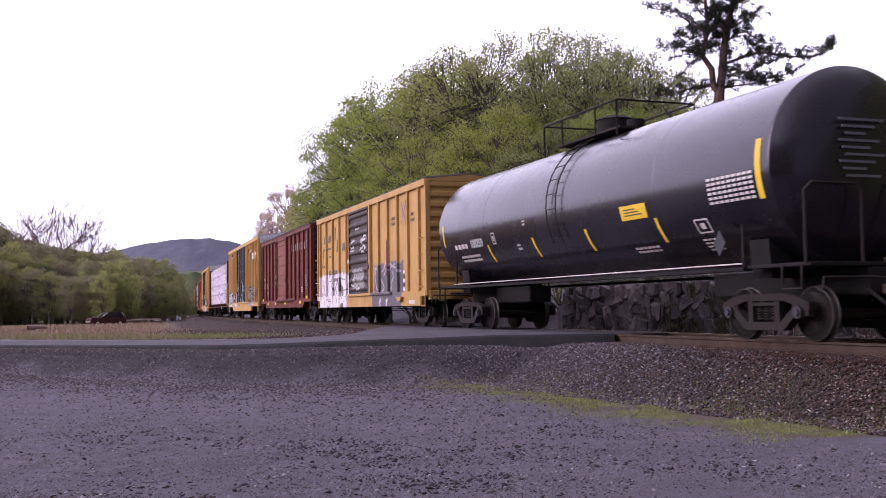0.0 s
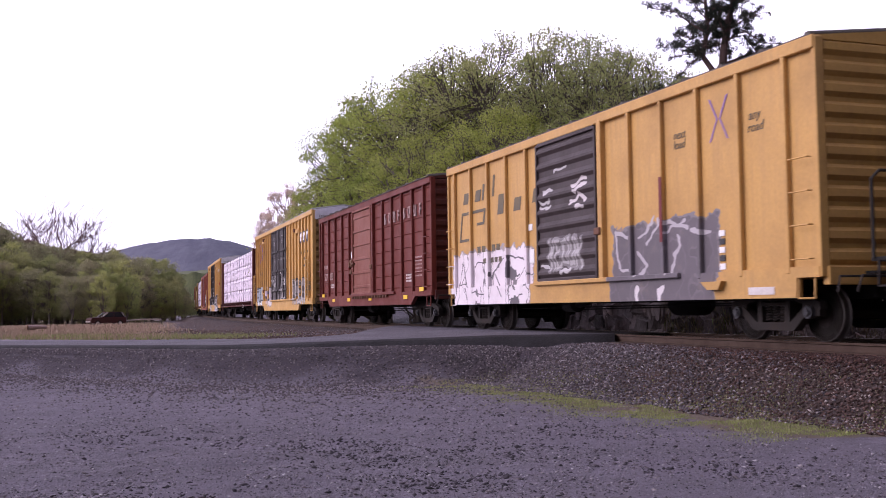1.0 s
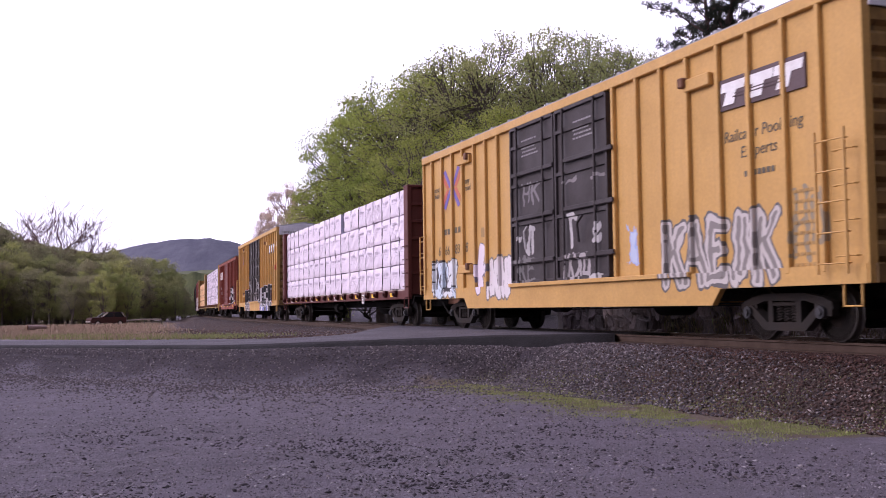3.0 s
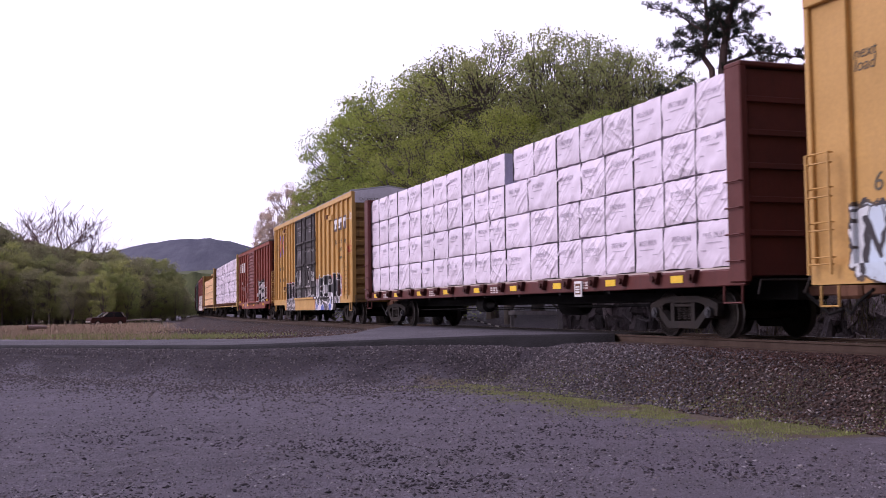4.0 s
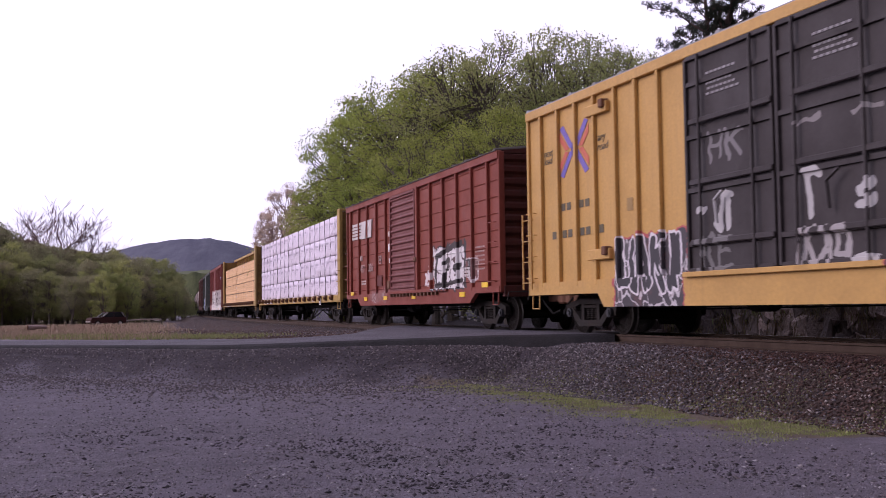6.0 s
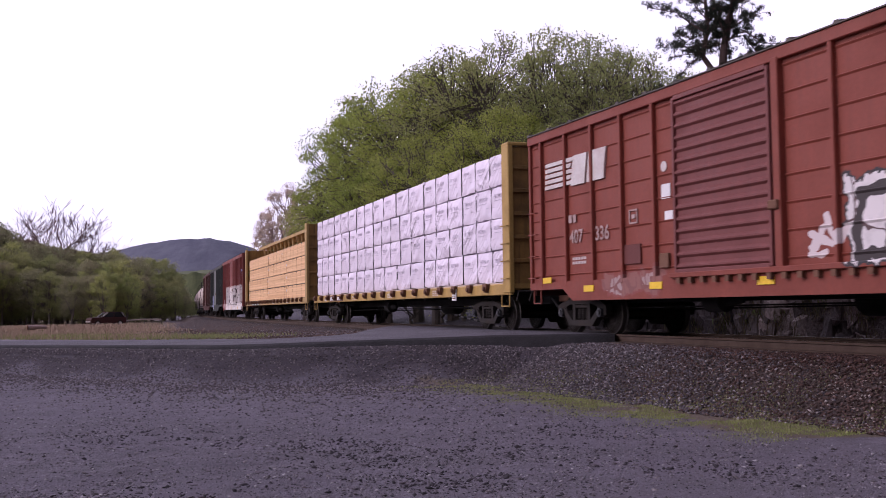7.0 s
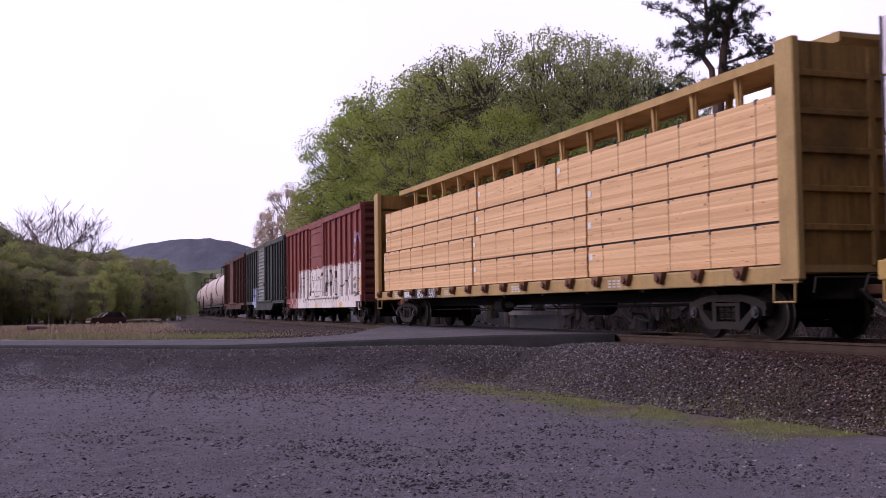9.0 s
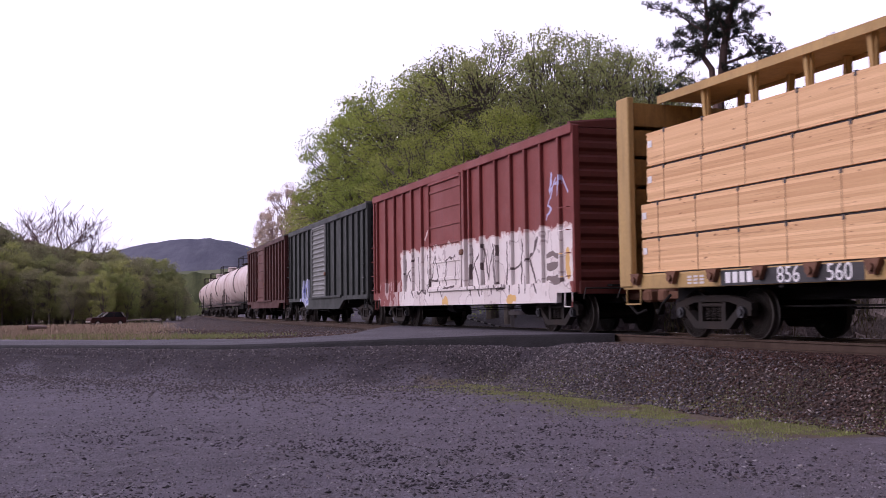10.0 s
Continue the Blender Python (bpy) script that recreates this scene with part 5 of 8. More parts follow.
def cars_two():
    rng = random.Random(5)
    centerbeam("dark red centre-beam flatcar stacked with white wrapped lumber", -51.82, -74.75, stake_brown, 18.0, top=4.50)
    idx = len(VEHICLES) - 1
    for tier in range(4):
        cuts = [-11.25, -7.92, -5.47, -1.82, 1.25, 4.27, 7.7, 11.02]
        for a, b in zip(cuts[:-1], cuts[1:]):
            if tier == 3 and 1.1 < a < 1.4:
                a += 0.58
            bundle(idx, "wrap", a, b, LOAD_Z + tier * TIER, LOAD_Z + (tier + 1) * TIER, 1, rng)
    centerbeam("yellow centre-beam flatcar stacked with white wrapped lumber", -113.95, -136.95, stake_yellow, 18.0, tags=False, top=4.61, rear_post=False)
    idx = len(VEHICLES) - 1
    for tier in range(4):
        cuts = [-11.42, -8.04, -4.27, -1.78, 1.17, 4.2, 7.69, 11.0] if tier in (0, 3) else [-11.42, -8.04, -5.4, -1.78, 1.63, 4.2, 7.69, 11.0]
        for a, b in zip(cuts[:-1], cuts[1:]):
            bundle(idx, "wrap", a, b, LOAD_Z + tier * TIER, LOAD_Z + (tier + 1) * TIER, 1, rng)
    centerbeam("dull yellow centre-beam flatcar half stacked with bare boards", -138.43, -161.29, stake_tan, 18.0, top=4.655, tags=False, beam_seen=True)
    idx = len(VEHICLES) - 1
    t = 0.675
    for tier in range(4):
        cuts = [-10.95, -2.4, 4.34, 10.85] if tier < 2 else ([-10.75, -2.2, 4.34, 10.85] if tier == 2 else [-10.7, -2.0, 2.9, 10.85])
        for a, b in zip(cuts[:-1], cuts[1:]):
            bundle(idx, "bare", a, b, LOAD_Z - 0.02 + tier * t, LOAD_Z - 0.02 + (tier + 1) * t, 1, rng)
    for k, x in ((idx - 2, 5.6), (idx - 1, 7.45)):
        host = VEHICLES[k][0]
        pl = part("placard", M().box(x - 0.17, x + 0.17, -1.50, -1.48, 0.80, 1.13), paint_white, host)
        part("placard_face", M().box(x - 0.12, x + 0.12, -1.506, -1.50, 0.85, 1.08), rust, pl)
        bar_block(pl, x - 0.09, x + 0.09, 0.88, 1.05, paint_white, 3, -1.506)
    part("number_panel", M().box(-8.3, -5.9, -1.468, -1.455, 0.93, 1.15), rust, VEHICLES[idx - 1][0])
    bar_block(VEHICLES[idx - 1][0], -8.1, -7.45, 0.97, 1.11, paint_white, 1, -1.47, gap=0.05, broken=4)
    bar_block(VEHICLES[idx - 1][0], -6.85, -6.05, 0.97, 1.11, paint_white, 1, -1.47, gap=0.05, broken=5)
    car = VEHICLES[idx][0]
    part("number_panel", M().box(-8.2, -4.9, -1.468, -1.455, 0.91, 1.165), paint_black, car)
    bar_block(car, -8.06, -7.3, 0.95, 1.14, paint_white, 1, -1.47, gap=0.05, broken=4)
    writing("856", 0.36, paint_white, car, -6.76, -1.472, 0.925)
    writing("560", 0.36, paint_white, car, -5.66, -1.472, 0.925)


cars_two()


# ------------------------------------------------------------------ tank cars
def tank_car(label, s_mid, half, r, zc, tc, shell_mat, marks):
    car = thing("tank_car", label, "tank car", "freight cars of the train")
    head = [(-0.42, 0.02), (-0.40, 0.35 * r), (-0.30, 0.66 * r), (-0.17, 0.86 * r), (-0.06, 0.955 * r), (-0.01, 0.988 * r), (0.0, 0.996 * r), (0.012, r), (0.05, r)]
    prof = [(x - half, q) for x, q in head]
    prof += [(x, r) for x in np.linspace(-half + 1.5, half - 1.5, 6)]
    prof += [(half - x, q) for x, q in reversed(head)]
    part("tank_shell", M().lathe(prof, "x", 56, (0, 0, zc)), shell_mat, car, smooth=True)
    ring = M()
    for x in (-half * 0.55, half * 0.55, 0):
        ring.lathe([(x - 0.02, r), (x - 0.012, r + 0.003), (x + 0.012, r + 0.003), (x + 0.02, r)], "x", 56, (0, 0, zc))
    part("weld_seam", ring, shell_mat, car, smooth=True)
    L = 2 * half + 1.3
    H = L / 2
    for sg in (-1, 1):
        part("stub_sill", M().box(min(sg * (half - 3.4), sg * H), max(sg * (half - 3.4), sg * H), -0.32, 0.32, 0.72, 1.15, 0.03), under_black, car)
        sad = M().prism([(-1.1, 1.02), (1.1, 1.02), (1.15, zc - r * 0.72), (0.6, zc - r * 0.95), (-0.6, zc - r * 0.95), (-1.15, zc - r * 0.72)], "x", sg * tc / 2 - 0.25, sg * tc / 2 + 0.25)
        part("saddle", sad, shell_mat if marks == "white" else under_black, car)
        part("end_platform", M().box(min(sg * (half - 0.9), sg * H), max(sg * (half - 0.9), sg * H), -1.4, 1.4, 1.16, 1.22, 0.01), under_black, car)
        for yy in (-1.42, 1.42):
            x1 = sg * (H - 0.08)
            part("end_rail", M().tube([(x1, yy, 1.2), (x1, yy, 2.3), (x1, yy * 0.9, 2.42), (x1, yy * 0.3, 2.42), (x1, yy * 0.25, 2.3), (x1, yy * 0.25, 1.2)], 0.025), steel_dark, car)
            part("end_rail", M().tube([(sg * (half - 0.95), yy, 1.2), (sg * (half - 0.95), yy, 1.9)], 0.025), steel_dark, car)
        stirrup(car, sg * (H - 0.4), 1.18, steel_dark, -1.42, 0.45)
        coupler(car, sg * H, sg)
    for yy in (-1, 1):
        part("running_board", M().box(-half + 0.9, half - 0.9, min(yy * 1.3, yy * 1.47), max(yy * 1.3, yy * 1.47), 1.14, 1.20), under_black, car)
        part("hand_rail", M().tube([(-half + 0.9, yy * 1.49, 1.25), (half - 0.9, yy * 1.49, 1.25)], 0.013), letter_pale if marks != "white" else steel_dark, car)
        lad = M()
        for sx in (-0.24, 0.24):
            lad.tube([(sx, yy * ((r + 0.08) * math.sin(a)), zc + (r + 0.08) * math.cos(a)) for a in np.linspace(0.35, 2.05, 12)], 0.015, 5)
        for a in np.linspace(0.4, 2.0, 9):
            q = ((r + 0.09) * math.sin(a) * yy, zc + (r + 0.09) * math.cos(a))
            lad.tube([(-0.24, *q), (0.24, *q)], 0.011, 5)
        part("ladder", lad, steel_dark, car)
    top = zc + r
    part("walkway", M().box(-1.5, 1.5, -0.75, 0.75, top - 0.02, top + 0.03), steel_dark, car)
    rail = M()
    for yy in (-0.95, 0.95):
        rail.tube([(-1.75, yy, top - 0.22), (-1.75, yy, top + 0.52), (1.75, yy, top + 0.52), (1.75, yy, top - 0.22)], 0.024)
        for x in (-0.8, 0.8):
            rail.tube([(x, yy, top - 0.1), (x, yy, top + 0.52)], 0.022)
    for x in (-1.75, 1.75):
        rail.tube([(x, -0.95, top + 0.52), (x, 0.95, top + 0.52)], 0.024)
    part("top_railing", rail, steel_dark, car)
    dome = M().cyl((0, 0, top - 0.1), (0, 0, top + 0.42), 0.42, n=20).cyl((0, 0, top + 0.42), (0, 0, top + 0.5), 0.45, 0.3, n=20).cyl((0.9, 0, top - 0.1), (0.9, 0, top + 0.28), 0.2, n=14)
    part("valve_housing", dome, under_black if marks == "black" else shell_mat, car, smooth=True)
    if marks == "black":
        def patch(name, x0, x1, a0, a1, mat, off=0.006):
            m = M()
            n = 6
            pts = [(zc - (r + off) * math.cos(a), -(r + off) * math.sin(a)) for a in np.linspace(a0, a1, n)]
            vs = [(x, yy, zz) for zz, yy in pts for x in (x0, x1)]
            m.add(vs, [(2 * i, 2 * i + 1, 2 * i + 3, 2 * i + 2) for i in range(n - 1)])
            return part(name, m, mat, car)

        def curved_text(body, x, a, size):
            me = text_mesh(body, size, paint_white, bold=0.012)
            for v in me.vertices:
                ang = a + v.co.z / r
                d = r + 0.006
                v.co = (v.co.x, -d * math.sin(ang), zc - d * math.cos(ang))
            o = part("lettering", me, None, car)
            o.location = (x, 0, 0)

        def lines(x0, x1, a0, a1, rows, broken):
            h = (a1 - a0) / rows
            for k in range(rows):
                w = (x1 - x0) / broken
                for j in range(broken):
                    patch("marking", x0 + j * w, x0 + (j + 0.78) * w, a0 + k * h, a0 + (k + 0.55) * h, letter_pale)

        lines(-6.45, -5.45, 1.19, 1.34, 1, 4)
        curved_text("100259", -5.3, 1.19, 0.30)
        lines(-6.25, -4.9, 0.94, 1.1, 2, 9)
        lines(5.86, 7.15, 1.24, 1.54, 6, 9)
        for x0, x1, a0, a1 in ((5.2, 5.62, 0.93, 1.11), (-3.76, -3.54, 1.19, 1.38)):
            for q in ((x0, x1, a0, a0 + 0.02), (x0, x1, a1 - 0.02, a1), (x0, x0 + 0.035, a0, a1), (x1 - 0.035, x1, a0, a1), ((x0 * 2 + x1) / 3, (x0 + x1 * 2) / 3, a0 * 0.7 + a1 * 0.3, a0 * 0.3 + a1 * 0.7)):
                patch("marking", *q, letter_pale)
        lines(5.15, 5.6, 0.68, 0.88, 4, 3)
        lines(2.8, 3.7, 0.75, 0.87, 2, 6)
        lines(-1.75, -1.6, 1.4, 1.5, 2, 2)
        lines(-2.35, -2.15, 1.04, 1.16, 2, 2)
        pn = patch("yellow_panel", 2.86, 3.82, 1.22, 1.40, paint_yellow)
        pn["label"] = "yellow warning panel with black print"
        for k in range(3):
            patch("marking", 3.0, 3.66 - 0.12 * k, 1.27 + 0.035 * k, 1.285 + 0.035 * k, letter_grey, 0.009)
        for x in (-4.17, -1.45, 1.2, 4.0):
            patch("reflector", x, x + 0.10, 0.87, 1.2, paint_yellow)
        patch("reflector", 7.2, 7.34, 1.22, 1.82, paint_yellow)
        patch("reflector", -7.24, -7.14, 1.26, 1.66, paint_yellow)
        em = M()
        for k in range(9):
            em.box(half + 0.43, half + 0.445, -0.62 + 0.06 * (k % 3), 0.25 - 0.09 * (k * 2 % 5), zc + 0.62 - 0.11 * k, zc + 0.66 - 0.11 * k)
        part("marking", em, surface("dim_white_paint", (0.16, 0.155, 0.18), (0.1, 0.1, 0.11), 0.4, 0.6), car)
        part("placard", M().prism([(half - 1.72, 1.62), (half - 1.55, 1.84), (half - 1.38, 1.62), (half - 1.55, 1.40)], "y", -1.46, -1.44), cap_blue, car)
    register(car, s_mid, tc)
    return car


def gloss_black():
    m, nt, bs = nodes_of("gloss_black_tank")
    big = noise_node(nt, coords(nt), 0.8, 5, 0.6, 0.35, 0.75)
    col = mix_node(nt, big, (0.006, 0.005, 0.009), (0.014, 0.011, 0.016))
    nt.links.new(col, bs.inputs["Base Color"])
    nt.links.new(math_node(nt, "ADD", math_node(nt, "MULTIPLY", big, 0.14), 0.22), bs.inputs["Roughness"])
    bs.inputs["Specular IOR Level"].default_value = 0.4
    bs.inputs["Coat Weight"].default_value, bs.inputs["Coat Roughness"].default_value, bs.inputs["Coat IOR"].default_value = 0.68, 0.18, 1.52
    # lavender put into the reflections to stand for the sky's colour
    bs.inputs["Specular Tint"].default_value = (0.95, 0.84, 1.0, 1)
    wav = noise_node(nt, coords(nt), 1.5, 2, 0.5, 0.3, 0.7)
    nt.links.new(bump_node(nt, wav, 0.03, 0.05), bs.inputs["Normal"])
    return m


tank_black = gloss_black()
tank_white = surface("dusty_white_tank", (0.56, 0.47, 0.45), (0.30, 0.17, 0.14), 0.9, 0.5, 0, 10, 0.7, 0.03, True)
tank_car("glossy black tank car with white markings and yellow reflectors", 11.78, 7.55, 1.6, 2.80, 13.3, tank_black, "black")
tank_car("dusty white tank car with a brown stained middle", -222.4, 7.9, 1.45, 2.65, 12.6, tank_white, "white")
for s_tank in (-240.4, -258.4, -276.4):
    tank_car("dusty white tank car with a brown stained middle", s_tank, 7.9, 1.45, 2.65, 12.6, tank_white, "white")


# ------------------------------------------------------------------ ground
NEAR_EDGE = [(-60, 68), (-40, 50), (-25, 38.5), (-12.5, 29.6), (-8.5, 26.6), (-4.9, 23.9), (-2.8, 23.2), (-1, 22.9), (0.7, 22.9), (2.4, 22.4), (3.62, 22.25)]
FAR_EDGE = [(-60, 75), (-40, 57), (-25, 45), (-14.8, 35.2), (-10, 31.6), (-6, 28.9), (-3.6, 28.3), (-2.6, 30), (-2.3, 33), (-1.6, 37.0)]
NX, NY = np.array([p[0] for p in NEAR_EDGE], float), np.array([p[1] for p in NEAR_EDGE], float)
DECK = RAIL_TOP - 0.012


def road_height(x):
    return np.interp(x, [-60, -25, -12, -5, -2, 0.5, 3], [0.35, 0.5, 0.6, 0.70, 0.80, 0.86, DECK])


def smooth01(t):
    t = np.clip(t, 0, 1)
    return t * t * (3 - 2 * t)


STEP_X, STEP_Y = TABLE_X[::2], TABLE_Y[::2]


def track_distance(x, y):
    """Metres along the track and metres from it (positive on the far side)."""
    x, y = np.asarray(x, float), np.asarray(y, float)
    s = np.clip(-(y - 34.8) / 0.95, -410, 58)
    for _ in range(4):
        h = heading(s)
        px, py = np.interp(s, TABLE_S, TABLE_X), np.interp(s, TABLE_S, TABLE_Y)
        s = np.clip(s + (x - px) * np.cos(h) - (y - py) * np.sin(h), -415, 59)
    h = heading(s)
    px, py = np.interp(s, TABLE_S, TABLE_X), np.interp(s, TABLE_S, TABLE_Y)
    return s, (x - px) * np.sin(h) + (y - py) * np.cos(h)


def slope_width(s):
    return np.interp(s, [13, 17, 23, 30], [2.5, 2.3, 1.35, 1.2])


def ripple(x, y):
    """Low lumps and wheel-worn hollows of the gravel lot."""
    return (0.022 * np.sin(x * 2.1 + 1.7 * np.sin(y * 0.9)) * np.sin(y * 2.6 + 1.3 * np.sin(x * 1.1)) + 0.012 * np.sin(x * 5.3 + 2 * np.sin(y * 2.2)) * np.sin(y * 6.1 + np.sin(x * 3.3))
            + 0.05 * np.sin(x * 0.55 + 0.8) * np.sin(y * 0.42 + 0.5))


def ground_height(x, y):
    x, y = np.asarray(x, float), np.asarray(y, float)
    s, d = track_distance(x, y)
    beyond = y - np.interp(x, NX, NY)
    rh = road_height(x)
    lip = np.interp(x, [-9, -3, -1, 0.2, 2.2, 3.6], [0.05, 0.09, 0.12, 0.17, 0.24, 0.26])
    bank = (rh - lip) * smooth01((beyond + 2.6) / 2.3)
    field = rh - np.where(beyond < 5, lip, 0.03) - (rh + 0.35) * smooth01((beyond - 12) / 70)
    lot = np.where(beyond < 0, np.where(x < 4.5, bank, 0.0), field)
    lot = lot + ripple(x, y) * (beyond < -1) * (np.hypot(x, y) < 60)
    bed = RAIL_TOP - 0.19
    near = bed * (1 - smooth01((-d - 1.75) / slope_width(s)))
    far = bed - 0.35 * smooth01((d - 1.9) / 1.5)
    z = np.where(d < 0, np.maximum(lot, near - 0.0), far)
    # the wooded slope across the field
    z = z + np.where(d < -22, 11 * smooth01((y - 139) / 45) * smooth01((-d - 22) / 20), 0)
    # the hill behind the line
    z = z + np.where(d > 9, 0.12 * np.minimum(d - 9, 60), 0)
    r = np.hypot(x, y)
    return z - 0.0 * r


def ground_material():
    m, nt, bs = nodes_of("gravel_and_grass")
    pos = coords(nt, source="Object")

    def mask(name):
        a = nt.nodes.new("ShaderNodeAttribute")
        a.attribute_name = name
        return a.outputs["Fac"]

    vo = nt.nodes.new("ShaderNodeTexVoronoi")
    vo.inputs["Scale"].default_value = 38
    nt.links.new(pos, vo.inputs["Vector"])
    sep = nt.nodes.new("ShaderNodeSeparateColor")
    nt.links.new(vo.outputs["Color"], sep.inputs[0])
    fine = noise_node(nt, pos, 60, 4, 0.7, 0.25, 0.75)
    patch = noise_node(nt, pos, 0.35, 5, 0.6, 0.35, 0.7)
    mid = noise_node(nt, coords(nt, (1.0, 0.8, 1), source="Object"), 2.6, 8, 0.78, 0.38, 0.64)
    lotc = mix_node(nt, patch, (0.19, 0.168, 0.215), (0.325, 0.287, 0.352))
    lotc = mix_node(nt, math_node(nt, "MULTIPLY", mid, 0.85), lotc, (0.09, 0.079, 0.097))
    lotc = mix_node(nt, math_node(nt, "MULTIPLY", sep.outputs[0], 0.75), lotc, (0.06, 0.052, 0.064))
    lotc = mix_node(nt, math_node(nt, "MULTIPLY", fine, 0.5), lotc, (0.37, 0.33, 0.395))
    band = noise_node(nt, coords(nt, (0.22, 1.0, 1), source="Object"), 0.8, 4, 0.6, 0.42, 0.62)
    lotc = mix_node(nt, math_node(nt, "MULTIPLY", band, 0.4), lotc, (0.235, 0.205, 0.26))
    balc = mix_node(nt, sep.outputs[1], (0.035, 0.026, 0.024), (0.11, 0.085, 0.08))
    balc = mix_node(nt, math_node(nt, "MULTIPLY", patch, 0.5), balc, (0.11, 0.055, 0.04))
    fld = noise_node(nt, pos, 0.22, 5, 0.65, 0.35, 0.65)
    grc = mix_node(nt, fld, (0.20, 0.14, 0.10), (0.12, 0.115, 0.05))
    grc = mix_node(nt, math_node(nt, "MULTIPLY", fine, 0.5), grc, (0.24, 0.17, 0.10))
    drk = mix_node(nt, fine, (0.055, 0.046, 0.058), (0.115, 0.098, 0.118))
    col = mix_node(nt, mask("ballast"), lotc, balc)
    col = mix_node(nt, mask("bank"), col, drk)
    col = mix_node(nt, mask("grass"), col, grc)
    nt.links.new(col, bs.inputs["Base Color"])
    bs.inputs["Roughness"].default_value = 0.92
    bs.inputs["Specular IOR Level"].default_value = 0.25
    h = math_node(nt, "ADD", math_node(nt, "MULTIPLY", vo.outputs["Distance"], -1.0), fine)
    nt.links.new(bump_node(nt, h, 1.0, 0.04), bs.inputs["Normal"])
    return m


def build_ground():
    inner = np.radians(np.arange(-34, 34.01, 0.22))
    outer = np.radians(np.arange(37, 323.1, 4.0))
    ang = np.concatenate([inner, outer])
    rad = np.concatenate([[0.05, 1.5, 3.0, 4.5], 6.0 * 1.0095 ** np.arange(0, 205), 41.6 * 1.028 ** np.arange(0, 160)])
    rad = rad[rad < 2800]
    A, R = np.meshgrid(ang, rad)
    X, Y = R * np.sin(A), R * np.cos(A)
    Z = ground_height(X, Y)
    nr, na = X.shape
    vs = np.stack([X, Y, Z], -1).reshape(-1, 3)
    fs = []
    for i in range(nr - 1):
        for j in range(na):
            k = (j + 1) % na
            fs.append((i * na + j, i * na + k, (i + 1) * na + k, (i + 1) * na + j))
    me = bpy.data.meshes.new("ground")
    fs.append(tuple(range(na - 1, -1, -1)))
    me.from_pydata(vs.tolist(), [], fs)
    me.materials.append(ground_material())
    x, y = vs[:, 0], vs[:, 1]
    s, d = track_distance(x, y)
    beyond = y - np.interp(x, NX, NY)
    wob = np.array([noise.noise((a * 0.9, b * 0.9, 0)) for a, b in zip(x, y)])
    wob2 = np.array([noise.noise((a * 0.25, b * 0.25, 4)) for a, b in zip(x, y)])
    ballast = smooth01((1.9 + slope_width(s) + 0.4 * wob + d) / 0.5) * (d < 8)
    field = np.where((beyond > 6.5) & (d < -4.5 + 1.5 * wob), smooth01((beyond - 6.5 + wob) / 1.5), 0)
    floor_ = (d < -20) & (y > 128 + 30 * np.clip((x / np.maximum(y, 1) + 0.33) / 0.08, 0, 1))
    grass = np.where(floor_, 0, field) * smooth01((-0.255 + 0.03 * wob - x / np.maximum(y, 1)) / 0.03)
    strip = smooth01((0.85 - abs((x - 0.1) * 0.89 + (y - 20.5) * 0.456) + 0.5 * wob) / 0.5) * ((y < 20.9) & (y > 11.8) & (x > -0.6) & (x < 5))
    grass = np.maximum(grass, 0.75 * strip)
    # bank slope, plus far-side ground coloured dark for the shade below the woods
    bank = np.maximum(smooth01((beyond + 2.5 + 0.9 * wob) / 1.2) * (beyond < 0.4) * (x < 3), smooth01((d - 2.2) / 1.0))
    grass = np.where(floor_, 1.0, grass)
    ballast = np.maximum(ballast, 0.8 * smooth01((beyond - 6.2) / 0.8) * (d < 0) * (x / np.maximum(y, 1) > -0.3) * (y < 150))
    for name, val in (("ballast", ballast), ("grass", np.clip(grass, 0, 1)), ("bank", bank)):
        at = me.attributes.new(name, "FLOAT", "POINT")
        at.data.foreach_set("value", np.asarray(val, np.float32))
    me.polygons.foreach_set("use_smooth", [True] * len(me.polygons))
    tagged(new("ground", me), "grey gravel lot, stone ballast and rough field", "ground", kind="structure")


build_ground()

asphalt_slab = surface("crossing_asphalt", (0.052, 0.044, 0.047), (0.03, 0.026, 0.029), 0.6, 0.85, 0, 45, 0.8, 0.5, spread=0.35)
asphalt = surface("asphalt", (0.080, 0.071, 0.085), (0.05, 0.045, 0.053), 0.6, 0.85, 0, 45, 0.8, 0.5, spread=0.35)
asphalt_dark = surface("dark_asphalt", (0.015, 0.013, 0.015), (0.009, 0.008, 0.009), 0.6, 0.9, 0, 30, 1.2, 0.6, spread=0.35)


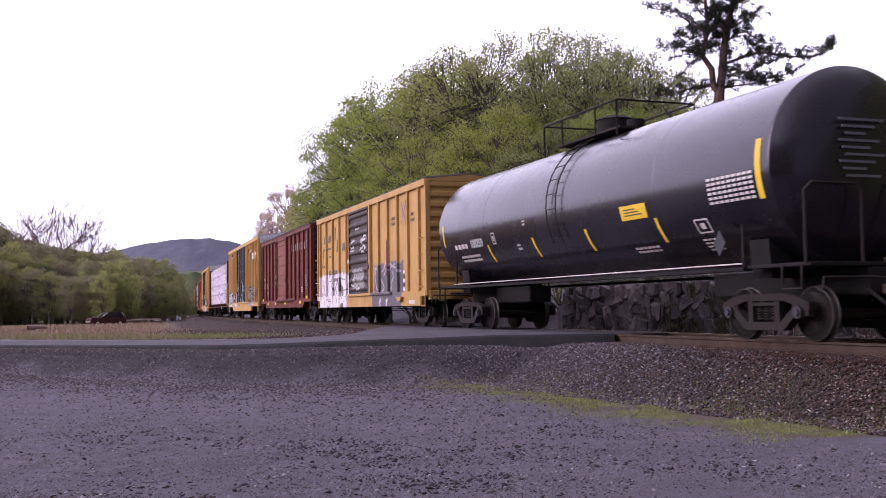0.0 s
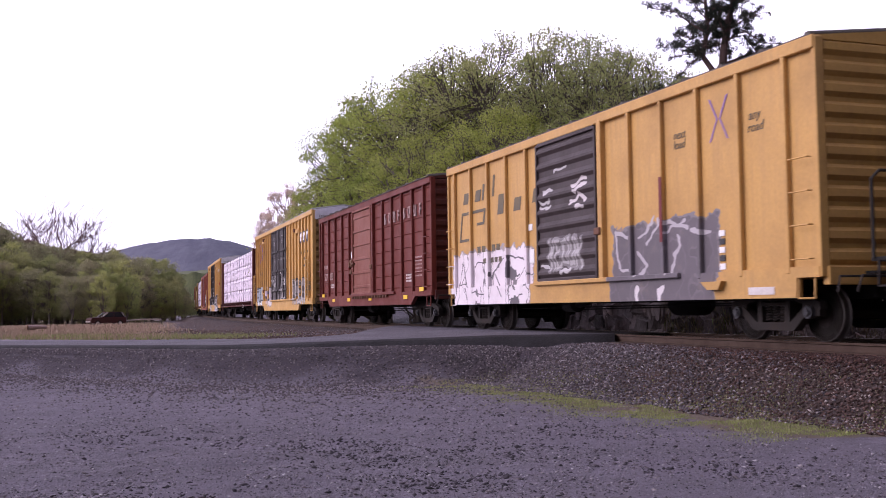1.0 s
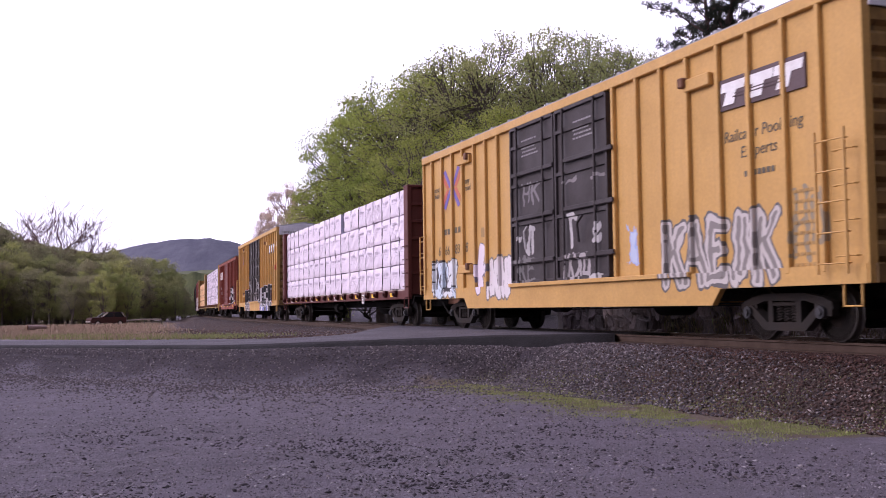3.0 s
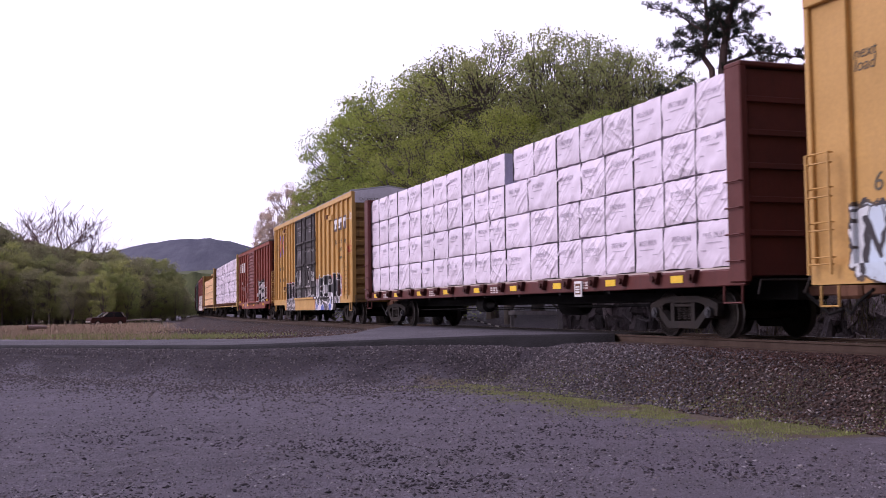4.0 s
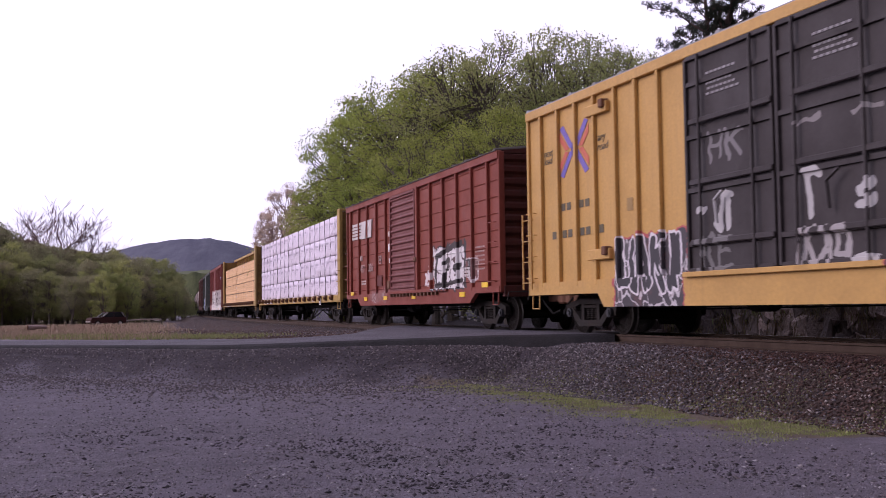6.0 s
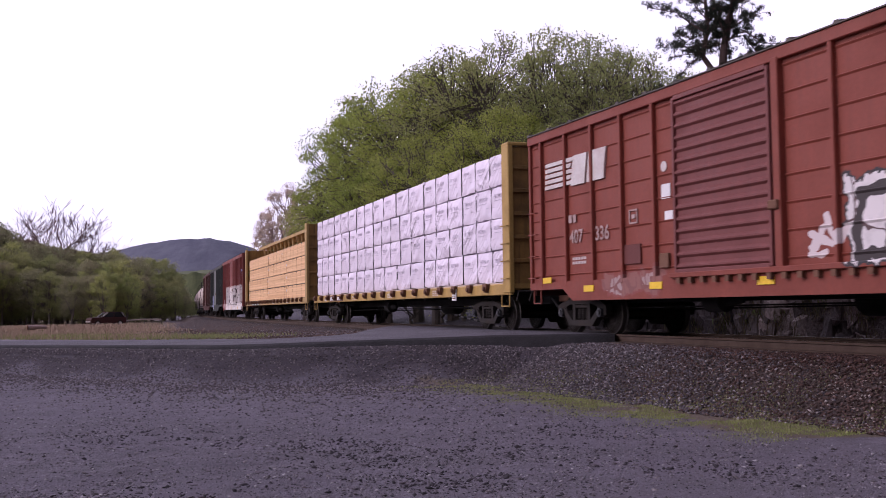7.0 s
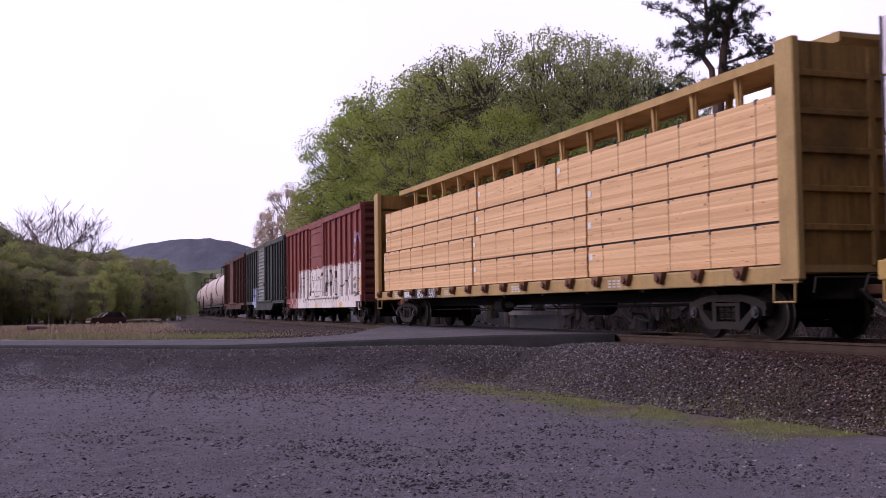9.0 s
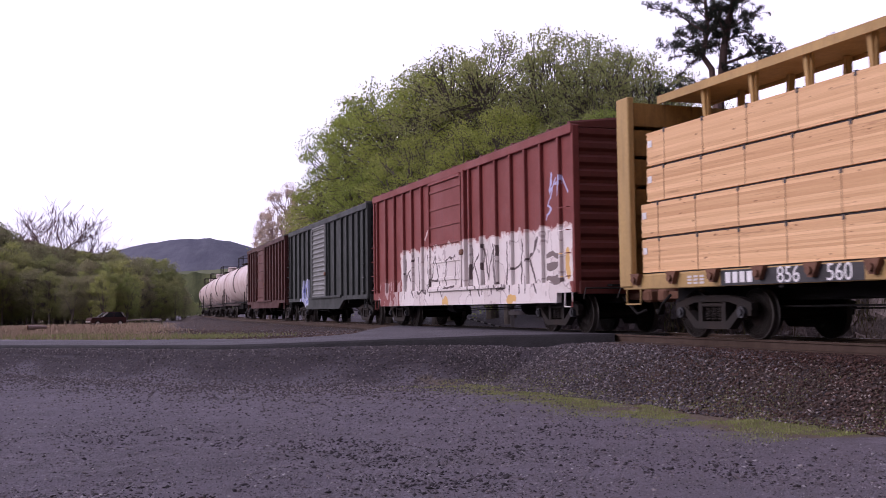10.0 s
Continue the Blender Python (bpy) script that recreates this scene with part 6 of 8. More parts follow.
def build_road():
    """The tarred side road that climbs to the level crossing."""
    m = M()
    n = 60
    nd = np.cumsum([0] + [math.dist(a, b) for a, b in zip(NEAR_EDGE[:-1], NEAR_EDGE[1:])])
    fd = np.cumsum([0] + [math.dist(a, b) for a, b in zip(FAR_EDGE[:-1], FAR_EDGE[1:])])
    rows = []
    for i in range(n + 1):
        t = i / n
        a = [np.interp(t * nd[-1], nd, [p[k] for p in NEAR_EDGE]) for k in (0, 1)]
        b = [np.interp(t * fd[-1], fd, [p[k] for p in FAR_EDGE]) for k in (0, 1)]
        row = []
        for k in range(7):
            q = k / 6
            x, y = a[0] * (1 - q) + b[0] * q, a[1] * (1 - q) + b[1] * q
            _, d = track_distance(x, y)
            z = float(road_height(x))
            z = z + (DECK - z) * float(smooth01((float(d) + 4.5) / 3.2))
            row.append((x, y, z + 0.02))
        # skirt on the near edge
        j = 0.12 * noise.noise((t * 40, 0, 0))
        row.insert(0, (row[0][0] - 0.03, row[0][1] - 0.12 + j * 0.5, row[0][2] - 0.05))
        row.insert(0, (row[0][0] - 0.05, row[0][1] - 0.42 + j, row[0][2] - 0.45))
        rows.append(row)
    vs = [p for r in rows for p in r]
    k = len(rows[0])
    m.add(vs, [(i * k + j, i * k + j + 1, (i + 1) * k + j + 1, (i + 1) * k + j) for i in range(n) for j in range(k - 1)])
    # skirt faces get a near-black asphalt, far darker than the road top
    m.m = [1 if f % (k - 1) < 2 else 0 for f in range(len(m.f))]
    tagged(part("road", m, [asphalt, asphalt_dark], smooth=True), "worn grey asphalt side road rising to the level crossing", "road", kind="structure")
    # crossing slabs between and beside the rails
    for name, o0, o1 in (("crossing_slab", -1.25, -0.80), ("crossing_slab", -0.66, 0.66), ("crossing_slab", 0.80, 6.0)):
        m = M()
        vs = []
        ss = np.linspace(-1.0, 12.8, 30)
        for i, s in enumerate(ss):
            for o in (o0, o1):
                jig = 0.25 * noise.noise((s, o, 2)) if abs(o) > 2 else 0
                p = track(s, o + jig, -0.008 - (0.012 if o < -1 else 0) - (0.3 if o > 3 else 0))
                vs += [p, p - Vector((0, 0, 0.4))]
        fs = []
        for i in range(len(ss) - 1):
            a, b = 4 * i, 4 * i + 4
            fs += [(a, a + 2, b + 2, b), (a, b, b + 1, a + 1), (a + 2, a + 3, b + 3, b + 2)]
        e = 4 * (len(ss) - 1)
        fs += [(0, 1, 3, 2), (e, e + 2, e + 3, e + 1)]
        m.add(vs, fs)
        tagged(part(name, m, asphalt_dark if o0 < -1 else asphalt_slab), "dark asphalt of the level crossing", "crossing", kind="structure")


build_road()

rail_rust = surface("rail_side", (0.058, 0.034, 0.023), (0.028, 0.017, 0.013), 0.5, 0.75, 0, 30, 3)
tie_wood = surface("sleeper_wood", (0.10, 0.07, 0.055), (0.05, 0.04, 0.035), 0.6, 0.9, 0, 20, 4, random_tint=0.25)


def build_track():
    prof = [(-0.07, -0.17), (-0.07, -0.155), (-0.012, -0.14), (-0.01, -0.045), (-0.036, -0.035), (-0.036, -0.004), (-0.028, 0.0),
            (0.028, 0.0), (0.036, -0.004), (0.036, -0.035), (0.01, -0.045), (0.012, -0.14), (0.07, -0.155), (0.07, -0.17)]
    line = thing("railway_track", "single railway track with rusty rails on wooden sleepers", "track", kind="structure")
    for off in (-0.753, 0.753):
        ss = np.concatenate([np.arange(-400, -100, 5.0), np.arange(-100, 56, 1.5)])
        vs, fs, mi = [], [], []
        k = len(prof)
        for s in ss:
            vs += [track(s, off + u, w) for u, w in prof]
        m = M()
        for i in range(len(ss) - 1):
            for j in range(k):
                fs.append((i * k + j, i * k + (j + 1) % k, (i + 1) * k + (j + 1) % k, (i + 1) * k + j))
        m.add(vs, fs)
        m.m = [1 if (f % k) == 6 else 0 for f in range(len(fs))]
        part("rail", m, [rail_rust, tread_steel], line, "rail with a bright worn head")
    tie = M().box(-0.115, 0.115, -1.3, 1.3, -0.18, 0, 0.015).mesh("sleeper", tie_wood)
    for s in np.arange(-74, 44, 0.53):
        if -1.2 < s < 13:
            continue
        o = part("sleeper", tie, None, line)
        p, h = track(s, random.uniform(-0.03, 0.03), -0.155 - random.uniform(0.0, 0.02)), float(heading(np.array(s)))
        o.matrix_basis = Matrix.Translation(p) @ Matrix.Rotation(-h + random.uniform(-0.02, 0.02), 4, "Z")


build_track()


# ------------------------------------------------------------------ loose stones and grass
def bulk(name, V, F, material, label, category, smooth=False):
    me = bpy.data.meshes.new(name)
    V, F = np.asarray(V, np.float32).reshape(-1, 3), np.asarray(F, np.int32)
    k = F.shape[1]
    me.vertices.add(len(V))
    me.vertices.foreach_set("co", V.ravel())
    me.loops.add(F.size)
    me.loops.foreach_set("vertex_index", F.ravel())
    me.polygons.add(len(F))
    me.polygons.foreach_set("loop_start", np.arange(0, F.size, k, dtype=np.int32))
    me.update(calc_edges=True)
    me.validate()
    me.materials.append(material)
    if label:
        return tagged(new(name, me), label, category, kind="stuff")
    return me


def island_material(name, dark, light, odd, rough=0.9):
    """Colour that differs from piece to piece."""
    m, nt, bs = nodes_of(name)
    g = nt.nodes.new("ShaderNodeNewGeometry")
    r = nt.nodes.new("ShaderNodeValToRGB")
    e = r.color_ramp.elements
    e[0].position, e[0].color = 0.0, (*dark, 1)
    e[1].position, e[1].color = 0.85, (*light, 1)
    x = e.new(0.97)
    x.color = (*odd, 1)
    nt.links.new(g.outputs["Random Per Island"], r.inputs[0])
    fine = noise_node(nt, coords(nt), 45, 4, 0.6, 0.3, 0.7)
    col = mix_node(nt, math_node(nt, "MULTIPLY", fine, 0.4), r.outputs[0], tuple(c * 0.6 for c in dark))
    nt.links.new(col, bs.inputs["Base Color"])
    bs.inputs["Roughness"].default_value = rough
    bs.inputs["Specular IOR Level"].default_value = 0.3
    return m


def stones(name, xy, size, material, label, sink=0.3, seed=1, flat=0.6):
    rg = np.random.default_rng(seed)
    n = len(xy)
    base = np.array([(1, 0, 0), (0, 1, 0), (-1, 0, 0), (0, -1, 0), (0, 0, 1), (0, 0, -1)], float)
    tri = np.array([(0, 1, 4), (1, 2, 4), (2, 3, 4), (3, 0, 4), (1, 0, 5), (2, 1, 5), (3, 2, 5), (0, 3, 5)])
    V = base[None] * rg.uniform(0.6, 1.3, (n, 6, 1)) + rg.uniform(-0.28, 0.28, (n, 6, 3))
    a = rg.uniform(0, 6.28, n)
    c, s = np.cos(a)[:, None], np.sin(a)[:, None]
    tilt = rg.uniform(-0.5, 0.5, (n, 1))
    x, y, z = V[..., 0], V[..., 1] * 0.8, V[..., 2] * flat
    z = z + x * tilt
    x, y = x * c - y * s, x * s + y * c
    V = np.stack([x, y, z], -1) * (size[:, None, None] / 2)
    V[..., 0] += xy[:, 0, None]
    V[..., 1] += xy[:, 1, None]
    V[..., 2] += (ground_height(xy[:, 0], xy[:, 1]) + size * (0.5 * flat - sink))[:, None]
    F = (tri[None] + 6 * np.arange(n)[:, None, None]).reshape(-1, 3)
    return bulk(name, V, F, material, label, "stones")


def blades(name, xy, length, width, material, label, seed=2, lean=0.5):
    rg = np.random.default_rng(seed)
    n = len(xy)
    a = rg.uniform(0, 6.28, n)
    ln = rg.normal(0, lean, (n, 2)) * length[:, None]
    z0 = ground_height(xy[:, 0], xy[:, 1])
    V = np.zeros((n, 3, 3))
    dx, dy = np.cos(a) * width / 2, np.sin(a) * width / 2
    V[:, 0, 0], V[:, 0, 1], V[:, 0, 2] = xy[:, 0] - dx, xy[:, 1] - dy, z0 - 0.02
    V[:, 1, 0], V[:, 1, 1], V[:, 1, 2] = xy[:, 0] + dx, xy[:, 1] + dy, z0 - 0.02
    V[:, 2, 0], V[:, 2, 1], V[:, 2, 2] = xy[:, 0] + ln[:, 0], xy[:, 1] + ln[:, 1], z0 + length
    return bulk(name, V, np.arange(3 * n).reshape(-1, 3), material, label, "grass")


def scatter_ground():
    rg = np.random.default_rng(11)
    # ballast on the shoulder and slope of the line
    n = 50000
    s = np.concatenate([rg.uniform(11.5, 30, n), rg.uniform(-95, -1.5, 9000), rg.uniform(-2, 13, 2500)])
    d = -(0.2 + rg.uniform(0, 1, len(s)) * (1.7 + slope_width(s)))
    d[-2500:] = -rg.uniform(2.6, 5.2, 2500)
    P = np.array([track(a, b)[:2] for a, b in zip(s, d)])
    keep = np.ones(len(s), bool)
    keep &= ~((s > -1.2) & (s < 13) & (d > -2.9))
    keep &= ~((abs(d + 0.753) < 0.1))
    beyond = P[:, 1] - np.interp(P[:, 0], NX, NY)
    keep &= ~((beyond > -0.1) & (P[:, 0] < 2.5) & (beyond < 9))
    P = P[keep]
    mat_b = island_material("ballast_stone", (0.03, 0.017, 0.014), (0.135, 0.08, 0.068), (0.36, 0.31, 0.29))
    grey = P[:, 0] < 4.0 + rg.normal(0, 0.8, len(P))
    G, P = P[grey], P[~grey]
    mat_bg = island_material("grey_ballast_stone", (0.035, 0.029, 0.034), (0.165, 0.14, 0.155), (0.34, 0.31, 0.32))
    stones("grey_ballast_stones", G, rg.uniform(0.026, 0.064, len(G)), mat_bg, "crushed grey ballast stones beside the crossing", 0.05, 13)
    _, dd = track_distance(P[:, 0], P[:, 1])
    oily = dd > -2.15 + rg.normal(0, 0.16, len(P))
    O, P = P[oily], P[~oily]
    mat_o = island_material("rusty_ballast_stone", (0.016, 0.008, 0.007), (0.075, 0.033, 0.025), (0.13, 0.07, 0.055))
    stones("rusty_ballast_stones", O, rg.uniform(0.026, 0.066, len(O)), mat_o, "dark rust-stained ballast stones beside the rail", 0.05, 14)
    stones("ballast_stones", P, rg.uniform(0.026, 0.066, len(P)), mat_b, "crushed brown-grey ballast stones on the track shoulder", 0.05, 3)
    # coarse grey gravel on the crossing bank
    n = 34000
    x = rg.uniform(-17, 7.2, n)
    yn = np.interp(x, NX, NY)
    y = yn - 0.4 - np.abs(rg.normal(0, 2.6, n))
    _, dd = track_distance(x, y)
    k = (dd < -1.7)
    P = np.stack([x, y], -1)[k]
    mat_g = island_material("grey_gravel", (0.05, 0.042, 0.046), (0.17, 0.142, 0.155), (0.32, 0.28, 0.29))
    stones("bank_gravel", P, rg.uniform(0.02, 0.07, len(P)), mat_g, "loose grey gravel on the bank of the road", 0.2, 4)
    # fine stones and clods strewn over the lot
    n = 170000
    r = 6.5 + 22 * rg.uniform(0, 1, n) ** 1.4
    a = rg.uniform(-0.47, 0.47, n)
    P = np.stack([r * np.sin(a), r * np.cos(a)], -1)
    beyond = P[:, 1] - np.interp(P[:, 0], NX, NY)
    _, dd = track_distance(P[:, 0], P[:, 1])
    lump = np.array([noise.noise((p[0] * 0.8, p[1] * 0.8, 9)) for p in P])
    keep = (beyond < -1.5) & (dd < -4.0) & (rg.uniform(-0.6, 0.7, n) < lump + 0.1)
    P = P[keep]
    mat_l = island_material("lot_gravel", (0.035, 0.03, 0.036), (0.30, 0.265, 0.305), (0.46, 0.43, 0.46))
    stones("lot_gravel", P, np.minimum(0.055, 0.009 + rg.exponential(0.009, len(P))), mat_l, "small dark and grey stones strewn over the gravel lot", 0.12, 5, 0.42)
    n = 7000
    r = 7 + 18 * rg.uniform(0, 1, n) ** 1.3
    a = rg.uniform(-0.46, 0.46, n)
    P = np.stack([r * np.sin(a), r * np.cos(a)], -1)
    beyond = P[:, 1] - np.interp(P[:, 0], NX, NY)
    _, dd = track_distance(P[:, 0], P[:, 1])
    lump = np.array([noise.noise((p[0] * 0.45, p[1] * 0.45, 21)) for p in P])
    P = P[(beyond < -2) & (dd < -4.2) & (rg.uniform(-0.4, 0.6, n) < lump)]
    stones("lot_clods", P, 0.02 + rg.exponential(0.02, len(P)).clip(0, 0.06), mat_g, "scattered dark lumps and larger stones on the lot", 0.15, 9, 0.34)
    # dark clods in patches placed to fit the camera's view
    n = 12000
    patches = [(-0.6, 9.9, 0.55, 0.7), (-1.1, 11.3, 0.5, 0.5), (0.25, 9.1, 0.45, 0.35), (0.65, 11.0, 0.6, 0.5), (-3.4, 12.4, 0.9, 0.6), (2.6, 9.6, 0.5, 0.4), (-2.2, 8.3, 0.6, 0.3), (-0.2, 14.5, 1.6, 0.7), (1.5, 12.6, 0.6, 0.5)]
    pick = rg.integers(0, len(patches), n)
    Q = np.array(patches)[pick]
    P = Q[:, :2] + rg.normal(0, 1, (n, 2)) * Q[:, 2:]
    stray = rg.uniform(0, 1, n) < 0.25
    P[stray] = np.stack([rg.uniform(-6, 5, n), rg.uniform(7, 17, n)], -1)[stray]
    _, dd = track_distance(P[:, 0], P[:, 1])
    lump = np.array([noise.noise((p[0] * 2.2, p[1] * 2.6, 4)) for p in P])
    P = P[(dd < -4.4) & (rg.uniform(-0.5, 0.9, n) < lump)]
    mat_c = island_material("dark_clods", (0.026, 0.022, 0.027), (0.075, 0.064, 0.078), (0.12, 0.10, 0.12))
    stones("dark_clods", P, 0.018 + rg.exponential(0.013, len(P)).clip(0, 0.06), mat_c, "dark clods strewn in patches over the lot", 0.1, 15, 0.42)
    # the thin strip of young grass at the foot of the slope
    n = 70000
    t = rg.uniform(-0.02, 1.02, n)
    mid = np.stack([0.1 + 4.3 * t + 0.15 * np.sin(t * 9), 20.5 - 8.4 * t], -1)
    off = rg.normal(0, 0.62, n)
    P = mid + np.stack([0.88 * off, 0.46 * off], -1)
    lump = np.array([noise.noise((p[0] * 1.3, p[1] * 1.3, 3)) + 0.6 * noise.noise((p[0] * 3.1, p[1] * 3.1, 8)) for p in P])
    P = P[lump > 0.12 - 0.6 * rg.uniform(0, 1, n) ** 0.7 + 0.15 * np.abs(off)]
    mat_s = island_material("young_grass", (0.17, 0.20, 0.06), (0.35, 0.38, 0.14), (0.46, 0.40, 0.22), 0.8)
    blades("grass_strip", P, rg.uniform(0.01, 0.034, len(P)), np.full(len(P), 0.012), mat_s, "thin strip of young green grass beside the ballast", 6, 0.5)
    # rough dry field beyond the road
    n = 60000
    r = 34 + 104 * rg.uniform(0, 1, n) ** 1.3
    a = rg.uniform(-0.47, -0.15, n)
    P = np.stack([r * np.sin(a), r * np.cos(a)], -1)
    beyond = P[:, 1] - np.interp(P[:, 0], NX, NY)
    _, dd = track_distance(P[:, 0], P[:, 1])
    keep = (beyond > 6.6) & (dd < -4.5) & (P[:, 0] / P[:, 1] < -0.275 + rg.normal(0, 0.018, len(P)))
    P, beyond = P[keep], beyond[keep]
    tall = np.array([noise.noise((p[0] * 0.12, p[1] * 0.12, 6)) for p in P])
    mat_f = island_material("dry_grass", (0.28, 0.20, 0.145), (0.56, 0.40, 0.31), (0.20, 0.22, 0.08), 0.9)
    blades("field_grass", P, (0.10 + 0.28 * np.clip(tall + 0.3, 0, 1)) * rg.uniform(0.5, 1.2, len(P)), 0.03 + 0.0006 * beyond, mat_f, "dry tan field grass with green patches", 7, 0.35)
    # gravel between the road and the line
    n = 9000
    r = 31 + 60 * rg.uniform(0, 1, n) ** 1.6
    a = rg.uniform(-0.29, -0.06, n)
    P = np.stack([r * np.sin(a), r * np.cos(a)], -1)
    beyond = P[:, 1] - np.interp(P[:, 0], NX, NY)
    _, dd = track_distance(P[:, 0], P[:, 1])
    P = P[(beyond > 6.4) & (dd < -2.5)]
    stones("verge_gravel", P, rg.uniform(0.03, 0.11, len(P)), mat_b, "brown gravel between the road and the line", 0.2, 12)
    green = rg.uniform(0, 1, 9000)
    P = np.stack([-6.5 - 12 * green + rg.normal(0, 1.2, 9000), 33 + 11 * green + rg.normal(0, 1.5, 9000)], -1)
    beyond = P[:, 1] - np.interp(P[:, 0], NX, NY)
    _, dd = track_distance(P[:, 0], P[:, 1])
    P = P[(beyond > 6.2) & (dd < -4.5)]
    blades("verge_grass", P, rg.uniform(0.05, 0.16, len(P)), np.full(len(P), 0.02), mat_s, "short green verge grass beside the road", 8, 0.5)


scatter_ground()


# ------------------------------------------------------------------ trees
def leaf_material(name, dark, light, odd, vary=0.02):
    m = island_material(name, dark, light, odd, 0.6)
    bs = m.node_tree.nodes["Principled BSDF"]
    col = bs.inputs["Base Color"].links[0].from_socket
    oi = m.node_tree.nodes.new("ShaderNodeObjectInfo")
    hsv = m.node_tree.nodes.new("ShaderNodeHueSaturation")
    m.node_tree.links.new(math_node(m.node_tree, "ADD", math_node(m.node_tree, "MULTIPLY", oi.outputs["Random"], vary), 0.5 - vary * 0.62), hsv.inputs["Hue"])
    m.node_tree.links.new(math_node(m.node_tree, "SUBTRACT", 1.06, math_node(m.node_tree, "MULTIPLY", oi.outputs["Random"], 6 * vary)), hsv.inputs["Value"])
    m.node_tree.links.new(col, hsv.inputs["Color"])
    col = hsv.outputs[0]
    m.node_tree.links.new(col, bs.inputs["Base Color"])
    tr = m.node_tree.nodes.new("ShaderNodeBsdfTranslucent")
    mx = m.node_tree.nodes.new("ShaderNodeMixShader")
    mx.inputs[0].default_value = 0.6
    out = m.node_tree.nodes["Material Output"]
    m.node_tree.links.new(col, tr.inputs[0])
    m.node_tree.links.new(bs.outputs[0], mx.inputs[1])
    m.node_tree.links.new(tr.outputs[0], mx.inputs[2])
    m.node_tree.links.new(mx.outputs[0], out.inputs[0])
    return m


bark = surface("grey_bark", (0.12, 0.10, 0.088), (0.07, 0.058, 0.05), 0.6, 0.9, 0, 14, 3, 0.5)
bark_pale = surface("pale_twigs", (0.30, 0.215, 0.20), (0.18, 0.13, 0.12), 0.5, 0.9, 0, 14, 3, 0.3)
bark_twig = surface("brown_twigs", (0.14, 0.08, 0.075), (0.06, 0.036, 0.034), 0.5, 0.9, 0, 14, 3, 0.3)
bark_pine = surface("pine_bark", (0.11, 0.07, 0.06), (0.04, 0.028, 0.024), 0.6, 0.9, 0, 12, 3, 0.6)
bark_wood = surface("greyish_bark", (0.17, 0.14, 0.125), (0.1, 0.08, 0.07), 0.6, 0.9, 0, 14, 3, 0.3)
leaf_bright = leaf_material("young_leaves", (0.22, 0.27, 0.06), (0.42, 0.49, 0.12), (0.44, 0.45, 0.14))
leaf_olive = leaf_material("olive_leaves", (0.25, 0.275, 0.10), (0.44, 0.47, 0.18), (0.38, 0.34, 0.18))
leaf_wood = leaf_material("woodland_leaves", (0.35, 0.37, 0.15), (0.48, 0.50, 0.21), (0.42, 0.38, 0.22), 0.04)
leaf_fresh = leaf_material("fresh_woodland_leaves", (0.36, 0.40, 0.13), (0.50, 0.53, 0.19), (0.45, 0.42, 0.2), 0.03)
leaf_dusk = leaf_material("brownish_woodland_leaves", (0.28, 0.275, 0.15), (0.40, 0.385, 0.21), (0.36, 0.30, 0.2), 0.03)
needle = leaf_material("pine_needles", (0.03, 0.036, 0.026), (0.075, 0.085, 0.06), (0.08, 0.07, 0.05))


def limb_tree(seed, height, spread, first, limbs, twig, levels=4, up=0.35, least=0.008):
    """A skeleton of tapered limbs. Returns the list of pipes (points, radii) and the twig ends."""
    rg = random.Random(seed)
    pipes, ends = [], []

    def grow(p, d, length, r, level):
        pts, rs = [p], [r]
        steps = 4 if level < 2 else 3
        for i in range(steps):
            d = (d + Vector((rg.uniform(-1, 1), rg.uniform(-1, 1), rg.uniform(-0.6, 0.9))) * 0.22 + Vector((0, 0, up * 0.12))).normalized()
            p = p + d * length / steps
            pts.append(p)
            rs.append(max(least, r * (1 - 0.55 * (i + 1) / steps)))
        pipes.append((pts, rs, level))
        if level >= levels:
            ends.append((pts[-1], d))
            ends.append((pts[-2], d))
            return
        n = limbs if level == 1 else (rg.randint(3, 4) if level < 5 else 3)
        for k in range(n):
            t = rg.uniform(0.35, 1.0) if k else 1.0
            i = min(steps, max(1, round(t * steps)))
            q = pts[i]
            turn = rg.uniform(0, 2 * math.pi)
            side = d.orthogonal().normalized()
            side = (Matrix.Rotation(turn, 3, d) @ side)
            nd = (d * rg.uniform(0.5, 0.9) + side * rg.uniform(0.5, 1.0) * spread + Vector((0, 0, up * rg.uniform(0, 0.5)))).normalized()
            grow(q, nd, length * rg.uniform(0.55, 0.8), rs[i] * rg.uniform(0.5, 0.72), level + 1)

    base = Vector((0, 0, -0.3))
    trunk_top = height * first
    r0 = height * 0.018
    pts = [base, Vector((0, 0, trunk_top * 0.3)), Vector((rg.uniform(-0.2, 0.2), rg.uniform(-0.2, 0.2), trunk_top * 0.65)), Vector((rg.uniform(-0.3, 0.3), rg.uniform(-0.3, 0.3), trunk_top))]
    pipes.append((pts, [r0 * 1.35, r0, r0 * 0.92, r0 * 0.8], 0))
    for k in range(limbs):
        a = 2 * math.pi * k / limbs + rg.uniform(-0.4, 0.4)
        q = pts[2] + (pts[3] - pts[2]) * rg.uniform(0.0, 1.0)
        d = Vector((math.cos(a) * spread, math.sin(a) * spread, rg.uniform(0.5, 1.2))).normalized()
        grow(q, d, (height - trunk_top) * rg.uniform(0.38, 0.5), r0 * rg.uniform(0.4, 0.6), 2)
    grow(pts[3], Vector((0, 0, 1)), (height - trunk_top) * 0.5, r0 * 0.7, 1)
    return pipes, ends


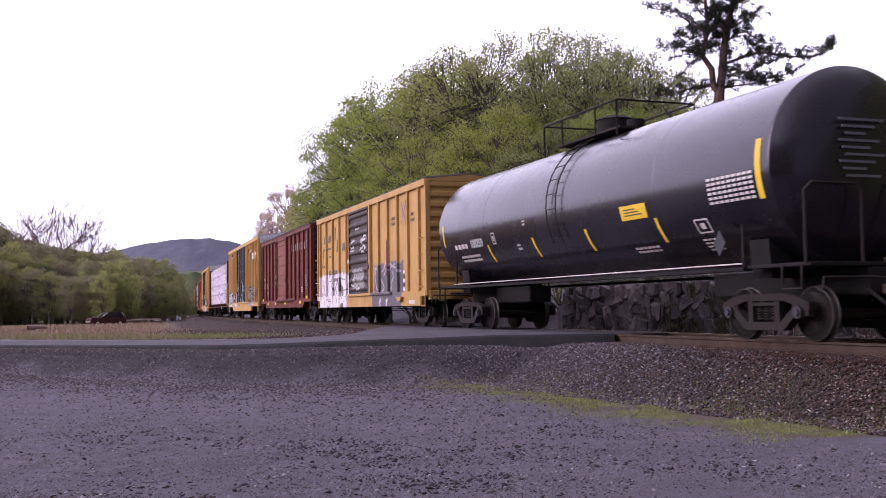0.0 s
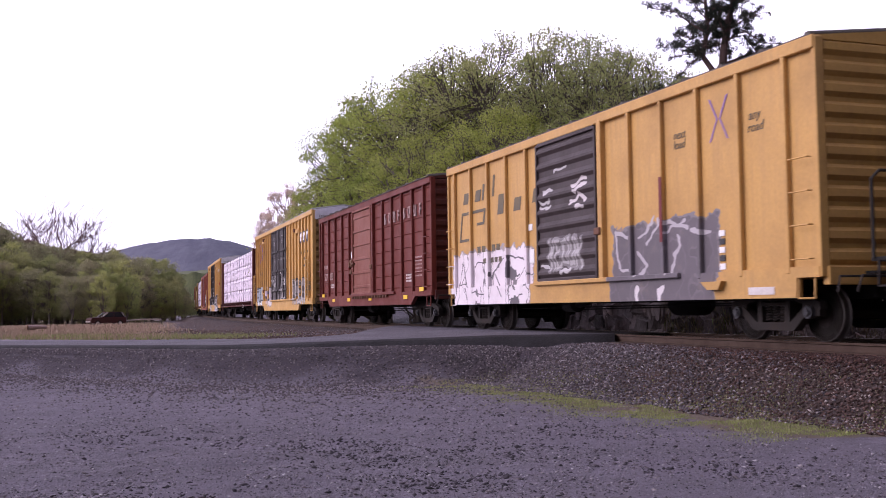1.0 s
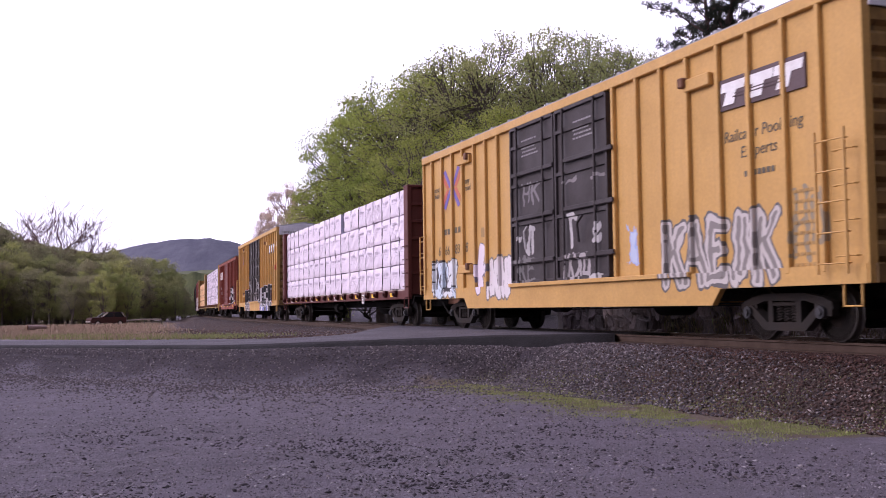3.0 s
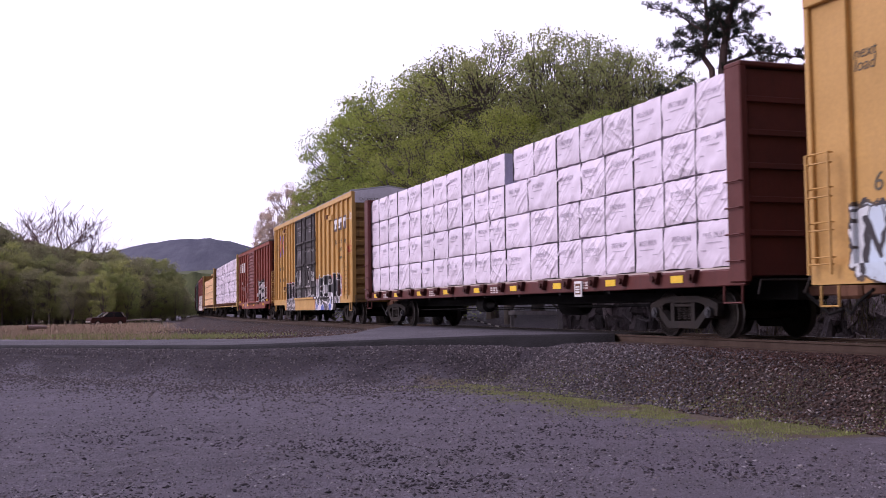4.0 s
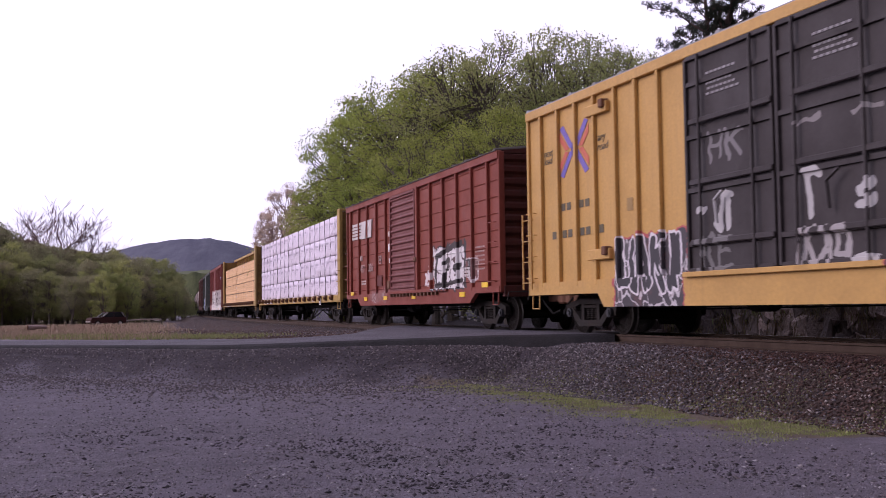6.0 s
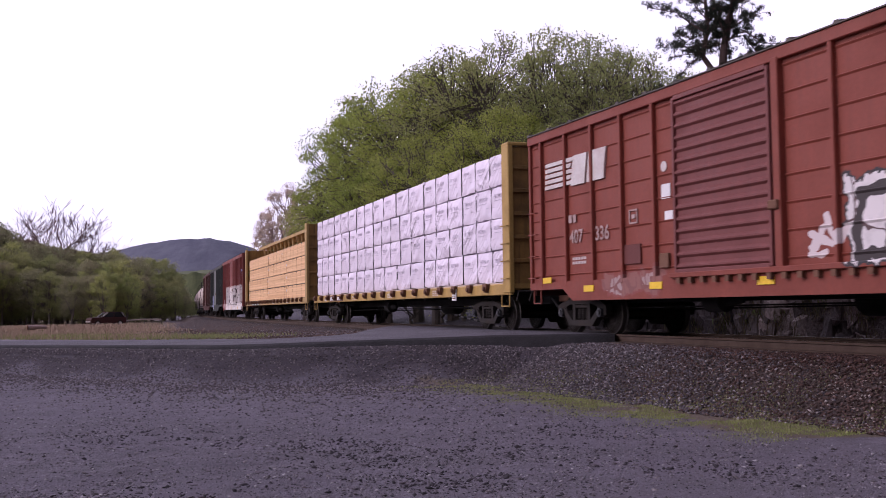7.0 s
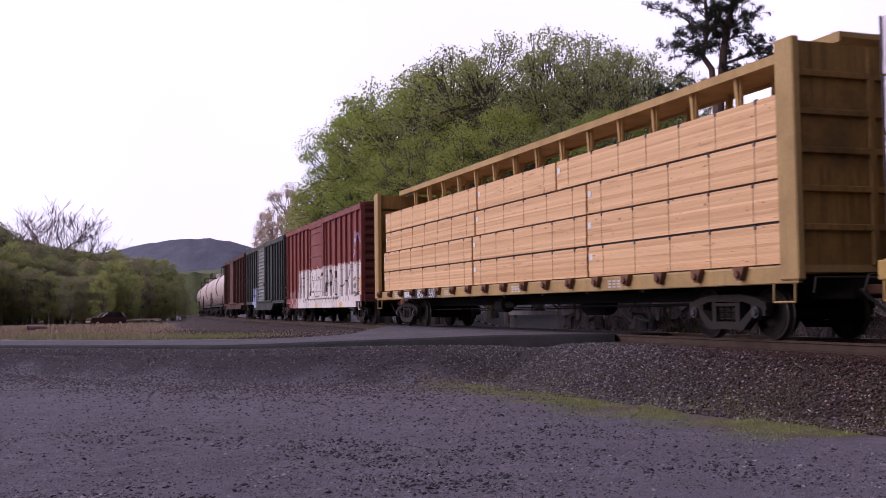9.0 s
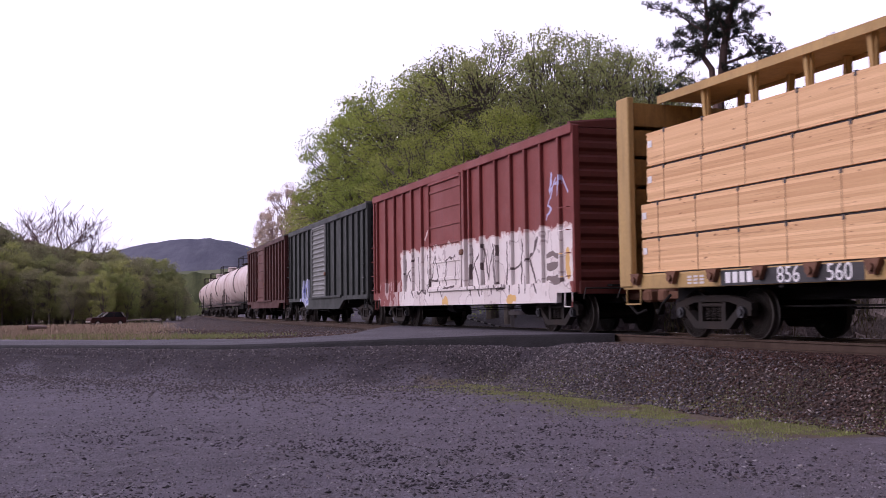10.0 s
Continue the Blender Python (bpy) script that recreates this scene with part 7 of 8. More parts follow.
def tree_meshes(name, seed, height, spread, first, limbs, bark_mat, leaf_mat, per_end, leaf, cloud, levels=4, up=0.35, thin=3, least=0.008):
    pipes, ends = limb_tree(seed, height, spread, first, limbs, 0.1, levels, up, least)
    m = M()
    for pts, rs, level in pipes:
        m.tube(pts, rs, 7 if level < 2 else (5 if level < thin else 3))
    top = max(p[0].z for p in ends)
    k = height / top
    lx, ly = (sum(p[0][i] for p in ends) / sum(p[0].z for p in ends) for i in (0, 1))
    m.v = [(x - lx * z, y - ly * z, z * k) for x, y, z in m.v]
    trunk = m.mesh("trunk", bark_mat, True)
    crown = None
    if per_end:
        rg = np.random.default_rng(seed)
        P = np.array([(e[0].x - lx * e[0].z, e[0].y - ly * e[0].z, e[0].z * k) for e in ends])
        n = len(P) * per_end
        C = np.repeat(P, per_end, 0) + np.clip(rg.normal(0, cloud, (n, 3)), -1.6 * cloud, 1.6 * cloud) * (1, 1, 0.8)
        u = rg.normal(0, 1, (n, 3))
        u /= np.linalg.norm(u, axis=1)[:, None]
        w = np.cross(u, rg.normal(0, 1, (n, 3)))
        w /= np.linalg.norm(w, axis=1)[:, None] + 1e-9
        sz = (leaf * rg.uniform(0.55, 1.3, n))[:, None]
        nrm = np.cross(u, w)
        V = np.stack([C - u * sz, C + w * sz * 0.55 + nrm * sz * 0.2, C + u * sz, C - w * sz * 0.55 + nrm * sz * 0.2], 1)
        F = np.arange(4 * n).reshape(-1, 4)
        crown = bulk("crown", V, F, leaf_mat, "", "")
    return trunk, crown


def dome_tree(seed, bark_mat, leaf_mat, clumps, leaves, leaf, pad, rx=4.4, first=0.3, shell=0.75, low=0.25, least=0.012):
    """A broad tree ten metres high: trunk, limbs and twigs that carry flat pads of leaves under a domed outline."""
    rg = random.Random(seed)
    ng = np.random.default_rng(seed)
    H = 10.0
    centre = Vector((0, 0, H * (low + 1) / 2))
    rz = H * (1 - low) / 2
    m = M()
    fork = Vector((rg.uniform(-0.3, 0.3), rg.uniform(-0.3, 0.3), H * first))
    m.tube([(0, 0, -0.4), (0.05, 0.02, H * first * 0.5), fork], [0.30, 0.22, 0.19], 8)
    mains = []
    for k in range(9):
        a = 2 * math.pi * k / 8 + rg.uniform(-0.3, 0.3)
        rr = rx * rg.uniform(0.35, 0.6) if k < 8 else 0.2
        q = Vector((math.cos(a) * rr, math.sin(a) * rr, centre.z + rz * rg.uniform(-0.25, 0.45) if k < 8 else H * 0.75))
        mid = fork.lerp(q, 0.5) + Vector((rg.uniform(-0.4, 0.4), rg.uniform(-0.4, 0.4), rg.uniform(-0.5, 0.1)))
        m.tube([fork - Vector((0, 0, rg.uniform(0, 1.2))), mid, q], [0.13, 0.09, 0.055], 6)
        mains.append((q, mid))
    pads = []
    for k in range(clumps):
        while True:
            v = Vector((rg.gauss(0, 1), rg.gauss(0, 1), rg.gauss(0, 1))).normalized()
            f = rg.uniform(0, 1) ** (1 / 3) * (1 - shell) + shell if rg.random() < 0.75 else rg.uniform(0.3, 0.8)
            c = centre + Vector((v.x * rx * f, v.y * rx * f, v.z * rz * f)) * (1 + 0.09 * noise.noise(v * 2 + Vector((seed, 0, 0))))
            if v.z > -0.75:
                break
        pads.append(c)
        q, mid = min(mains, key=lambda w: (w[0] - c).length)
        s0 = q if rg.random() < 0.6 else q.lerp(mid, rg.uniform(0.1, 0.8))
        bend = s0.lerp(c, 0.55) + Vector((rg.uniform(-0.3, 0.3), rg.uniform(-0.3, 0.3), rg.uniform(-0.2, 0.3)))
        m.tube([s0, bend, c], [0.045, 0.03, least], 4)
        for _ in range(3):
            e = c + Vector((rg.gauss(0, pad), rg.gauss(0, pad), rg.gauss(0.05, pad * 0.5)))
            m.tube([bend.lerp(c, rg.uniform(0.3, 1.0)), e], [least * 1.4, least * 0.7], 3)
    trunk = m.mesh("trunk", bark_mat, True)
    P = np.array([tuple(c) for c in pads])
    n = clumps * leaves
    C = np.repeat(P, leaves, 0) + np.clip(ng.normal(0, 1, (n, 3)), -1.8, 1.8) * (pad * np.repeat(ng.uniform(0.7, 1.25, clumps), leaves)[:, None]) * (1, 1, 0.5)
    u = ng.normal(0, 1, (n, 3)) * (1, 1, 0.7)
    u /= np.linalg.norm(u, axis=1)[:, None]
    w = np.cross(u, ng.normal(0, 1, (n, 3)))
    w /= np.linalg.norm(w, axis=1)[:, None] + 1e-9
    sz = (leaf * ng.uniform(0.55, 1.3, n))[:, None]
    nrm = np.cross(u, w)
    V = np.stack([C - u * sz, C + w * sz * 0.6 + nrm * sz * 0.2, C + u * sz, C - w * sz * 0.6 + nrm * sz * 0.2], 1)
    return trunk, bulk("crown", V, np.arange(4 * n).reshape(-1, 4), leaf_mat, "", "")


def plant(kind, label, meshes, x, y, size, turn, group, sink=0.0, wide=1.0):
    ob = thing(kind, label, "tree", group)
    part("trunk", meshes[0], None, ob)
    if meshes[1] is not None:
        part("crown", meshes[1], None, ob)
    z = float(ground_height(x, y)) - sink
    ob.matrix_basis = Matrix.Translation((x, y, z)) @ Matrix.Rotation(turn, 4, "Z") @ Matrix.Diagonal((size * wide, size * wide, size, 1))
    return ob


def build_trees():
    rg = random.Random(8)
    oak_a = dome_tree(3, bark, leaf_bright, 300, 150, 0.053, 0.31)
    oak_b = dome_tree(14, bark, leaf_bright, 285, 150, 0.053, 0.31)
    oak_c = dome_tree(25, bark, leaf_olive, 255, 108, 0.052, 0.31)
    oak_d = dome_tree(31, bark, leaf_olive, 230, 90, 0.052, 0.31)
    bush = tree_meshes("bush", 44, 5, 1.1, 0.10, 6, bark, leaf_bright, 36, 0.05, 0.26)
    bush_o = tree_meshes("bush_o", 47, 5, 1.1, 0.10, 6, bark, leaf_olive, 30, 0.05, 0.26)
    bush_w = tree_meshes("bush_w", 49, 5, 1.1, 0.08, 6, bark, leaf_wood, 20, 0.075, 0.26)
    grove = "trees behind the line"
    bright = "broad deciduous tree with fresh bright green spring leaves"
    dull = "deciduous tree with sparse olive leaves and bare dark branches"
    # bearing and top as tangents, depth, half width as a tangent, kind
    rows = [(-0.074, 0.198, 80, 0.056, oak_a, bright), (-0.106, 0.140, 84, 0.030, oak_b, bright), (-0.035, 0.226, 74, 0.058, oak_b, bright), (0.008, 0.232, 70, 0.050, oak_a, bright),
            (0.046, 0.254, 66, 0.054, oak_d, dull), (0.090, 0.266, 64, 0.056, oak_c, dull), (0.132, 0.258, 62, 0.058, oak_c, dull), (0.170, 0.248, 60, 0.044, oak_d, dull), (0.200, 0.224, 58, 0.032, oak_d, dull),
            (-0.012, 0.170, 62, 0.058, oak_b, bright), (0.062, 0.190, 58, 0.058, oak_a, bright), (0.122, 0.185, 55, 0.052, oak_c, dull), (-0.066, 0.142, 70, 0.046, oak_a, bright), (0.170, 0.190, 54, 0.046, oak_a, bright),
            (-0.108, 0.095, 78, 0.034, oak_b, bright), (0.225, 0.19, 54, 0.04, oak_c, dull), (0.27, 0.19, 50, 0.05, oak_c, dull), (0.33, 0.15, 48, 0.05, oak_d, dull), (0.40, 0.15, 44, 0.06, oak_a, bright), (0.48, 0.16, 40, 0.07, oak_c, dull)]
    for u, v, D, hw, me, label in rows:
        u, v = u + 0.014 * smooth01((0.02 - u) / 0.08), v - 0.008
        x, y = u * D, D
        h = v * D + EYE - float(ground_height(x, y))
        plant("tree", label, me, x, y, h / 9.75, rg.uniform(0, 6.28), grove, wide=min(1.15, max(0.85, hw * D / (h / 9.75 * 4.5) * 1.25)))
    for i in range(22):
        u = -0.125 + 0.6 * i / 21 + rg.uniform(-0.01, 0.01)
        D = 78 - 22 * min(1, max(0, (u + 0.1) / 0.25)) - 8 * max(0, u - 0.15) / 0.3 + rg.uniform(-4, 2)
        olive = u > 0.02 and i % 3
        plant("bush", "dense green undergrowth bush below the trees" if not olive else "olive undergrowth bush below the trees", bush_o if olive else bush, u * D, D, rg.uniform(1.2, 1.9), rg.uniform(0, 6.28), "undergrowth")
    # thin pale tree in bud at the end of the grove
    buds = leaf_material("tan_buds", (0.50, 0.36, 0.27), (0.68, 0.53, 0.42), (0.66, 0.58, 0.42))
    budding = dome_tree(52, bark_pale, buds, 160, 75, 0.062, 0.30, 3.0, 0.25, 0.5, 0.2, 0.014)
    for u, v, D, wide in ((-0.150, 0.124, 96, 0.62), (-0.166, 0.100, 100, 0.5), (-0.133, 0.12, 92, 0.5)):
        x = u * D
        plant("budding_tree", "slender pale tree in tan bud with fine twigs", budding, x, D, (v * D + EYE - float(ground_height(x, D))) / 10, rg.uniform(0, 6.28), "budding trees", wide=wide)
    # woods across the field
    wood_a = dome_tree(61, bark_wood, leaf_wood, 110, 78, 0.125, 0.48, 3.3, 0.22, 0.6, 0.02)
    wood_b = dome_tree(66, bark_wood, leaf_dusk, 105, 58, 0.125, 0.5, 3.1, 0.25, 0.6, 0.05)
    wood_c = dome_tree(69, bark_wood, leaf_fresh, 105, 74, 0.125, 0.48, 3.3, 0.22, 0.6, 0.03)
    tops = [(-0.50, 0.105), (-0.45, 0.095), (-0.4211, 0.0835), (-0.4118, 0.077), (-0.3977, 0.070), (-0.3777, 0.065), (-0.3533, 0.062), (-0.3236, 0.063), (-0.3096, 0.061), (-0.2933, 0.057), (-0.2793, 0.0545), (-0.2652, 0.048), (-0.2555, 0.040), (-0.2517, 0.032), (-0.2474, 0.020)]
    for row, D0 in enumerate((136, 143, 152)):
        for i in range(24):
            u = -0.50 + 0.253 * i / 23 + rg.uniform(-0.004, 0.004)
            D = D0 + rg.uniform(-4, 4) + 30 * max(0, (u + 0.33) / 0.08)
            x = u * D
            v = np.interp(u, [t[0] for t in tops], [t[1] for t in tops]) * (0.64, 0.86, 1.04)[row] * rg.uniform(0.86, 1.0)
            h = max(2.5, v * D + EYE - float(ground_height(x, D)))
            if u > -0.275:
                me, label = (wood_a, wood_a, wood_b)[i % 3], "dull green woodland tree at the far edge of the field"
            elif row == 2 or -0.395 < u < -0.35:
                me, label = (wood_b, wood_b, wood_a)[i % 3], "half-bare brownish woodland tree on the slope"
            else:
                me, label = (wood_c, wood_a, wood_c, wood_b)[i % 4], "fresh yellow-green woodland tree at the edge of the field"
            plant("woodland_tree", label, me, x, D, h / 10, rg.uniform(0, 6.28), "woods across the field", wide=rg.uniform(0.6, 0.9))
    for i in range(64):
        u = -0.50 + 0.257 * i / 63 + rg.uniform(-0.004, 0.004)
        D = (138.5, 145)[i % 2] + rg.uniform(-2, 3) + 30 * max(0, (u + 0.33) / 0.08)
        plant("bush", "dull green bush in the shade of the woods", bush_w, u * D, D, rg.uniform(0.5, 0.85), rg.uniform(0, 6.28), "bushes along the woods")
    # bare trees over the wood
    bare = tree_meshes("bare", 71, 10, 0.62, 0.42, 6, bark_twig, None, 0, 0, 0, 5, 0.75, least=0.013)
    bare_b = tree_meshes("bare_b", 83, 10, 0.62, 0.40, 6, bark_twig, None, 0, 0, 0, 5, 0.75, least=0.013)
    for u, v, D, me, wide in ((-0.3656, 0.111, 165, bare, 1.5), (-0.392, 0.103, 168, bare_b, 1.5), (-0.338, 0.091, 166, bare_b, 1.4)):
        x = u * D
        plant("bare_tree", "bare pinkish-brown tree with a fan of fine twigs", me, x, D, (v * D + EYE - float(ground_height(x, D))) / 10, rg.uniform(0, 6.28), "bare trees", wide=wide)


build_trees()


def build_pine():
    """Tall forked pine with crooked boughs and dense tufts of dark needles at the twig ends."""
    rg = random.Random(19)
    ng = np.random.default_rng(19)
    D, x0 = 42.0, 11.055
    ob = thing("pine_tree", "tall dark forked pine with crooked boughs and needle tufts", "tree")
    ob.location = (x0, D, 0)
    m = M()
    foot = float(ground_height(x0, D)) - 0.3
    m.tube([(0, 0, foot), (0.05, 0, 5), (0.17, 0, 9.5), (0.23, 0, 10.05), (0.37, 0.1, 10.8), (0.49, 0.1, 12.0), (0.66, 0, 12.95), (0.87, -0.1, 13.9), (0.95, 0, 15.6), (1.0, 0, 17.2)],
           [0.34, 0.29, 0.24, 0.2, 0.17, 0.15, 0.125, 0.1, 0.06, 0.02], 9)
    m.tube([(0.2, 0, 10.0), (-0.03, 0, 10.4), (-0.04, 0.1, 11.05), (-0.39, 0.2, 11.65), (-0.16, 0.2, 12.6), (-0.18, 0.1, 13.35), (-0.3, 0, 14.2), (-0.5, 0.1, 15.8)],
           [0.14, 0.135, 0.125, 0.115, 0.10, 0.08, 0.06, 0.02], 8)
    # boughs seen against the sky: (x, z) along each one, thickness at its root, how far it comes forward
    boughs = [([(0.52, 12.1), (0.9, 12.45), (1.3, 12.5), (1.8, 12.1), (2.3, 11.95)], 0.06, -0.5), ([(0.7, 11.35), (1.4, 11.6), (2.0, 11.75), (3.2, 11.6), (4.25, 11.6), (4.7, 11.85), (5.1, 12.15)], 0.075, 0.4),
              ([(1.3, 12.45), (1.6, 11.9), (2.0, 11.4)], 0.04, -0.3), ([(0.4, 11.0), (1.1, 11.1), (1.9, 10.7), (2.9, 10.85), (3.6, 11.15)], 0.06, 0.8), ([(-0.39, 11.6), (-0.85, 11.35), (-1.15, 11.0)], 0.045, 0.3),
              ([(-0.18, 12.5), (-0.8, 12.85), (-1.5, 13.3), (-2.5, 13.5)], 0.055, -0.4), ([(-0.27, 11.9), (-1.05, 12.05), (-2.05, 12.1)], 0.05, 0.5), ([(-0.15, 12.95), (-0.7, 13.4), (-1.0, 13.9)], 0.045, -0.6),
              ([(0.61, 12.7), (1.4, 13.3), (1.95, 13.5)], 0.05, 0.5), ([(0.26, 10.2), (0.85, 10.3), (1.75, 10.4), (2.65, 10.5)], 0.05, -0.5), ([(-0.03, 10.4), (-0.65, 10.4), (-1.35, 10.2), (-2.15, 10.1)], 0.05, 0.6),
              ([(-0.39, 11.6), (-1.1, 11.6), (-1.65, 11.45)], 0.04, -0.5), ([(0.8, 13.6), (1.3, 14.0), (1.7, 14.4)], 0.045, 0.3), ([(-0.25, 13.8), (-0.9, 14.2), (-1.5, 14.6)], 0.045, 0.4),
              ([(0.55, 12.3), (0.2, 12.8), (0.1, 13.3)], 0.04, -0.7), ([(0.9, 14.2), (0.4, 14.6), (0.2, 15.0)], 0.04, -0.3), ([(-0.16, 12.6), (-0.7, 12.5), (-1.3, 12.75)], 0.04, 1.0), ([(0.4, 10.8), (1.0, 10.6), (1.6, 10.95), (2.3, 11.2)], 0.045, -1.1)]
    tips = []

    def shoot(p, d, length, r):
        q = p + d * length
        mid = (p + q) / 2 + Vector((rg.uniform(-0.06, 0.06), rg.uniform(-0.06, 0.06), rg.uniform(-0.02, 0.08)))
        m.tube([p, mid, q], [r, r * 0.7, 0.008], 4)
        tips.append(q)
        if rg.random() < 0.6:
            tips.append(mid)

    for line, r, fwd in boughs:
        z0 = line[0][1]
        stem = np.interp(z0, [9.5, 10.05, 10.8, 12.0, 12.95, 13.9, 15.6], [0.17, 0.23, 0.37, 0.49, 0.66, 0.87, 0.95]) if line[0][0] > 0.1 else np.interp(z0, [10.4, 11.05, 11.65, 12.6, 13.35, 14.2], [-0.03, -0.04, -0.39, -0.16, -0.18, -0.3])
        line = ([(float(stem), z0 - 0.12)] if abs(stem - line[0][0]) < 0.6 else []) + line
        n = len(line)
        pts = [Vector((x, 0.1 + fwd * (i / (n - 1)) + rg.uniform(-0.08, 0.08), z)) for i, (x, z) in enumerate(line)]
        m.tube(pts, [max(0.014, r * (1 - 0.75 * i / (n - 1))) for i in range(n)], 6)
        total = sum((b_ - a_).length for a_, b_ in zip(pts[:-1], pts[1:]))
        for k in range(int(total * 12) + 3):
            t = rg.uniform(0.22, 1.0) * (n - 1)
            i = min(n - 2, int(t))
            p = pts[i].lerp(pts[i + 1], t - i)
            ahead = (pts[i + 1] - pts[i]).normalized()
            side = Vector((rg.uniform(-0.6, 0.6), rg.uniform(-1, 1), rg.uniform(-0.25, 1.0))).normalized()
            shoot(p, (ahead * rg.uniform(0.1, 0.7) + side).normalized(), rg.uniform(0.18, 0.55), 0.018)
        tips.append(pts[-1])
    # boughs that point towards and away from the lot
    for k in range(26):
        z = rg.uniform(11.6, 15.5)
        a = rg.choice((1, -1)) * rg.uniform(0.9, 2.2)
        root = Vector((np.interp(z, [10, 12, 13.9, 16], [0.23, 0.5, 0.87, 1.0]) if k % 2 else np.interp(z, [10.4, 11.6, 12.6, 14.2], [0, -0.39, -0.16, -0.3]), 0, z))
        d = Vector((math.cos(a), math.sin(a), rg.uniform(0.0, 0.5))).normalized()
        end = root + d * rg.uniform(0.8, 1.9)
        m.tube([root, root.lerp(end, 0.5) + Vector((0, 0, 0.1)), end], [0.04, 0.03, 0.014], 5)
        for _ in range(9):
            side = Vector((rg.uniform(-1, 1), rg.uniform(-1, 1), rg.uniform(-0.2, 0.9))).normalized()
            shoot(root.lerp(end, rg.uniform(0.35, 1.0)), side, rg.uniform(0.15, 0.45), 0.016)
    part("trunk", m, bark_pine, ob, smooth=True)
    P = np.array([tuple(t) for t in tips])
    k = 36
    n = len(P) * k
    C = np.repeat(P, k, 0) + np.clip(ng.normal(0, 1, (n, 3)), -1.7, 1.7) * (0.072, 0.072, 0.055)
    u = ng.normal(0, 1, (n, 3))
    u /= np.linalg.norm(u, axis=1)[:, None]
    w = np.cross(u, ng.normal(0, 1, (n, 3)))
    w /= np.linalg.norm(w, axis=1)[:, None]
    sz = ng.uniform(0.026, 0.055, (n, 1))
    V = np.stack([C - u * sz - w * sz * 0.22, C - u * sz + w * sz * 0.22, C + u * sz + w * sz * 0.25, C + u * sz - w * sz * 0.25], 1)
    part("crown", bulk("crown", V, np.arange(4 * n).reshape(-1, 4), needle, "", ""), None, ob)


build_pine()


# ------------------------------------------------------------------ distance
def ridge(name, label, material, profile, D, depth, foot=-20.0, rough=3.0, seed=0):
    """A long hill seen far off: (bearing tangent, height tangent) along its crest."""
    us = np.linspace(profile[0][0], profile[-1][0], 160)
    vs_ = np.interp(us, [p[0] for p in profile], [p[1] for p in profile])
    rows = [(-0.5, 0.0), (-0.32, 0.45), (-0.15, 0.8), (0.0, 1.0), (0.3, 0.7), (0.6, 0.0)]
    V, F = [], []
    for k, (dd, f) in enumerate(rows):
        for u, v in zip(us, vs_):
            d = D + dd * depth
            h = EYE + v * D
            z = foot + (h - foot) * f + rough * noise.noise((u * 60 + seed, k * 1.7, seed)) * (1 if f else 0) + rough * 0.35 * noise.noise((u * 300, k * 3.0, seed))
            V.append((u * d, d, z))
    n = len(us)
    for k in range(len(rows) - 1):
        for i in range(n - 1):
            F.append((k * n + i, k * n + i + 1, (k + 1) * n + i + 1, (k + 1) * n + i))
    m = M().add(V, F)
    return tagged(part(name, m, material, smooth=True), label, "hill", kind="structure")


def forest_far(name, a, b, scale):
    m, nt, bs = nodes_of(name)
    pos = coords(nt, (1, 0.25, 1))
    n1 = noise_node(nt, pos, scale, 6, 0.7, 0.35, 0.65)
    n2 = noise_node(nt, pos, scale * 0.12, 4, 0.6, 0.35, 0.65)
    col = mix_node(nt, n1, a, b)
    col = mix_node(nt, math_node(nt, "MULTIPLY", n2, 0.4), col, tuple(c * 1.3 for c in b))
    nt.links.new(col, bs.inputs["Base Color"])
    bs.inputs["Roughness"].default_value = 1.0
    bs.inputs["Specular IOR Level"].default_value = 0.0
    nt.links.new(bump_node(nt, n1, 0.25, 4.0), bs.inputs["Normal"])
    return m


# distance haze is painted into this hill's bluish base colour
ridge("backdrop_hill", "far wooded hill with bluish grey distance haze in its colour", forest_far("far_forest_hazed", (0.092, 0.093, 0.125), (0.132, 0.134, 0.165), 0.05),
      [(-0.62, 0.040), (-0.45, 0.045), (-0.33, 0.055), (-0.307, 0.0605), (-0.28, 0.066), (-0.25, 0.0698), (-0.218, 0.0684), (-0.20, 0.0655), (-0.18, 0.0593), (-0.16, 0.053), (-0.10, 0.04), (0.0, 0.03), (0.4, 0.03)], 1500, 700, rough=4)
ridge("backdrop_crest", "wooded crest rising behind the field woods", forest_far("crest_forest", (0.06, 0.05, 0.032), (0.11, 0.10, 0.055), 0.5),
      [(-0.62, 0.115), (-0.50, 0.097), (-0.45, 0.0885), (-0.4211, 0.0815), (-0.4118, 0.0745), (-0.3977, 0.0685), (-0.3777, 0.0632), (-0.3533, 0.0595), (-0.32, 0.054), (-0.30, 0.04), (-0.28, 0.02), (-0.26, -0.01)], 260, 60, rough=1.2, seed=9)
ridge("backdrop_meadow", "pale green meadow below the far hill", forest_far("far_meadow", (0.10, 0.11, 0.075), (0.135, 0.145, 0.095), 0.03),
      [(-0.5, 0.036), (-0.26, 0.0375), (-0.23, 0.039), (-0.20, 0.0405), (-0.1, 0.036), (0.2, 0.03)], 900, 300, rough=1.0, seed=3)
ridge("backdrop_wood", "woods of the middle distance", forest_far("mid_forest", (0.05, 0.06, 0.035), (0.11, 0.12, 0.06), 0.22),
      [(-0.5, 0.03), (-0.26, 0.0335), (-0.24, 0.037), (-0.225, 0.035), (-0.205, 0.033), (-0.15, 0.03), (0.2, 0.03)], 420, 90, rough=2.2, seed=6)


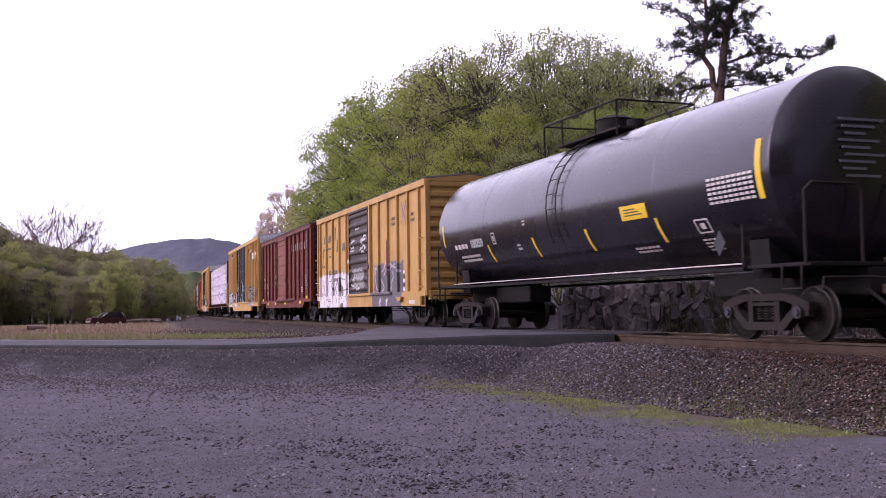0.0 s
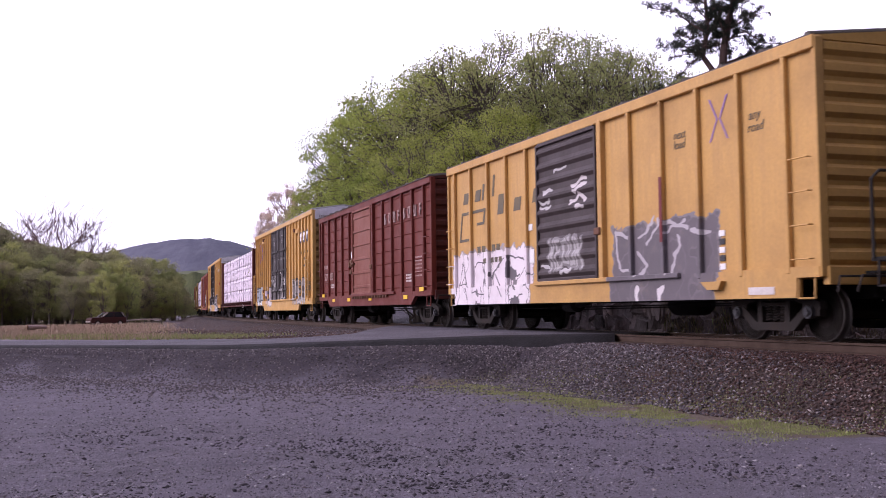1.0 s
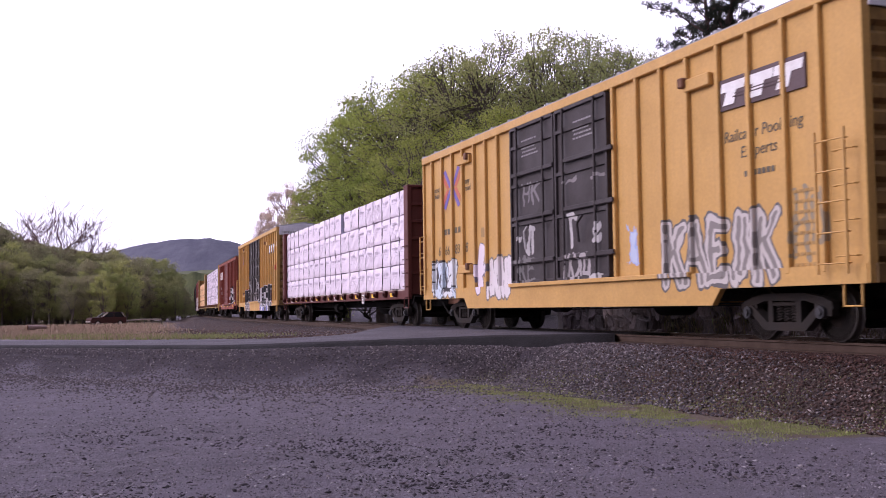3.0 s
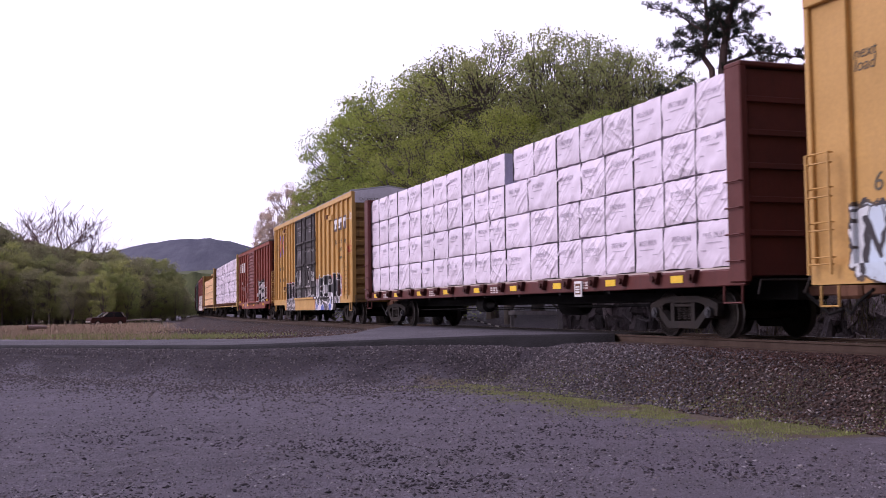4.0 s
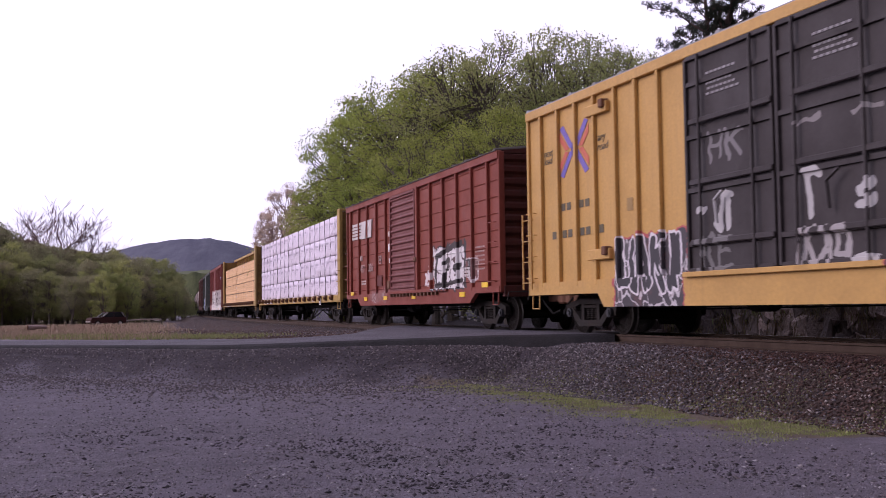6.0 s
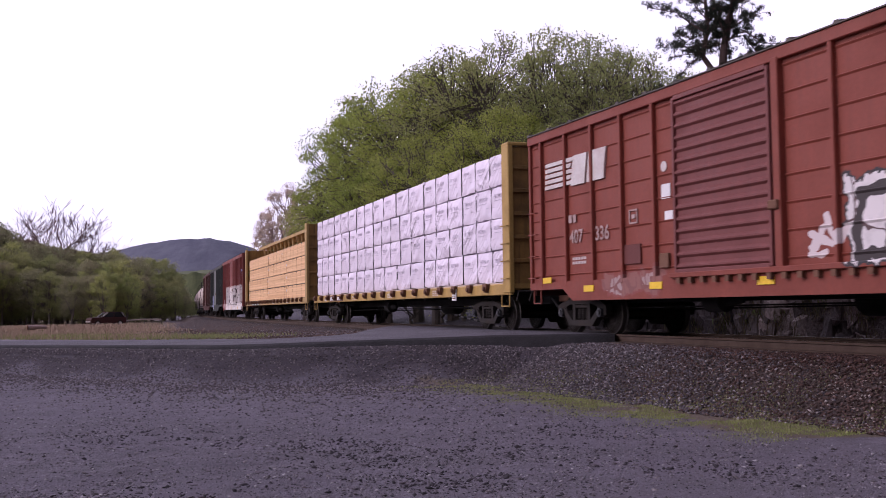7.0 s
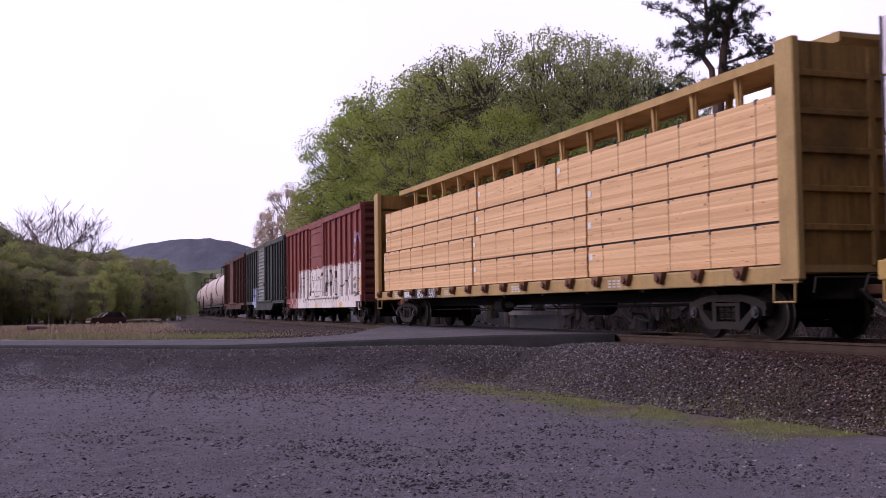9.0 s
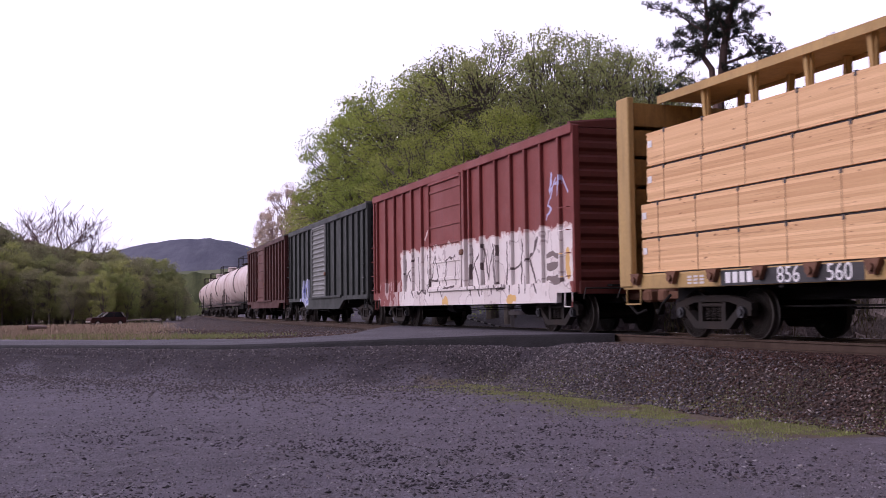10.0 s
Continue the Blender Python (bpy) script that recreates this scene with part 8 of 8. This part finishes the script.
def closing_woods():
    """Unseen wooded rises added behind the camera and across the line: they close the clearing and block skylight."""
    mat = forest_far("closing_forest", (0.04, 0.05, 0.025), (0.09, 0.095, 0.045), 0.4)
    rows = [(0.0, 0.0), (1.5, 0.5), (4.0, 0.85), (9.0, 1.0), (30.0, 1.05)]
    az = np.radians(np.arange(154, 300.1, 2.0))
    lines = [[(a, 20 + 18 * smooth01((math.degrees(a) - 205) / 45), 22 - 14 * smooth01((math.degrees(a) - 205) / 45)) for a in az], np.arange(14, 150, 2.0)]
    for which, line in enumerate(lines):
        V, F = [], []
        for k, (r, f) in enumerate(rows):
            for i, q in enumerate(line):
                wob = noise.noise((i * 0.35, which, 0)) * 2.5 + noise.noise((i * 1.3, k, 3)) * 1.2
                if which == 0:
                    a, r0, h = q
                    V.append(((r0 + r) * math.sin(a), (r0 + r) * math.cos(a), -0.5 + (h + wob) * f))
                else:
                    p = track(q, 8.5 + r)
                    V.append((p.x, p.y, (19 + wob) * f))
        n = len(line)
        for k in range(len(rows) - 1):
            for i in range(n - 1):
                F.append((k * n + i, k * n + i + 1, (k + 1) * n + i + 1, (k + 1) * n + i))
        tagged(part("backdrop_rise", M().add(V, F), mat, smooth=True), "unseen wooded rise added around the clearing to block skylight", "hill", kind="structure")


closing_woods()


# ------------------------------------------------------------------ stone wall, barrier, wreck of a car, log
stone_mat = surface("wall_stone", (0.085, 0.069, 0.068), (0.03, 0.024, 0.023), 0.75, 0.9, 0, 7, 1.8, 0.9, spread=0.3, random_tint=0.5)
stone_pale = surface("grey_wall_stone", (0.19, 0.152, 0.145), (0.06, 0.047, 0.042), 0.8, 0.92, 0, 9, 1.8, 0.9, True, spread=0.35, random_tint=0.5)
mortar_mat = surface("wall_core", (0.05, 0.042, 0.042), (0.04, 0.035, 0.035), 0.7, 0.95, 0, 8, 1.5, 0.9)


def build_wall():
    rg = random.Random(4)
    wall = thing("stone_wall", "rough wall of broken rock behind the track", "wall", kind="structure")
    m = M()
    s_line = np.arange(-2.0, 46.0, 1.0)
    V, F = [], []
    for s in s_line:
        for o, z in ((5.35, -0.7), (5.4, 1.2), (6.3, 1.25), (6.3, -0.7)):
            V.append(track(s, o, z))
    for i in range(len(s_line) - 1):
        for j in range(3):
            F.append((4 * i + j, 4 * i + j + 1, 4 * i + j + 5, 4 * i + j + 4))
    F += [(0, 1, 2, 3), (4 * len(s_line) - 1, 4 * len(s_line) - 2, 4 * len(s_line) - 3, 4 * len(s_line) - 4)]
    part("wall_core", m.add(V, F), mortar_mat, wall)
    shapes = []
    for k in range(14):
        bm = bmesh.new()
        bmesh.ops.create_cube(bm, size=1.0)
        bmesh.ops.bevel(bm, geom=bm.edges[:], offset=0.16, segments=1, affect="EDGES")
        for v in bm.verts:
            v.co += Vector((rg.uniform(-0.13, 0.13), rg.uniform(-0.17, 0.17), rg.uniform(-0.13, 0.13)))
        me = bpy.data.meshes.new("stone")
        bm.to_mesh(me)
        bm.free()
        me.materials.append(stone_pale if k > 6 else stone_mat)
        shapes.append(me)
    z = -0.62
    count = 0
    while z < 1.2:
        h = rg.uniform(0.28, 0.46)
        s = -2.0 + rg.uniform(0, 0.3)
        while s < 18.5:
            w = rg.uniform(0.2, 0.62)
            if count < 298:
                pale = rg.random() < 0.08 + 0.6 * min(1.0, max(0.0, (s - 8.6) / 2.5))
                o = part("stone", shapes[rg.randrange(7) + 7 * pale], None, wall)
                p = track(s + w / 2, 5.36 + rg.uniform(-0.06, 0.07), z + h / 2 + rg.uniform(-0.08, 0.08))
                hd = float(heading(np.array(s)))
                o.matrix_basis = Matrix.Translation(p) @ Matrix.Rotation(-hd, 4, "Z") @ Matrix.Rotation(rg.uniform(-0.45, 0.45), 4, "Y") @ Matrix.Rotation(rg.uniform(-0.25, 0.25), 4, "Z") @ Matrix.Diagonal((w * 1.3, 0.32, h * 1.45, 1))
                count += 1
            s += w
        z += h


def wall_weeds():
    """Dry and green weeds that hang on the rock and stand at its foot."""
    rg = np.random.default_rng(31)
    V, F = [], []
    for k in range(150):
        s0 = rg.uniform(5.5, 18)
        foot = k % 2
        z0 = -0.62 if foot else rg.uniform(-0.45, 1.15)
        for j in range(34):
            s1 = s0 + rg.normal(0, 0.16)
            p = track(s1, 5.17 + rg.uniform(-0.08, 0.04), z0 + (0 if foot else rg.normal(0, 0.12)))
            ln = rg.uniform(0.08, 0.3)
            tip = p + Vector((rg.normal(0, 0.06), rg.normal(0, 0.05) - 0.03, ln if foot or j % 2 else -ln))
            i = len(V)
            V += [p - Vector((0.011, 0, 0)), p + Vector((0.011, 0.004, 0)), tip]
            F.append((i, i + 1, i + 2))
    me = bpy.data.meshes.new("wall_weeds")
    me.from_pydata(V, [], F)
    me.materials.append(island_material("wall_weed", (0.05, 0.048, 0.022), (0.17, 0.125, 0.075), (0.13, 0.2, 0.04), 0.85))
    tagged(new("wall_weeds", me), "dry brown and green weeds on the rock wall", "weeds", kind="stuff")


wall_weeds()
build_wall()
timber_grey = surface("weathered_timber", (0.26, 0.235, 0.235), (0.13, 0.115, 0.115), 0.6, 0.85, 0, 18, 3, 0.4)


def build_barrier():
    b = thing("timber_barrier", "low weathered timber barrier beside the crossing", "barrier")
    p, q = track(-3.7, 4.0), track(0.6, 4.0)
    for t, tall in ((0.01, 0.5), (0.98, 0.62)):
        c = p.lerp(q, t)
        z = float(ground_height(c.x, c.y))
        part("post", M().box(c.x - 0.07, c.x + 0.07, c.y - 0.07, c.y + 0.07, z - 0.2, RAIL_TOP + tall, 0.015), timber_grey, b)
    a, c = p.copy(), q.copy()
    a.z = c.z = RAIL_TOP + 0.38
    n = (c - a).normalized().cross(Vector((0, 0, 1))) * 0.11
    part("cross_beam", M().beam(a + n, c + n, 0.06, 0.15), timber_grey, b)
    # striped pole leaning beside it
    arm = thing("striped_pole", "thin pole with pale and dark stripes lying aslant", "pole")
    p0, p1 = track(-10.6, 4.0, 0.32), track(-4.2, 4.0, -0.22)
    for k in range(16):
        i, j = p0.lerp(p1, k / 16), p0.lerp(p1, (k + 1) / 16)
        part("stripe", M().beam(i, j, 0.05, 0.05), timber_grey if k % 2 else under_black, arm)


build_barrier()

car_dark = surface("wreck_red", (0.05, 0.016, 0.016), (0.05, 0.02, 0.018), 0.5, 0.35, 0, 12, 1.5, 0.03)
car_glass, _nt, _bs = nodes_of("car_glass")
_bs.inputs["Base Color"].default_value = (0.02, 0.022, 0.025, 1)
_bs.inputs["Roughness"].default_value = 0.08
chrome = surface("bright_trim", (0.55, 0.53, 0.52), (0.3, 0.29, 0.28), 0.3, 0.3, 0.7)
tyre = surface("tyre_rubber", (0.02, 0.02, 0.02), (0.05, 0.045, 0.04), 0.4, 0.85)


def build_parked_car():
    car = thing("parked_car", "dark red four-wheel-drive car parked in the tall field grass", "car")
    D = 126.0
    x = (188 - 784) / 1854 * D
    z = EYE - 1.62
    body = [(-2.1, 0.35), (-2.15, 0.75), (-2.0, 0.98), (-0.75, 1.06), (1.95, 1.06), (2.12, 0.95), (2.15, 0.45), (2.0, 0.35)]
    part("body", M().prism(body, "y", -0.86, 0.86), car_dark, car)
    cabin = [(-0.85, 1.05), (-0.1, 1.6), (1.6, 1.63), (2.0, 1.05)]
    part("cabin", M().prism(cabin, "y", -0.74, 0.74), car_glass, car)
    part("roof", M().box(-0.15, 1.68, -0.72, 0.72, 1.58, 1.67, 0.03), car_dark, car)
    for y in (-0.75, 0.75):
        part("window_pillar", M().beam((-0.85, y, 1.05), (-0.1, y, 1.6), 0.13, 0.13), chrome, car)
        part("window_pillar", M().beam((0.65, y, 1.05), (0.65, y, 1.6), 0.07, 0.07), car_dark, car)
        part("window_pillar", M().beam((2.0, y, 1.05), (1.62, y, 1.6), 0.13, 0.13), chrome, car)
        for wx in (-1.35, 1.35):
            w = part("wheel", M().lathe([(-0.1, 0.2), (-0.1, 0.34), (0.1, 0.34), (0.1, 0.2)], "y", 18, (wx, y * 1.08, 0.34)), tyre, car, smooth=True)
            part("hub", M().lathe([(-0.11, 0.02), (-0.11, 0.2), (0.11, 0.2), (0.11, 0.02)], "y", 14, (wx, y * 1.08, 0.34)), chrome, w)
    part("bumper", M().box(-2.25, -2.12, -0.8, 0.8, 0.45, 0.62, 0.03), chrome, car)
    part("rear_bumper", M().box(2.12, 2.25, -0.8, 0.8, 0.45, 0.62, 0.03), chrome, car)
    car.matrix_basis = pose(x, D, z, 0, 0, 38)


build_parked_car()


def build_log():
    g = thing("log", "cut pale log with a dark end lying in the field", "log")
    D = 58.0
    x = (50 - 784) / 1854 * D
    z = EYE + (555.0 - 583.0) / 1854 * D
    zz = float(ground_height(x, D))
    part("trunk_piece", M().tube([(0, 0, 0.14), (0.4, 0.25, 0.17), (0.85, 0.5, 0.15)], [0.15, 0.125, 0.08], 12), bark_pale, g, smooth=True)
    part("cut_face", M().lathe([(-0.03, 0.02), (-0.03, 0.14), (0.01, 0.16)], "x", 14, (0, 0, 0.14)), rust, g)
    g.location = (x, D, zz + 0.12)


build_log()


def build_old_fence():
    f = thing("old_fence", "low broken rail fence of grey poles beside the field", "fence")
    a, b = Vector((-38.6, 127.0, 0)), Vector((-33.4, 124.0, 0))
    for p in (a, a.lerp(b, 0.55), b):
        p.z = float(ground_height(p.x, p.y))
        part("post", M().cyl(p - Vector((0, 0, 0.3)), p + Vector((0, 0, 0.75)), 0.07, 0.06, 8), bark, f)
    part("rail", M().tube([a + Vector((0, -0.1, 0.45)), a.lerp(b, 0.5) + Vector((0, -0.1, 0.62)), b + Vector((0, -0.1, 0.6))], [0.09, 0.075, 0.05], 8), bark_wood, f, smooth=True)


build_old_fence()


# ------------------------------------------------------------------ what moves
def motions():
    times = [0.5 * k for k in range(21)]
    poses = []
    for car, s_mid, half in VEHICLES:
        poses.append([track_pose(s_mid + SPEED * t + SLOWING * t * t, half) for t in times])
        walk(car, list(zip(times, poses[-1])))
    for ob, index, local in LOADS:
        walk(ob, [(t, m @ local) for t, m in zip(times, poses[index])])
    spin = [k / FPS for k in range(0, 10 * FPS + 1)]
    for w, dx in WHEELSETS:
        first = random.uniform(0, 6.0)
        walk(w, [(t, Matrix.Translation((dx, 0, WHEEL_R)) @ Matrix.Rotation(first + (SPEED * t + SLOWING * t * t) / WHEEL_R, 4, "Y")) for t in spin])


motions()
